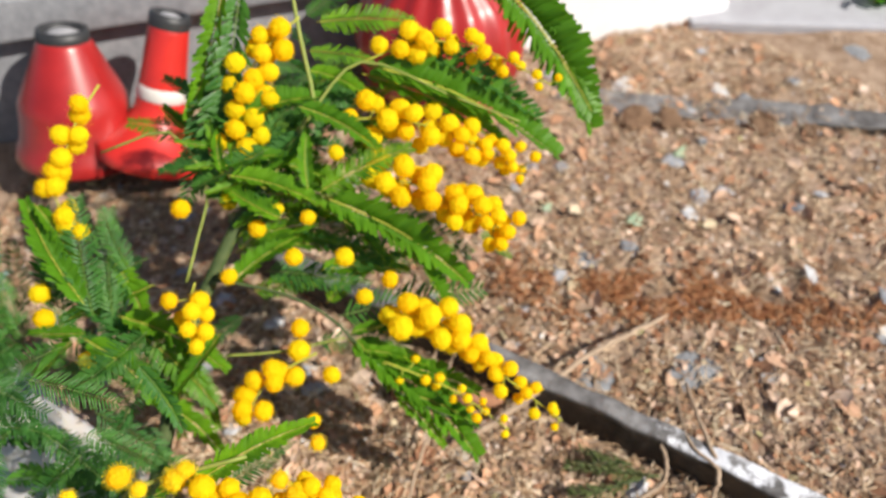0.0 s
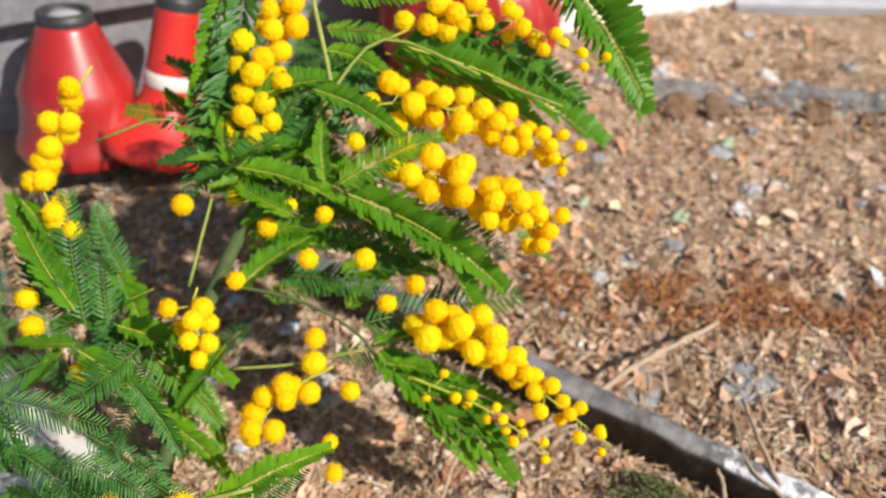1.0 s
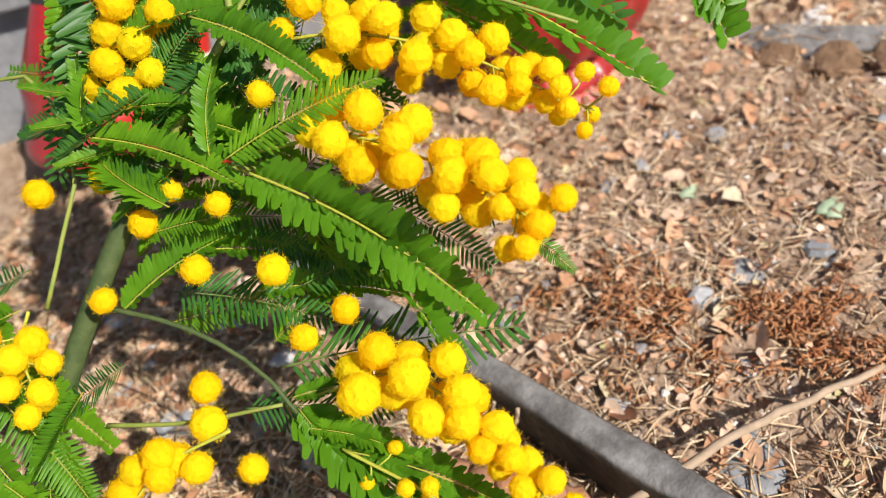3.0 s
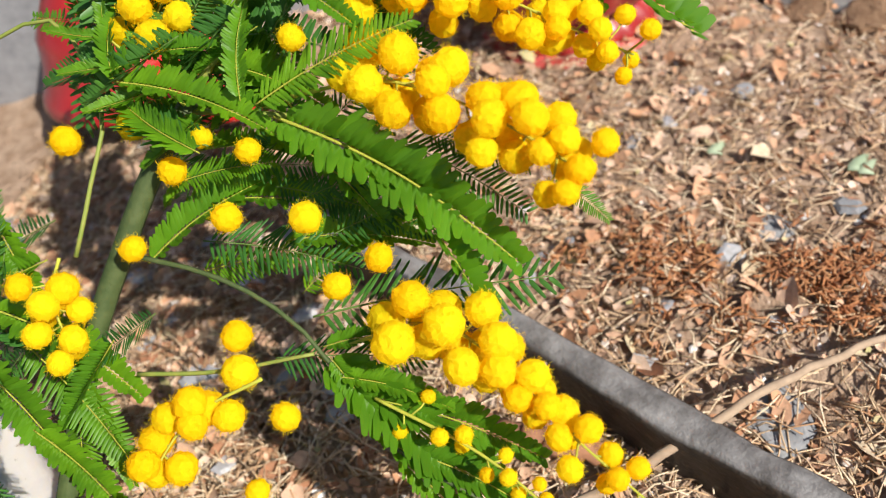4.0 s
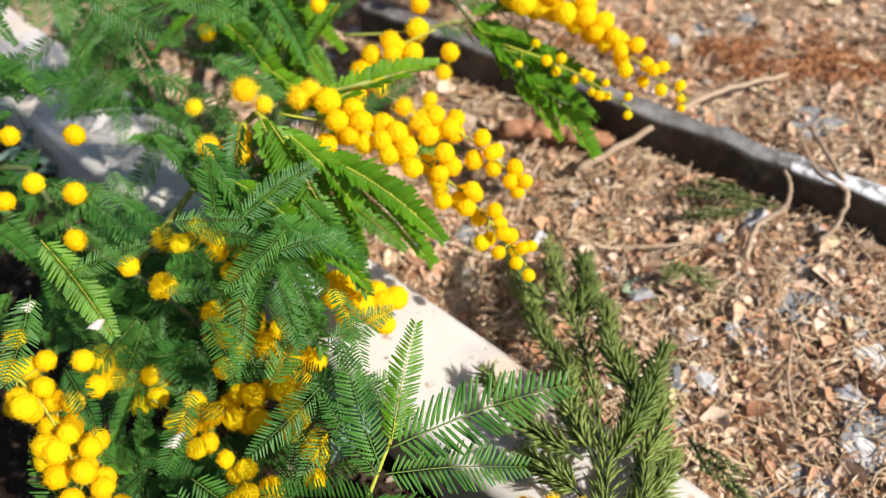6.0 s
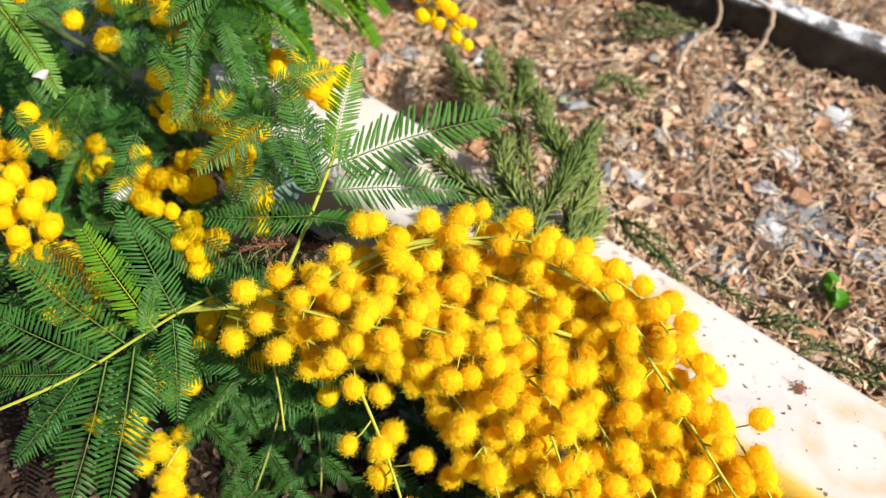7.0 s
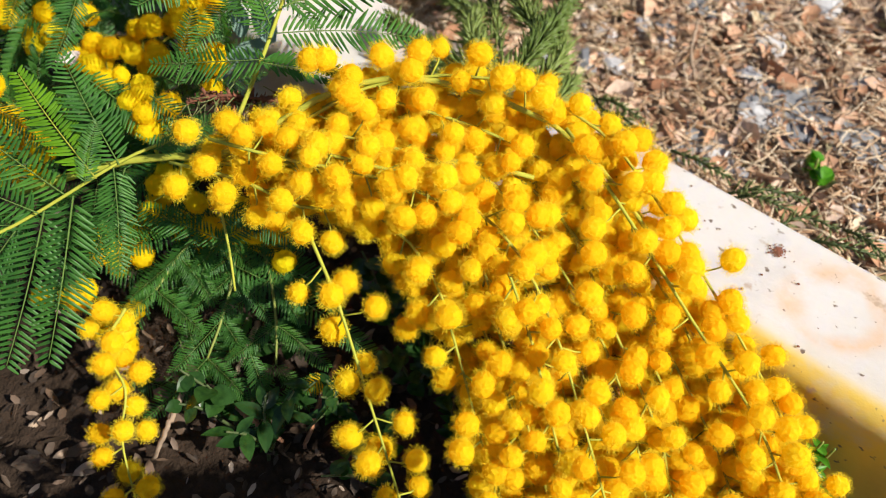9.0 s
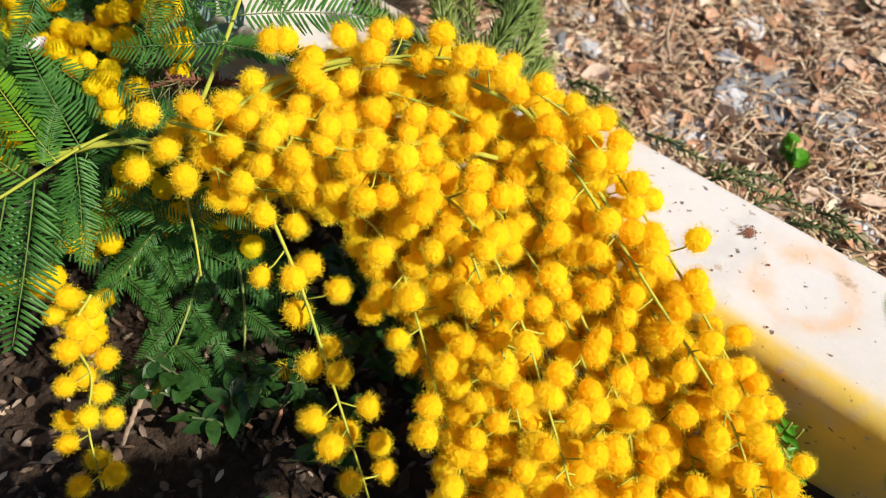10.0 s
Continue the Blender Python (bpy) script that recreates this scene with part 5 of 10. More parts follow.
middle = branch("mimosa_branch", (-0.1570, 0.1049, 0.0704), "mimosa branch with a drooping spray of round yellow flowers")
stem_part("stem", [(-0.1759, 0.0956, 0.0593), (-0.1476, 0.1250, 0.0860), (-0.1288, 0.1411, 0.1022), (-0.1059, 0.1466, 0.1082), (-0.0806, 0.1515, 0.1132)], 0.0016, 0.0009, STEM, middle)
stem_part("stem", [(-0.1254, 0.1367, 0.1080), (-0.1039, 0.1264, 0.0948), (-0.0795, 0.1200, 0.0846), (-0.0509, 0.1112, 0.0715)], 0.0011, 0.0006, STEM_PALE, middle)
raceme(middle, [(-0.1156, 0.1359, 0.1080), (-0.0873, 0.1347, 0.1031), (-0.0609, 0.1290, 0.0942), (-0.0365, 0.1164, 0.0797), (-0.0151, 0.1005, 0.0628)], 46, 0.0056, 0.0092, 0.45, False, start=0.12)
raceme(middle, [(-0.0724, 0.1448, 0.1058), (-0.0523, 0.1437, 0.1003), (-0.0319, 0.1365, 0.0893), (-0.0154, 0.1281, 0.0780)], 17, 0.0049, 0.0054, 0.3, False, start=0.12)
flower(middle, Vector((-0.1298, 0.1417, 0.1145)), 0.0054, True)
flower(middle, Vector((-0.1082, 0.1421, 0.1110)), 0.0056, True)
flower(middle, Vector((-0.1042, 0.1453, 0.1130)), 0.0045, True)
flower(middle, Vector((-0.1220, 0.1385, 0.1102)), 0.0036, True)
flower(middle, Vector((-0.1426, 0.1235, 0.1004)), 0.0050, True)
flower(middle, Vector((-0.1307, 0.1281, 0.1024)), 0.0052, True)
flower(middle, Vector((-0.1295, 0.1230, 0.0976)), 0.0040, True)
flower(middle, Vector((-0.1489, 0.1343, 0.1113)), 0.0036, True)
flower(middle, Vector((-0.0671, 0.1449, 0.1060)), 0.0043, True)
flower(middle, Vector((-0.0609, 0.1410, 0.1014)), 0.0045, True)
flower(middle, Vector((-0.0519, 0.1571, 0.1142)), 0.0036, True)
flower(middle, Vector((-0.1585, 0.0942, 0.0770)), 0.0050, True)
flower(middle, Vector((-0.1426, 0.0983, 0.0777)), 0.0045, True)
pinna(middle, (-0.1257, 0.1379, 0.0982), (-0.0972, 0.0947, 0.0541), (0.2789, -0.2215, 0.9344), "bright", 1, 1)
pinna(middle, (-0.1173, 0.1355, 0.1019), (-0.0796, 0.1032, 0.0660), (0.1694, -0.1741, 0.9700), "bright", 1, 1)
pinna(middle, (-0.1088, 0.1301, 0.0960), (-0.0511, 0.1047, 0.0626), (0.1222, -0.2363, 0.9640), "bright", 1, 0.95)
pinna(middle, (-0.1253, 0.1410, 0.0959), (-0.1097, 0.1169, 0.0713), (0.2981, -0.3269, 0.8968), "dark", 0, 1)
pinna(middle, (-0.1038, 0.1423, 0.1039), (-0.0557, 0.1660, 0.1165), (0.1352, -0.3714, 0.9186), "bright", 1, 0.9)
pinna(middle, (-0.1179, 0.1391, 0.1038), (-0.0896, 0.1483, 0.1070), (0.0300, -0.3688, 0.9290), "bright", 1, 1)
pinna(middle, (-0.0828, 0.1419, 0.0923), (-0.0454, 0.1429, 0.0864), (0.2032, -0.4521, 0.8685), "bright", 2, 0.8)
pinna(middle, (-0.1064, 0.1213, 0.0801), (-0.0806, 0.0949, 0.0516), (0.0077, -0.2075, 0.9782), "dark", 0, 1)
pinna(middle, (-0.1264, 0.1329, 0.1046), (-0.1394, 0.1059, 0.0825), (0.1453, -0.2673, 0.9526), "dark", 0, 1)
pinna(middle, (-0.1344, 0.1143, 0.0810), (-0.1252, 0.0877, 0.0554), (0.2964, -0.1034, 0.9495), "dark", 1, 1)
pinna(middle, (-0.1187, 0.1257, 0.0873), (-0.1157, 0.1014, 0.0648), (0.1735, -0.1941, 0.9655), "dark", 1, 1)
pinna(middle, (-0.0910, 0.1452, 0.0977), (-0.0646, 0.1620, 0.1082), (0.0446, -0.4008, 0.9151), "dark", 0, 0.9)
pinna(middle, (-0.0697, 0.1232, 0.0729), (-0.0549, 0.1186, 0.0662), (0.1772, -0.3611, 0.9155), "bright", 2, 0.9)
pinna(middle, (-0.0954, 0.1234, 0.0741), (-0.0656, 0.1126, 0.0590), (0.0643, -0.1143, 0.9914), "bright", 0, 0.9)
pinna(middle, (-0.1307, 0.0978, 0.1085), (-0.1067, 0.0844, 0.0766), (0.35, -0.28, 0.89), "dark", 1, 1.0)
pinna(middle, (-0.1391, 0.1115, 0.1139), (-0.1236, 0.0982, 0.0849), (0.35, -0.28, 0.89), "dark", 1, 1.0)
pinna(middle, (-0.1124, 0.0860, 0.0978), (-0.0757, 0.0888, 0.0751), (0.35, -0.28, 0.89), "dark", 1, 1.0)
pinna(middle, (-0.1602, 0.1165, 0.1124), (-0.1452, 0.1116, 0.0880), (0.35, -0.28, 0.89), "dark", 1, 1.0)
pinna(middle, (-0.1460, 0.1078, 0.1018), (-0.1201, 0.0990, 0.0724), (0.35, -0.28, 0.89), "dark", 1, 1.0)
pinna(middle, (-0.1249, 0.0984, 0.1062), (-0.0959, 0.0910, 0.0857), (0.35, -0.28, 0.89), "bright", 3, 1.0)
pinna(middle, (-0.1891, 0.1228, 0.0861), (-0.1761, 0.1132, 0.0644), (0.35, -0.28, 0.89), "dark", 0, 1.0)
pinna(middle, (-0.1652, 0.1277, 0.0958), (-0.1870, 0.1203, 0.0708), (0.35, -0.28, 0.89), "dark", 0, 1.0)
pinna(middle, (-0.1949, 0.0769, 0.0934), (-0.1700, 0.0571, 0.0625), (0.35, -0.28, 0.89), "bright", 0, 1.0)
pinna(middle, (-0.1905, 0.0751, 0.0917), (-0.1954, 0.0646, 0.0673), (0.35, -0.28, 0.89), "dark", 0, 1.0)
pinna(middle, (-0.1777, 0.1067, 0.0852), (-0.1528, 0.0929, 0.0659), (0.35, -0.28, 0.89), "dark", 1, 1.0)
pinna(middle, (-0.1971, 0.1188, 0.0831), (-0.1689, 0.0955, 0.0622), (0.35, -0.28, 0.89), "dark", 0, 1.0)

bushy = branch("mimosa_branch", (-0.2003, 0.0500, 0.0261), "dense dark mimosa branch with half-hidden flowers lying in the bed")
stem_part("stem", [(-0.2732, 0.0884, 0.0651), (-0.2287, 0.1212, 0.0914), (-0.1991, 0.0989, 0.0696), (-0.1606, 0.0842, 0.0540), (-0.1263, 0.0623, 0.0322), (-0.0918, 0.0368, 0.0073)], 0.0018, 0.0008, STEM_DARK, bushy)
stem_part("stem", [(-0.2347, 0.0522, 0.0572), (-0.2015, 0.0428, 0.0511), (-0.1764, 0.0169, 0.0309), (-0.1537, -0.0118, 0.0083)], 0.0013, 0.0008, STEM, bushy)
raceme(bushy, [(-0.2130, 0.0458, 0.0635), (-0.1916, 0.0316, 0.0528), (-0.1789, 0.0170, 0.0423), (-0.1641, 0.0013, 0.0307), (-0.1528, -0.0129, 0.0207)], 46, 0.0052, 0.0105, 0.0, False, start=0.0)
raceme(bushy, [(-0.1554, 0.1018, 0.0760), (-0.1390, 0.0979, 0.0714), (-0.1248, 0.0920, 0.0652)], 8, 0.0058, 0.0058, 0, False, start=0.12)
raceme(bushy, [(-0.1487, 0.0816, 0.0509), (-0.1320, 0.0758, 0.0446), (-0.1129, 0.0702, 0.0384), (-0.1031, 0.0639, 0.0321)], 20, 0.0058, 0.0085, 0, False, start=0.12)
raceme(bushy, [(-0.1633, 0.0497, 0.0302), (-0.1428, 0.0452, 0.0226), (-0.1228, 0.0511, 0.0242), (-0.1077, 0.0636, 0.0321)], 18, 0.0058, 0.0075, 0, False, start=0.12)
raceme(bushy, [(-0.2016, 0.0670, 0.0347), (-0.1798, 0.0614, 0.0283), (-0.1628, 0.0556, 0.0219)], 10, 0.0056, 0.007, 0, False, start=0.12)
raceme(bushy, [(-0.1017, 0.0989, 0.0565), (-0.0872, 0.0921, 0.0475), (-0.0705, 0.0908, 0.0431)], 17, 0.0056, 0.007, 0, False, start=0.12)
raceme(bushy, [(-0.0997, 0.0365, 0.0477), (-0.0950, 0.0305, 0.0421), (-0.0859, 0.0216, 0.0336)], 6, 0.005, 0.004, 0, False, start=0.12)
raceme(bushy, [(-0.1164, 0.0112, 0.0397), (-0.1119, 0.0054, 0.0342), (-0.1073, -0.0020, 0.0274)], 7, 0.0046, 0.0035, 0, False, start=0.12)
flower(bushy, Vector((-0.2029, 0.0975, 0.1021)), 0.0048, False)
flower(bushy, Vector((-0.1870, 0.0957, 0.0995)), 0.0048, False)
flower(bushy, Vector((-0.1859, 0.0826, 0.0877)), 0.005, False)
flower(bushy, Vector((-0.2129, 0.1103, 0.1142)), 0.0046, False)
flower(bushy, Vector((-0.2137, 0.0917, 0.0977)), 0.0045, False)
flower(bushy, Vector((-0.1462, 0.0841, 0.0864)), 0.0047, False)
flower(bushy, Vector((-0.1653, 0.0766, 0.0810)), 0.0048, False)
flower(bushy, Vector((-0.1518, 0.0719, 0.0760)), 0.0062, False)
flower(bushy, Vector((-0.1811, 0.0489, 0.0574)), 0.005, False)
flower(bushy, Vector((-0.1755, 0.0420, 0.0509)), 0.005, False)
flower(bushy, Vector((-0.1382, 0.0402, 0.0468)), 0.005, False)
flower(bushy, Vector((-0.1366, 0.0272, 0.0352)), 0.005, False)
flower(bushy, Vector((-0.1254, 0.0249, 0.0324)), 0.004, False)
flower(bushy, Vector((-0.1272, 0.0503, 0.0551)), 0.005, False)
flower(bushy, Vector((-0.1881, 0.1121, 0.1141)), 0.005, False)
pinna(bushy, (-0.2075, 0.1978, 0.1218), (-0.2239, 0.1784, 0.1056), (0.1283, -0.3038, 0.9441), "dark", None, 1.0)
pinna(bushy, (-0.2310, 0.1439, 0.0777), (-0.2596, 0.1215, 0.0597), (0.0931, -0.4085, 0.9080), "dark", None, 1.0)
pinna(bushy, (-0.1657, 0.1272, 0.0418), (-0.2003, 0.1092, 0.0281), (-0.0204, -0.2748, 0.9613), "dark", None, 1.0)
pinna(bushy, (-0.2210, 0.1107, 0.0687), (-0.1894, 0.1017, 0.0586), (0.1527, -0.2127, 0.9651), "dark", None, 1.0)
pinna(bushy, (-0.1565, 0.1709, 0.0863), (-0.1400, 0.1516, 0.0681), (0.0888, -0.3132, 0.9455), "dark", None, 1.0)
pinna(bushy, (-0.1422, 0.1174, 0.0417), (-0.1052, 0.1157, 0.0378), (0.1308, -0.2733, 0.9530), "dark", None, 1.0)
pinna(bushy, (-0.1849, 0.1103, 0.0910), (-0.2103, 0.0950, 0.0791), (0.2243, -0.4129, 0.8827), "dark", None, 1.0)
pinna(bushy, (-0.1923, 0.1234, 0.0523), (-0.1628, 0.1212, 0.0484), (0.1223, -0.2726, 0.9543), "dark", None, 1.0)
pinna(bushy, (-0.2469, 0.1488, 0.1246), (-0.2144, 0.1403, 0.1149), (0.2075, -0.1017, 0.9729), "dark", None, 1.0)
pinna(bushy, (-0.2699, 0.1247, 0.0763), (-0.2981, 0.1116, 0.0665), (0.1317, -0.3937, 0.9097), "dark", None, 1.0)
pinna(bushy, (-0.1704, 0.2021, 0.1198), (-0.2123, 0.1893, 0.1112), (0.0548, -0.2806, 0.9583), "dark", None, 1.0)
pinna(bushy, (-0.1673, 0.0894, 0.0565), (-0.1643, 0.0724, 0.0412), (0.1835, -0.1170, 0.9760), "dark", None, 1.0)
pinna(bushy, (-0.2411, 0.1657, 0.1175), (-0.2704, 0.1452, 0.1012), (0.1251, -0.2686, 0.9551), "dark", None, 1.0)
pinna(bushy, (-0.1753, 0.0849, 0.0580), (-0.2095, 0.0791, 0.0551), (0.1105, -0.3580, 0.9272), "dark", None, 1.0)
pinna(bushy, (-0.1484, 0.1014, 0.0686), (-0.1352, 0.0781, 0.0470), (0.2376, -0.2168, 0.9468), "dark", None, 1.0)
pinna(bushy, (-0.2335, 0.1339, 0.1159), (-0.2565, 0.1218, 0.1067), (0.3697, -0.2457, 0.8961), "dark", None, 1.0)
pinna(bushy, (-0.1398, 0.1393, 0.0703), (-0.1026, 0.1392, 0.0677), (0.3033, -0.4284, 0.8512), "dark", None, 1.0)
pinna(bushy, (-0.1612, 0.1675, 0.0874), (-0.1393, 0.1527, 0.0728), (0.0078, -0.2996, 0.9540), "dark", None, 1.0)
pinna(bushy, (-0.1660, 0.1100, 0.0555), (-0.1343, 0.1039, 0.0480), (0.1473, -0.4481, 0.8817), "dark", None, 1.0)
pinna(bushy, (-0.2191, 0.1505, 0.1213), (-0.2571, 0.1432, 0.1173), (0.3226, -0.1021, 0.9410), "dark", None, 1.0)
pinna(bushy, (-0.2081, 0.1705, 0.1489), (-0.2011, 0.1524, 0.1324), (0.2680, -0.1342, 0.9540), "dark", None, 1.0)
pinna(bushy, (-0.1750, 0.1118, 0.0509), (-0.1395, 0.0975, 0.0359), (0.0221, -0.4137, 0.9102), "dark", None, 1.0)
pinna(bushy, (-0.2090, 0.0830, 0.0640), (-0.1760, 0.0791, 0.0583), (0.3216, -0.1386, 0.9367), "dark", None, 1.0)
pinna(bushy, (-0.2125, 0.0881, 0.0130), (-0.2230, 0.0671, -0.0050), (0.2766, -0.1029, 0.9555), "dark", None, 1.0)
pinna(bushy, (-0.2631, 0.0924, 0.0608), (-0.3000, 0.0800, 0.0522), (0.2360, -0.2275, 0.9447), "dark", None, 1.0)
pinna(bushy, (-0.1658, 0.0712, 0.0536), (-0.1766, 0.0490, 0.0346), (0.2501, -0.1864, 0.9501), "dark", None, 1.0)
pinna(bushy, (-0.1484, 0.1600, 0.1171), (-0.1166, 0.1500, 0.1061), (0.0627, -0.2429, 0.9680), "dark", None, 1.0)
pinna(bushy, (-0.2176, 0.1694, 0.1191), (-0.2416, 0.1547, 0.1076), (0.3209, -0.2375, 0.9169), "dark", None, 1.0)
pinna(bushy, (-0.1305, 0.1210, 0.0712), (-0.0883, 0.1228, 0.0701), (-0.0757, -0.2119, 0.9744), "dark", None, 1.0)
pinna(bushy, (-0.1537, 0.1787, 0.1037), (-0.1223, 0.1656, 0.0901), (0.1913, -0.1862, 0.9637), "dark", None, 1.0)
pinna(bushy, (-0.1283, 0.2033, 0.1214), (-0.1433, 0.1765, 0.0985), (0.0580, -0.3789, 0.9236), "dark", None, 1.0)
pinna(bushy, (-0.1696, 0.0950, 0.0138), (-0.1400, 0.0856, 0.0035), (0.2914, -0.1695, 0.9415), "dark", None, 1.0)
pinna(bushy, (-0.1737, 0.1835, 0.1246), (-0.1935, 0.1684, 0.1125), (0.0025, -0.3924, 0.9198), "dark", None, 1.0)
pinna(bushy, (-0.1710, 0.0744, 0.0501), (-0.1970, 0.0537, 0.0334), (0.1539, -0.1842, 0.9708), "dark", None, 1.0)
pinna(bushy, (-0.1167, 0.1238, 0.1000), (-0.1138, 0.1067, 0.0846), (0.2004, -0.3614, 0.9106), "dark", None, 1.0)
pinna(bushy, (-0.2415, 0.1285, 0.0904), (-0.2542, 0.1118, 0.0763), (0.3180, -0.2361, 0.9182), "dark", None, 1.0)
pinna(bushy, (-0.1907, 0.1858, 0.1411), (-0.2289, 0.1763, 0.1352), (0.2205, -0.3006, 0.9279), "dark", None, 1.0)
pinna(bushy, (-0.1578, 0.1627, 0.0948), (-0.1834, 0.1452, 0.0809), (0.1093, -0.3022, 0.9470), "dark", None, 1.0)
pinna(bushy, (-0.2830, 0.1254, 0.0533), (-0.2774, 0.1079, 0.0374), (0.2227, -0.3114, 0.9238), "dark", None, 1.0)
pinna(bushy, (-0.1263, 0.1089, 0.0436), (-0.1492, 0.0979, 0.0353), (0.0925, -0.3617, 0.9277), "dark", None, 1.0)
pinna(bushy, (-0.2134, 0.0907, 0.0185), (-0.1826, 0.0859, 0.0122), (0.1204, -0.2733, 0.9544), "dark", None, 1.0)
pinna(bushy, (-0.2502, 0.1354, 0.0578), (-0.2168, 0.1338, 0.0542), (0.1571, -0.1828, 0.9705), "dark", None, 1.0)
pinna(bushy, (-0.2387, 0.1332, 0.1083), (-0.2401, 0.1150, 0.0921), (0.1025, -0.3325, 0.9375), "dark", None, 1.0)
pinna(bushy, (-0.1206, 0.1054, 0.0566), (-0.1637, 0.0976, 0.0525), (0.2624, -0.1482, 0.9535), "dark", None, 1.0)
pinna(bushy, (-0.2312, 0.1410, 0.0999), (-0.2559, 0.1317, 0.0934), (0.0564, -0.1107, 0.9922), "dark", None, 1.0)
pinna(bushy, (-0.2207, 0.1032, 0.0441), (-0.2215, 0.0754, 0.0195), (0.2101, -0.1348, 0.9684), "dark", None, 1.0)
pinna(bushy, (-0.1830, 0.1051, 0.0436), (-0.1862, 0.0860, 0.0268), (0.1094, -0.0954, 0.9894), "dark", None, 1.0)
pinna(bushy, (-0.2343, 0.1528, 0.1194), (-0.2120, 0.1408, 0.1073), (0.2965, -0.3578, 0.8855), "dark", None, 1.0)
pinna(bushy, (-0.1887, 0.0754, 0.0364), (-0.1437, 0.0754, 0.0334), (0.2337, -0.0367, 0.9716), "dark", None, 1.0)
pinna(bushy, (-0.1915, 0.0882, 0.0258), (-0.2036, 0.0676, 0.0083), (0.0300, -0.0516, 0.9982), "dark", None, 1.0)
pinna(bushy, (-0.1160, 0.0974, 0.0627), (-0.1295, 0.0800, 0.0481), (0.1490, -0.1810, 0.9721), "dark", None, 1.0)
pinna(bushy, (-0.2108, 0.1813, 0.1107), (-0.2250, 0.1599, 0.0927), (0.0936, -0.4656, 0.8800), "dark", None, 1.0)
pinna(bushy, (-0.1969, 0.1693, 0.1027), (-0.2169, 0.1528, 0.0893), (0.3833, -0.1632, 0.9091), "dark", None, 1.0)
pinna(bushy, (-0.2661, 0.1259, 0.0703), (-0.2400, 0.1081, 0.0527), (0.0585, -0.2755, 0.9595), "dark", None, 1.0)
pinna(bushy, (-0.2472, 0.1267, 0.1066), (-0.2727, 0.1245, 0.1064), (0.1376, -0.2542, 0.9573), "dark", None, 1.0)
pinna(bushy, (-0.1616, 0.1952, 0.1206), (-0.1363, 0.1879, 0.1124), (0.2165, -0.2131, 0.9527), "dark", None, 1.0)
pinna(bushy, (-0.2483, 0.1128, 0.0572), (-0.2134, 0.1053, 0.0481), (0.0563, -0.3188, 0.9462), "dark", None, 1.0)
pinna(bushy, (-0.2045, 0.1048, 0.0711), (-0.1808, 0.0942, 0.0601), (0.2200, -0.0869, 0.9716), "dark", None, 1.0)
pinna(bushy, (-0.2391, 0.1060, 0.0788), (-0.2781, 0.0953, 0.0718), (0.0819, -0.3820, 0.9205), "dark", None, 1.0)
pinna(bushy, (-0.1353, 0.1801, 0.0909), (-0.1223, 0.1541, 0.0669), (0.0228, -0.3102, 0.9504), "dark", None, 1.0)
pinna(bushy, (-0.2342, 0.0964, 0.0792), (-0.2069, 0.0837, 0.0661), (0.1619, -0.0760, 0.9839), "dark", None, 1.0)
pinna(bushy, (-0.1279, 0.1995, 0.1340), (-0.1606, 0.1794, 0.1183), (0.2772, -0.4821, 0.8311), "dark", None, 1.0)
pinna(bushy, (-0.2008, 0.0991, 0.0453), (-0.1841, 0.0819, 0.0289), (0.2562, -0.2273, 0.9395), "dark", None, 1.0)
pinna(bushy, (-0.2029, 0.1791, 0.1332), (-0.1660, 0.1673, 0.1203), (0.1814, -0.4758, 0.8607), "dark", None, 1.0)
pinna(bushy, (-0.2769, 0.1764, 0.1137), (-0.2415, 0.1599, 0.0967), (0.3048, -0.3341, 0.8919), "dark", None, 1.0)
pinna(bushy, (-0.1292, 0.1420, 0.0964), (-0.1070, 0.1338, 0.0876), (0.2055, -0.3104, 0.9281), "dark", None, 1.0)
pinna(bushy, (-0.2561, 0.0907, 0.0567), (-0.2673, 0.0658, 0.0353), (0.1633, -0.3222, 0.9325), "dark", None, 1.0)
pinna(bushy, (-0.1965, 0.1666, 0.0972), (-0.1944, 0.1473, 0.0799), (0.1198, -0.1026, 0.9875), "dark", None, 1.0)
pinna(bushy, (-0.2324, 0.1142, 0.0557), (-0.2028, 0.1105, 0.0503), (0.2578, -0.2202, 0.9408), "dark", None, 1.0)
pinna(bushy, (-0.1615, 0.1477, 0.0922), (-0.1449, 0.1247, 0.0707), (0.0568, -0.3159, 0.9471), "dark", None, 1.0)
pinna(bushy, (-0.1275, 0.1822, 0.1339), (-0.1089, 0.1625, 0.1152), (-0.0581, -0.1763, 0.9826), "dark", None, 1.0)
pinna(bushy, (-0.2055, 0.1061, 0.0621), (-0.2176, 0.0777, 0.0376), (0.2035, -0.1734, 0.9636), "dark", None, 1.0)
pinna(bushy, (-0.1390, 0.1254, 0.0759), (-0.1444, 0.1069, 0.0598), (-0.0495, -0.1005, 0.9937), "dark", None, 1.0)
pinna(bushy, (-0.1760, 0.1710, 0.0998), (-0.1436, 0.1517, 0.0805), (-0.0422, -0.3310, 0.9427), "dark", None, 1.0)
pinna(bushy, (-0.1518, 0.1012, 0.0340), (-0.1766, 0.0923, 0.0278), (0.0906, -0.0879, 0.9920), "dark", None, 1.0)
pinna(bushy, (-0.2212, 0.0776, 0.0606), (-0.2355, 0.0556, 0.0420), (0.1948, -0.0377, 0.9801), "dark", None, 1.0)
pinna(bushy, (-0.1289, 0.1048, 0.0619), (-0.1432, 0.0907, 0.0503), (-0.0551, -0.1242, 0.9907), "dark", None, 1.0)
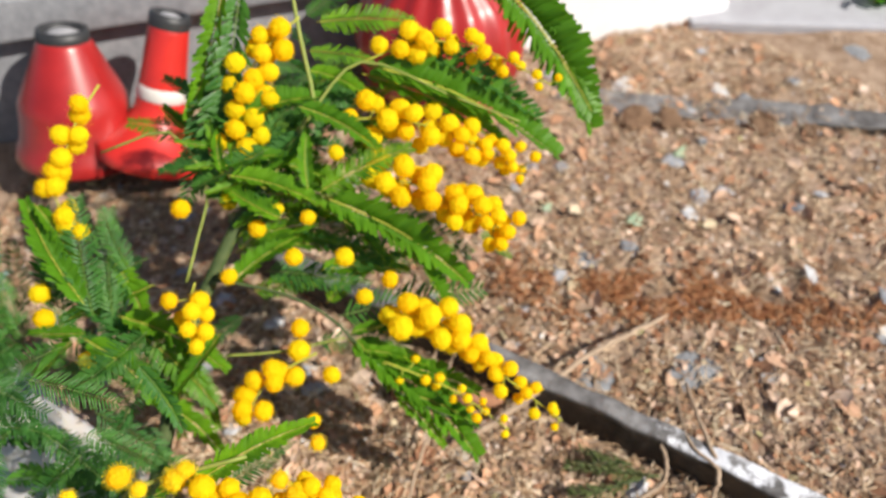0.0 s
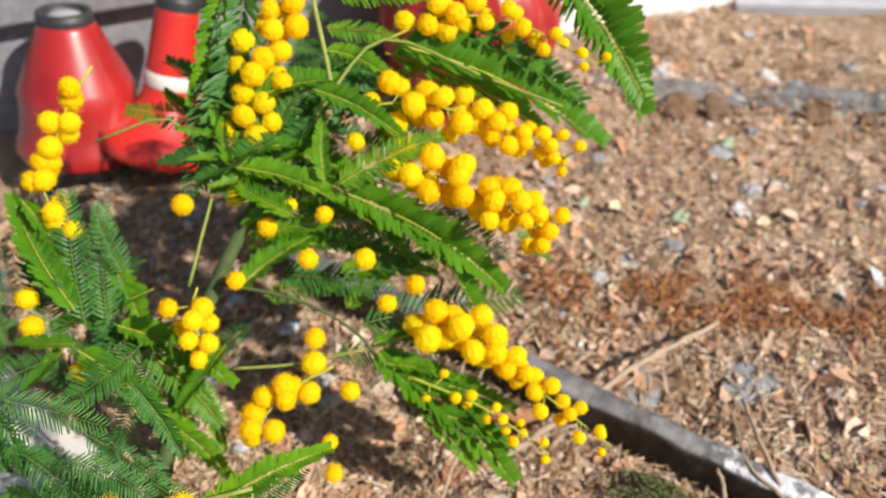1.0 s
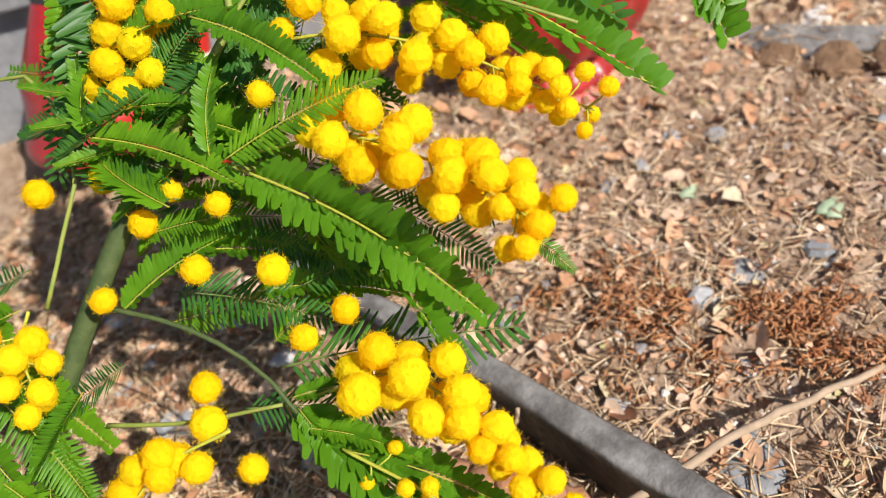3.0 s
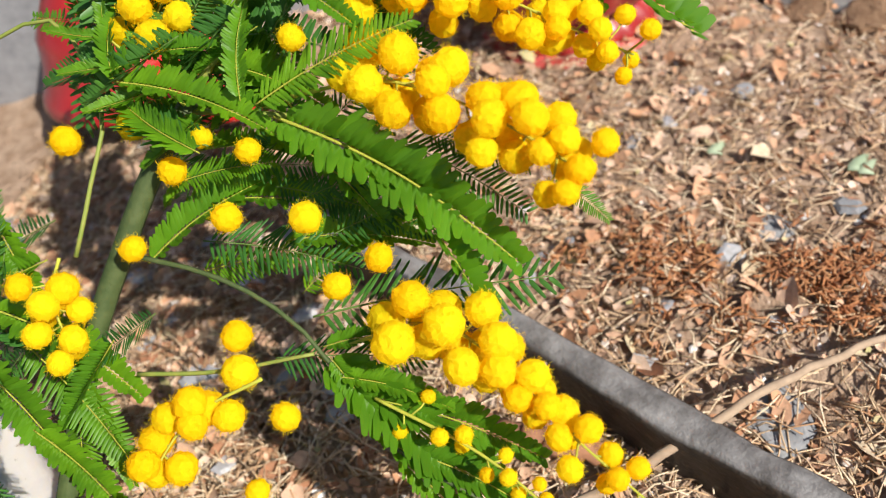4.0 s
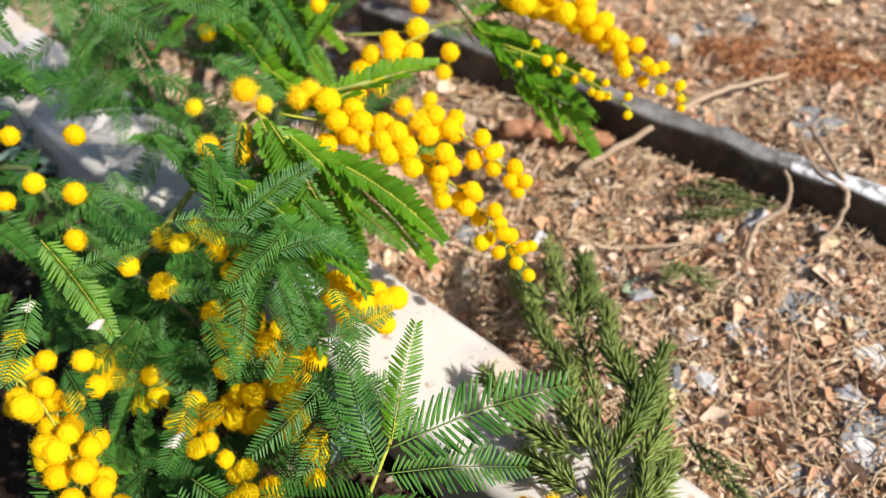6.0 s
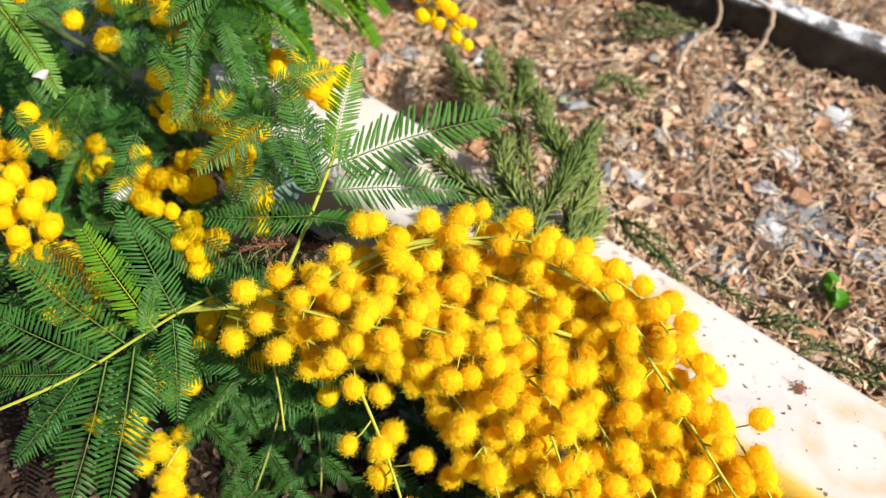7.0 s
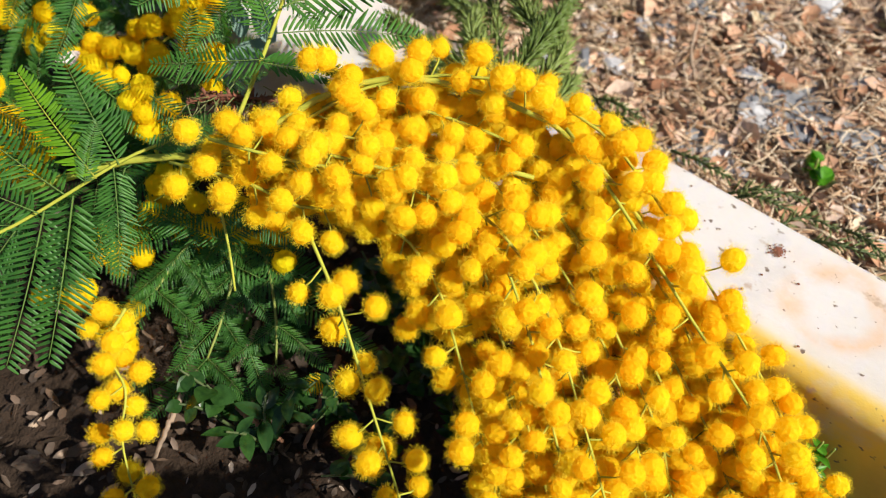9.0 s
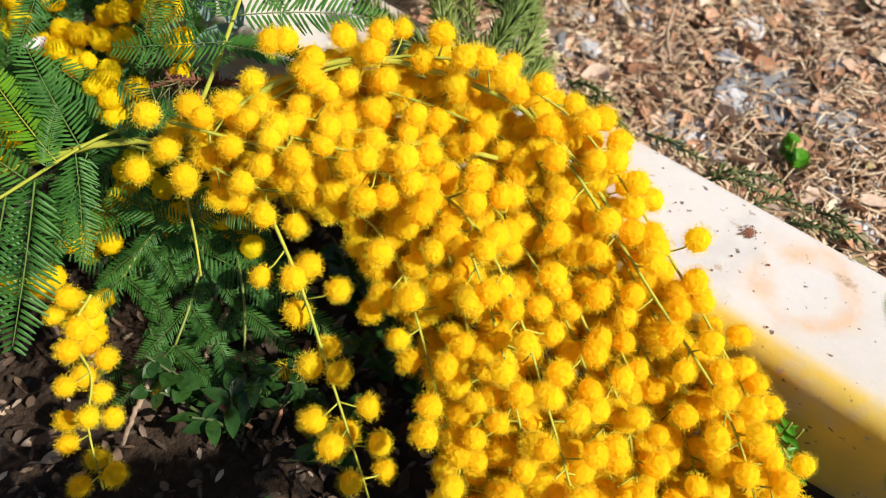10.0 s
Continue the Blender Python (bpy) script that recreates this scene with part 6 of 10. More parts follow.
pinna(bushy, (-0.2386, 0.2120, 0.1287), (-0.2696, 0.1912, 0.1123), (0.4209, -0.1469, 0.8951), "dark", None, 1.0)
pinna(bushy, (-0.2334, 0.1490, 0.1058), (-0.2692, 0.1430, 0.1028), (0.1583, -0.4267, 0.8904), "dark", None, 1.0)
pinna(bushy, (-0.1240, 0.1297, 0.0789), (-0.1388, 0.1122, 0.0643), (0.0918, -0.3541, 0.9307), "dark", None, 1.0)
pinna(bushy, (-0.2483, 0.2038, 0.1294), (-0.2597, 0.1836, 0.1121), (0.0320, -0.4579, 0.8884), "dark", None, 1.0)
pinna(bushy, (-0.2658, 0.1226, 0.0551), (-0.2751, 0.1010, 0.0365), (0.2736, -0.2724, 0.9225), "dark", None, 1.0)
pinna(bushy, (-0.2088, 0.1135, 0.0873), (-0.1722, 0.1003, 0.0732), (0.0158, -0.1295, 0.9915), "dark", None, 1.0)
pinna(bushy, (-0.2535, 0.0723, 0.0345), (-0.2857, 0.0662, 0.0312), (0.1586, -0.3677, 0.9163), "dark", None, 1.0)
pinna(bushy, (-0.2545, 0.1737, 0.1347), (-0.2320, 0.1619, 0.1227), (0.2149, -0.3370, 0.9167), "dark", None, 1.0)
pinna(bushy, (-0.1657, 0.1135, 0.0387), (-0.2090, 0.1063, 0.0351), (0.0433, -0.1900, 0.9808), "dark", None, 1.0)
pinna(bushy, (-0.1371, 0.1806, 0.1061), (-0.1516, 0.1632, 0.0916), (0.0218, -0.3990, 0.9167), "dark", None, 1.0)
pinna(bushy, (-0.2075, 0.0669, 0.0352), (-0.2320, 0.0488, 0.0208), (0.1825, -0.1337, 0.9741), "dark", None, 1.0)
pinna(bushy, (-0.2511, 0.1397, 0.1080), (-0.2578, 0.1156, 0.0870), (0.3595, -0.3291, 0.8732), "dark", None, 1.0)
pinna(bushy, (-0.1624, 0.1118, 0.0628), (-0.1189, 0.1097, 0.0581), (-0.0259, -0.2778, 0.9603), "dark", None, 1.0)
pinna(bushy, (-0.1649, 0.1677, 0.1444), (-0.1300, 0.1619, 0.1369), (0.0313, -0.4002, 0.9159), "dark", None, 1.0)
pinna(bushy, (-0.1905, 0.1306, 0.0473), (-0.1546, 0.1320, 0.0461), (0.1589, -0.2217, 0.9621), "dark", None, 1.0)
pinna(bushy, (-0.1356, 0.1366, 0.0994), (-0.1445, 0.1115, 0.0776), (0.2686, -0.3692, 0.8897), "dark", None, 1.0)
pinna(bushy, (-0.1466, 0.0868, 0.0541), (-0.1822, 0.0822, 0.0523), (0.0769, -0.3272, 0.9418), "dark", None, 1.0)
pinna(bushy, (-0.1622, 0.0967, 0.0284), (-0.1336, 0.0835, 0.0148), (0.3034, -0.1448, 0.9418), "dark", None, 1.0)
pinna(bushy, (-0.2097, 0.1860, 0.0991), (-0.2265, 0.1645, 0.0812), (0.1143, -0.3947, 0.9117), "dark", None, 1.0)
pinna(bushy, (-0.1982, 0.1756, 0.0978), (-0.1678, 0.1720, 0.0926), (-0.0393, -0.2345, 0.9713), "dark", None, 1.0)
pinna(bushy, (-0.1502, 0.1206, 0.0743), (-0.1261, 0.1151, 0.0678), (0.1837, -0.2478, 0.9512), "dark", None, 1.0)
pinna(bushy, (-0.2407, 0.0810, 0.0708), (-0.2624, 0.0634, 0.0565), (0.2220, -0.1546, 0.9627), "dark", None, 1.0)
pinna(bushy, (-0.1875, 0.1321, 0.0636), (-0.2116, 0.1103, 0.0458), (0.2327, -0.2187, 0.9476), "dark", None, 1.0)
pinna(bushy, (-0.1946, 0.1594, 0.1024), (-0.2168, 0.1487, 0.0943), (0.0480, -0.1334, 0.9899), "dark", None, 1.0)
pinna(bushy, (-0.2016, 0.1501, 0.1116), (-0.2380, 0.1459, 0.1102), (0.1474, -0.3889, 0.9094), "dark", None, 1.0)
pinna(bushy, (-0.1241, 0.1611, 0.0987), (-0.0964, 0.1475, 0.0847), (-0.0703, -0.4356, 0.8974), "dark", None, 1.0)
pinna(bushy, (-0.1882, 0.1703, 0.1017), (-0.2252, 0.1548, 0.0903), (0.1147, -0.3022, 0.9463), "dark", None, 1.0)
pinna(bushy, (-0.1821, 0.0965, 0.0432), (-0.2074, 0.0866, 0.0361), (0.0403, -0.3251, 0.9448), "dark", None, 1.0)
pinna(bushy, (-0.1270, 0.1569, 0.0688), (-0.1224, 0.1367, 0.0505), (0.1843, -0.4876, 0.8534), "dark", None, 1.0)
pinna(bushy, (-0.2447, 0.1081, 0.0851), (-0.2132, 0.0925, 0.0691), (0.0579, -0.1737, 0.9831), "dark", None, 1.0)
pinna(bushy, (-0.1945, 0.1878, 0.1082), (-0.1786, 0.1676, 0.0892), (0.2752, -0.2506, 0.9282), "dark", None, 1.0)
pinna(bushy, (-0.2148, 0.1185, 0.0791), (-0.2402, 0.0971, 0.0617), (0.1226, -0.2653, 0.9563), "dark", None, 1.0)
pinna(bushy, (-0.1374, 0.1233, 0.0443), (-0.1684, 0.1103, 0.0348), (0.1189, -0.4355, 0.8923), "dark", None, 1.0)
pinna(bushy, (-0.1679, 0.1361, 0.0928), (-0.1448, 0.1197, 0.0767), (0.2563, -0.2805, 0.9250), "dark", None, 1.0)
pinna(bushy, (-0.2383, 0.0734, 0.0465), (-0.2125, 0.0703, 0.0421), (0.1497, -0.1796, 0.9723), "dark", None, 1.0)
pinna(bushy, (-0.1214, 0.0875, 0.0528), (-0.1028, 0.1145, 0.0755), (0.1036, -0.2272, 0.9683), "dark", None, 1.0)
pinna(bushy, (-0.1380, 0.0741, 0.0358), (-0.1290, 0.0979, 0.0564), (0.2177, -0.1709, 0.9609), "dark", None, 1.0)
pinna(bushy, (-0.1224, 0.0311, 0.0024), (-0.1611, 0.0288, 0.0029), (0.2511, -0.2700, 0.9295), "dark", None, 1.0)
pinna(bushy, (-0.1243, 0.0681, 0.0108), (-0.1418, 0.0853, 0.0273), (0.2453, -0.2315, 0.9414), "dark", None, 1.0)
pinna(bushy, (-0.1442, 0.0680, 0.0422), (-0.1836, 0.0625, 0.0399), (0.0557, -0.2896, 0.9555), "dark", None, 1.0)
pinna(bushy, (-0.1505, 0.0383, -0.0093), (-0.1151, 0.0506, -0.0007), (-0.0534, -0.2929, 0.9546), "dark", None, 1.0)
pinna(bushy, (-0.1424, 0.0430, 0.0180), (-0.1582, 0.0189, -0.0024), (0.1669, -0.1198, 0.9787), "dark", None, 1.0)
pinna(bushy, (-0.1022, 0.0521, -0.0003), (-0.1417, 0.0607, 0.0100), (0.2213, -0.0497, 0.9739), "dark", None, 1.0)
pinna(bushy, (-0.1355, 0.0597, 0.0336), (-0.1677, 0.0629, 0.0386), (0.2951, -0.2648, 0.9180), "dark", None, 1.0)
pinna(bushy, (-0.1082, 0.0708, 0.0306), (-0.1323, 0.0813, 0.0415), (0.1348, -0.0907, 0.9867), "dark", None, 1.0)
pinna(bushy, (-0.1869, 0.0599, 0.0076), (-0.1761, 0.0823, 0.0269), (-0.0017, -0.1763, 0.9843), "dark", None, 1.0)
pinna(bushy, (-0.1676, 0.0347, 0.0109), (-0.1652, 0.0561, 0.0298), (0.2858, -0.0780, 0.9551), "dark", None, 1.0)
pinna(bushy, (-0.1250, 0.0629, 0.0009), (-0.1533, 0.0429, -0.0150), (-0.0494, -0.1036, 0.9934), "dark", None, 1.0)
pinna(bushy, (-0.1479, 0.0677, 0.0156), (-0.1758, 0.0802, 0.0287), (0.2483, -0.0559, 0.9671), "dark", None, 1.0)
pinna(bushy, (-0.1800, 0.0203, -0.0037), (-0.2034, 0.0067, -0.0143), (0.1519, -0.0454, 0.9873), "dark", None, 1.0)
pinna(bushy, (-0.1510, 0.0286, 0.0062), (-0.1469, 0.0518, 0.0266), (0.1410, -0.1969, 0.9702), "dark", None, 1.0)
pinna(bushy, (-0.1644, 0.0690, 0.0207), (-0.2018, 0.0514, 0.0075), (0.2460, -0.1228, 0.9615), "dark", None, 1.0)
pinna(bushy, (-0.1600, 0.0772, 0.0263), (-0.1629, 0.1021, 0.0487), (0.2626, -0.3647, 0.8933), "dark", None, 1.0)
pinna(bushy, (-0.1416, 0.0853, 0.0407), (-0.1095, 0.0678, 0.0230), (0.0125, -0.1602, 0.9870), "dark", None, 1.0)
pinna(bushy, (-0.1397, 0.0855, 0.0411), (-0.1788, 0.0786, 0.0375), (0.2211, -0.0436, 0.9743), "dark", None, 1.0)
pinna(bushy, (-0.1278, 0.0368, 0.0154), (-0.1668, 0.0325, 0.0142), (0.2135, -0.2149, 0.9530), "dark", None, 1.0)
pinna(bushy, (-0.1548, 0.0456, 0.0133), (-0.1876, 0.0343, 0.0054), (0.0722, -0.2317, 0.9701), "dark", None, 1.0)
pinna(bushy, (-0.1840, 0.0961, 0.0393), (-0.2177, 0.0772, 0.0247), (0.1800, -0.2169, 0.9595), "dark", None, 1.0)
pinna(bushy, (-0.1669, 0.0322, 0.0044), (-0.1869, 0.0186, -0.0063), (0.1926, -0.2168, 0.9570), "dark", None, 1.0)
pinna(bushy, (-0.1394, 0.0975, 0.0349), (-0.1563, 0.0720, 0.0134), (-0.0315, -0.1581, 0.9869), "dark", None, 1.0)
pinna(bushy, (-0.1754, 0.0298, -0.0227), (-0.1549, 0.0460, -0.0097), (0.0418, -0.0586, 0.9974), "dark", None, 1.0)
pinna(bushy, (-0.1980, 0.0829, 0.0221), (-0.2268, 0.0962, 0.0359), (0.2133, -0.3570, 0.9094), "dark", None, 1.0)
pinna(bushy, (-0.1699, 0.0782, 0.0292), (-0.1995, 0.1005, 0.0510), (0.2740, -0.1493, 0.9501), "dark", None, 1.0)
pinna(bushy, (-0.1193, 0.0371, -0.0003), (-0.0995, 0.0569, 0.0160), (0.0436, -0.2049, 0.9778), "dark", None, 1.0)
pinna(bushy, (-0.1880, 0.0562, 0.0048), (-0.1621, 0.0640, 0.0101), (0.0292, -0.2774, 0.9603), "dark", None, 1.0)
pinna(bushy, (-0.1010, 0.0875, 0.0360), (-0.1438, 0.0810, 0.0330), (0.1258, -0.3195, 0.9392), "dark", None, 1.0)
pinna(bushy, (-0.1692, 0.0273, 0.0097), (-0.1995, 0.0442, 0.0268), (0.0820, -0.0276, 0.9962), "dark", None, 1.0)
pinna(bushy, (-0.1522, 0.0817, 0.0547), (-0.1541, 0.1037, 0.0745), (0.3096, -0.3042, 0.9009), "dark", None, 1.0)
pinna(bushy, (-0.1421, 0.0516, 0.0213), (-0.1475, 0.0717, 0.0395), (0.2192, -0.2073, 0.9534), "dark", None, 1.0)
pinna(bushy, (-0.1035, 0.0495, 0.0164), (-0.0783, 0.0615, 0.0254), (0.0941, -0.2637, 0.9600), "dark", None, 1.0)
pinna(bushy, (-0.1782, 0.0837, 0.0432), (-0.1844, 0.0521, 0.0156), (0.3359, -0.0210, 0.9417), "dark", None, 1.0)
pinna(bushy, (-0.1191, 0.0273, -0.0062), (-0.1470, 0.0427, 0.0093), (0.2321, -0.1229, 0.9649), "dark", None, 1.0)
pinna(bushy, (-0.1876, 0.0412, 0.0082), (-0.1504, 0.0398, 0.0044), (0.2583, -0.3266, 0.9092), "dark", None, 1.0)
pinna(bushy, (-0.1757, 0.0592, 0.0323), (-0.1389, 0.0470, 0.0190), (0.0443, -0.0126, 0.9989), "dark", None, 1.0)
pinna(bushy, (-0.1121, 0.0907, 0.0454), (-0.0973, 0.0612, 0.0182), (0.1449, -0.2655, 0.9532), "dark", None, 1.0)
pinna(bushy, (-0.1899, 0.0714, 0.0328), (-0.2107, 0.0948, 0.0549), (0.2264, -0.2760, 0.9341), "dark", None, 1.0)
pinna(bushy, (-0.1803, 0.0807, 0.0300), (-0.2069, 0.0637, 0.0167), (0.1701, -0.1938, 0.9662), "dark", None, 1.0)
pinna(bushy, (-0.1823, 0.0448, -0.0102), (-0.1719, 0.0132, -0.0390), (0.2632, -0.2276, 0.9375), "dark", None, 1.0)
pinna(bushy, (-0.1695, 0.0543, 0.0336), (-0.1824, 0.0336, 0.0160), (0.0380, -0.0951, 0.9947), "dark", None, 1.0)
pinna(bushy, (-0.1432, 0.0567, 0.0131), (-0.1180, 0.0742, 0.0270), (0.0387, -0.2883, 0.9568), "dark", None, 1.0)
pinna(bushy, (-0.1266, 0.0607, 0.0355), (-0.1363, 0.0799, 0.0533), (0.0326, -0.2553, 0.9663), "dark", None, 1.0)
pinna(bushy, (-0.1429, 0.0268, -0.0003), (-0.1096, 0.0089, -0.0184), (0.1239, -0.1761, 0.9765), "dark", None, 1.0)
pinna(bushy, (-0.1193, 0.0455, 0.0151), (-0.1310, 0.0175, -0.0091), (-0.0800, -0.2326, 0.9693), "dark", None, 1.0)
pinna(bushy, (-0.1108, 0.0413, -0.0108), (-0.1205, 0.0175, -0.0313), (0.2185, -0.1359, 0.9663), "dark", None, 1.0)
pinna(bushy, (-0.1714, 0.0747, 0.0386), (-0.1402, 0.0547, 0.0188), (0.1593, -0.1432, 0.9768), "dark", None, 1.0)
pinna(bushy, (-0.2570, 0.1428, 0.0280), (-0.2971, 0.1282, 0.0221), (0.3515, -0.2348, 0.9063), "dark", 0, 1.0)
pinna(bushy, (-0.1484, 0.1681, 0.0507), (-0.1219, 0.1472, 0.0271), (0.2040, -0.0017, 0.9790), "dark", 0, 1.0)
pinna(bushy, (-0.2173, 0.1292, 0.0240), (-0.2369, 0.1077, 0.0081), (0.2863, -0.0327, 0.9576), "dark", 2, 1.0)
pinna(bushy, (-0.2308, 0.1812, 0.0675), (-0.1884, 0.1893, 0.0671), (0.2986, -0.3431, 0.8906), "dark", 1, 1.0)
pinna(bushy, (-0.1659, 0.1650, 0.0539), (-0.1585, 0.1390, 0.0291), (0.1081, -0.1115, 0.9879), "dark", 2, 1.0)
pinna(bushy, (-0.1465, 0.1250, 0.0209), (-0.1444, 0.1519, 0.0448), (0.1835, -0.0100, 0.9830), "dark", 2, 1.0)
pinna(bushy, (-0.1594, 0.1633, 0.0347), (-0.1166, 0.1615, 0.0253), (0.0478, -0.2269, 0.9728), "dark", 1, 1.0)
pinna(bushy, (-0.1530, 0.1700, 0.0378), (-0.1676, 0.1936, 0.0617), (0.2365, -0.1817, 0.9545), "dark", 2, 1.0)
pinna(bushy, (-0.2231, 0.1085, 0.0210), (-0.2417, 0.1300, 0.0437), (0.0700, -0.2133, 0.9745), "dark", 1, 1.0)
pinna(bushy, (-0.2423, 0.1173, 0.0128), (-0.2193, 0.1383, 0.0276), (0.0655, -0.0877, 0.9940), "dark", 0, 1.0)
pinna(bushy, (-0.1751, 0.1194, 0.0140), (-0.1444, 0.1045, -0.0050), (0.1363, -0.0331, 0.9901), "dark", 0, 1.0)
pinna(bushy, (-0.1907, 0.1757, 0.0750), (-0.2063, 0.1937, 0.0941), (0.2690, -0.3216, 0.9079), "dark", 1, 1.0)
pinna(bushy, (-0.1521, 0.1321, 0.0084), (-0.1264, 0.1527, 0.0223), (0.2333, -0.2107, 0.9493), "dark", 0, 1.0)
pinna(bushy, (-0.1622, 0.1735, 0.0588), (-0.1619, 0.1505, 0.0380), (0.1073, -0.2168, 0.9703), "dark", 1, 1.0)
pinna(bushy, (-0.2076, 0.1231, 0.0167), (-0.2231, 0.1515, 0.0450), (0.2176, -0.1255, 0.9679), "dark", 1, 1.0)
pinna(bushy, (-0.1513, 0.1308, 0.0154), (-0.1629, 0.1015, -0.0088), (0.1157, -0.2299, 0.9663), "dark", 0, 1.0)
pinna(bushy, (-0.2498, 0.1611, 0.0683), (-0.2855, 0.1663, 0.0794), (0.1366, -0.2451, 0.9598), "dark", 2, 1.0)
pinna(bushy, (-0.2238, 0.1096, 0.0219), (-0.2300, 0.0878, 0.0033), (0.2858, 0.0402, 0.9574), "dark", 1, 1.0)
pinna(bushy, (-0.2471, 0.1187, 0.0139), (-0.2204, 0.1400, 0.0283), (0.0874, -0.0881, 0.9923), "dark", 0, 1.0)
pinna(bushy, (-0.2208, 0.1508, 0.0500), (-0.2527, 0.1481, 0.0533), (0.3115, -0.0719, 0.9475), "dark", 2, 1.0)
pinna(bushy, (-0.1572, 0.1646, 0.0305), (-0.1888, 0.1876, 0.0570), (0.0129, -0.1731, 0.9848), "dark", 0, 1.0)
pinna(bushy, (-0.2158, 0.1381, 0.0169), (-0.2537, 0.1170, 0.0047), (0.2866, -0.2304, 0.9299), "dark", 1, 1.0)
pinna(bushy, (-0.2079, 0.1215, 0.0114), (-0.2165, 0.0971, -0.0090), (0.2549, -0.1912, 0.9479), "dark", 2, 1.0)
pinna(bushy, (-0.2058, 0.1672, 0.0631), (-0.1717, 0.1691, 0.0587), (0.0104, -0.2825, 0.9592), "dark", 1, 1.0)
pinna(bushy, (-0.1606, 0.1725, 0.0495), (-0.2032, 0.1770, 0.0611), (0.2543, -0.2354, 0.9381), "dark", 1, 1.0)
pinna(bushy, (-0.1782, 0.1677, 0.0656), (-0.1345, 0.1766, 0.0657), (0.1178, -0.1150, 0.9864), "dark", 2, 1.0)
pinna(bushy, (-0.2405, 0.1355, 0.0475), (-0.2562, 0.1501, 0.0636), (0.3012, -0.0819, 0.9500), "dark", 1, 1.0)
pinna(bushy, (-0.2555, 0.1257, 0.0117), (-0.2317, 0.1554, 0.0342), (0.0617, -0.0243, 0.9978), "dark", 1, 1.0)
pinna(bushy, (-0.2265, 0.2332, 0.0905), (-0.2160, 0.2112, 0.0687), (0.1366, -0.1721, 0.9756), "dark", 2, 1.0)
pinna(bushy, (-0.2477, 0.2388, 0.1013), (-0.2202, 0.2462, 0.1030), (0.3077, -0.1480, 0.9399), "dark", 2, 1.0)
pinna(bushy, (-0.2427, 0.2157, 0.0884), (-0.2459, 0.2486, 0.1186), (0.3204, -0.1187, 0.9398), "dark", 2, 1.0)
pinna(bushy, (-0.2259, 0.2271, 0.0779), (-0.2474, 0.2399, 0.0933), (0.2138, -0.0614, 0.9749), "dark", 1, 1.0)
pinna(bushy, (-0.2316, 0.1927, 0.0663), (-0.2549, 0.2029, 0.0798), (0.2472, -0.1450, 0.9581), "dark", 2, 1.0)
pinna(bushy, (-0.2345, 0.2434, 0.0915), (-0.2303, 0.2774, 0.1214), (0.3819, -0.2304, 0.8950), "dark", 0, 1.0)
pinna(bushy, (-0.2240, 0.2233, 0.0972), (-0.2410, 0.2057, 0.0844), (0.2911, -0.2783, 0.9153), "dark", 1, 1.0)
pinna(bushy, (-0.2659, 0.1984, 0.0678), (-0.2991, 0.2155, 0.0893), (0.3066, -0.1389, 0.9417), "dark", 1, 1.0)
pinna(bushy, (-0.2772, 0.2343, 0.0890), (-0.2842, 0.2585, 0.1122), (0.0946, -0.2284, 0.9690), "dark", 2, 1.0)
pinna(bushy, (-0.2604, 0.2274, 0.0774), (-0.2180, 0.2468, 0.0873), (0.0540, -0.2115, 0.9759), "dark", 0, 1.0)
pinna(bushy, (-0.2090, 0.2309, 0.0893), (-0.2411, 0.2127, 0.0788), (0.1946, -0.1687, 0.9663), "dark", 2, 1.0)
pinna(bushy, (-0.2178, 0.2499, 0.0870), (-0.2244, 0.2757, 0.1115), (0.0617, -0.3384, 0.9390), "dark", 2, 1.0)
pinna(bushy, (-0.2081, 0.2292, 0.0884), (-0.2212, 0.2520, 0.1113), (0.2135, -0.2164, 0.9527), "dark", 2, 1.0)
pinna(bushy, (-0.2568, 0.2163, 0.0900), (-0.2675, 0.2452, 0.1180), (0.2525, -0.3383, 0.9065), "dark", 2, 1.0)
pinna(bushy, (-0.2594, 0.2334, 0.0887), (-0.2314, 0.2619, 0.1093), (0.2649, -0.1905, 0.9453), "dark", 0, 1.0)
pinna(bushy, (-0.2252, 0.2308, 0.0788), (-0.2510, 0.2103, 0.0650), (0.3265, -0.1804, 0.9278), "dark", 1, 1.0)
pinna(bushy, (-0.2259, 0.2090, 0.0577), (-0.2245, 0.2330, 0.0791), (0.2236, -0.3154, 0.9222), "dark", 2, 1.0)
pinna(bushy, (-0.2277, 0.2474, 0.0882), (-0.2283, 0.2203, 0.0639), (0.3037, -0.0854, 0.9489), "dark", 2, 1.0)
pinna(bushy, (-0.2641, 0.2359, 0.1061), (-0.2234, 0.2345, 0.0975), (0.3966, -0.2786, 0.8747), "dark", 0, 1.0)
pinna(bushy, (-0.1971, 0.2322, 0.0855), (-0.1739, 0.2554, 0.1022), (0.1080, -0.3985, 0.9108), "dark", 2, 1.0)
pinna(bushy, (-0.2478, 0.2401, 0.1026), (-0.2147, 0.2379, 0.0945), (0.1763, -0.2092, 0.9619), "dark", 0, 1.0)
pinna(bushy, (-0.2433, 0.2456, 0.0872), (-0.2695, 0.2749, 0.1183), (0.1962, -0.1409, 0.9704), "dark", 0, 1.0)
pinna(bushy, (-0.2459, 0.2275, 0.0955), (-0.2195, 0.2401, 0.1021), (0.0680, -0.1257, 0.9897), "dark", 1, 1.0)
pinna(bushy, (-0.2100, 0.1966, 0.0550), (-0.1748, 0.1925, 0.0450), (-0.0005, -0.3683, 0.9297), "dark", 0, 1.0)
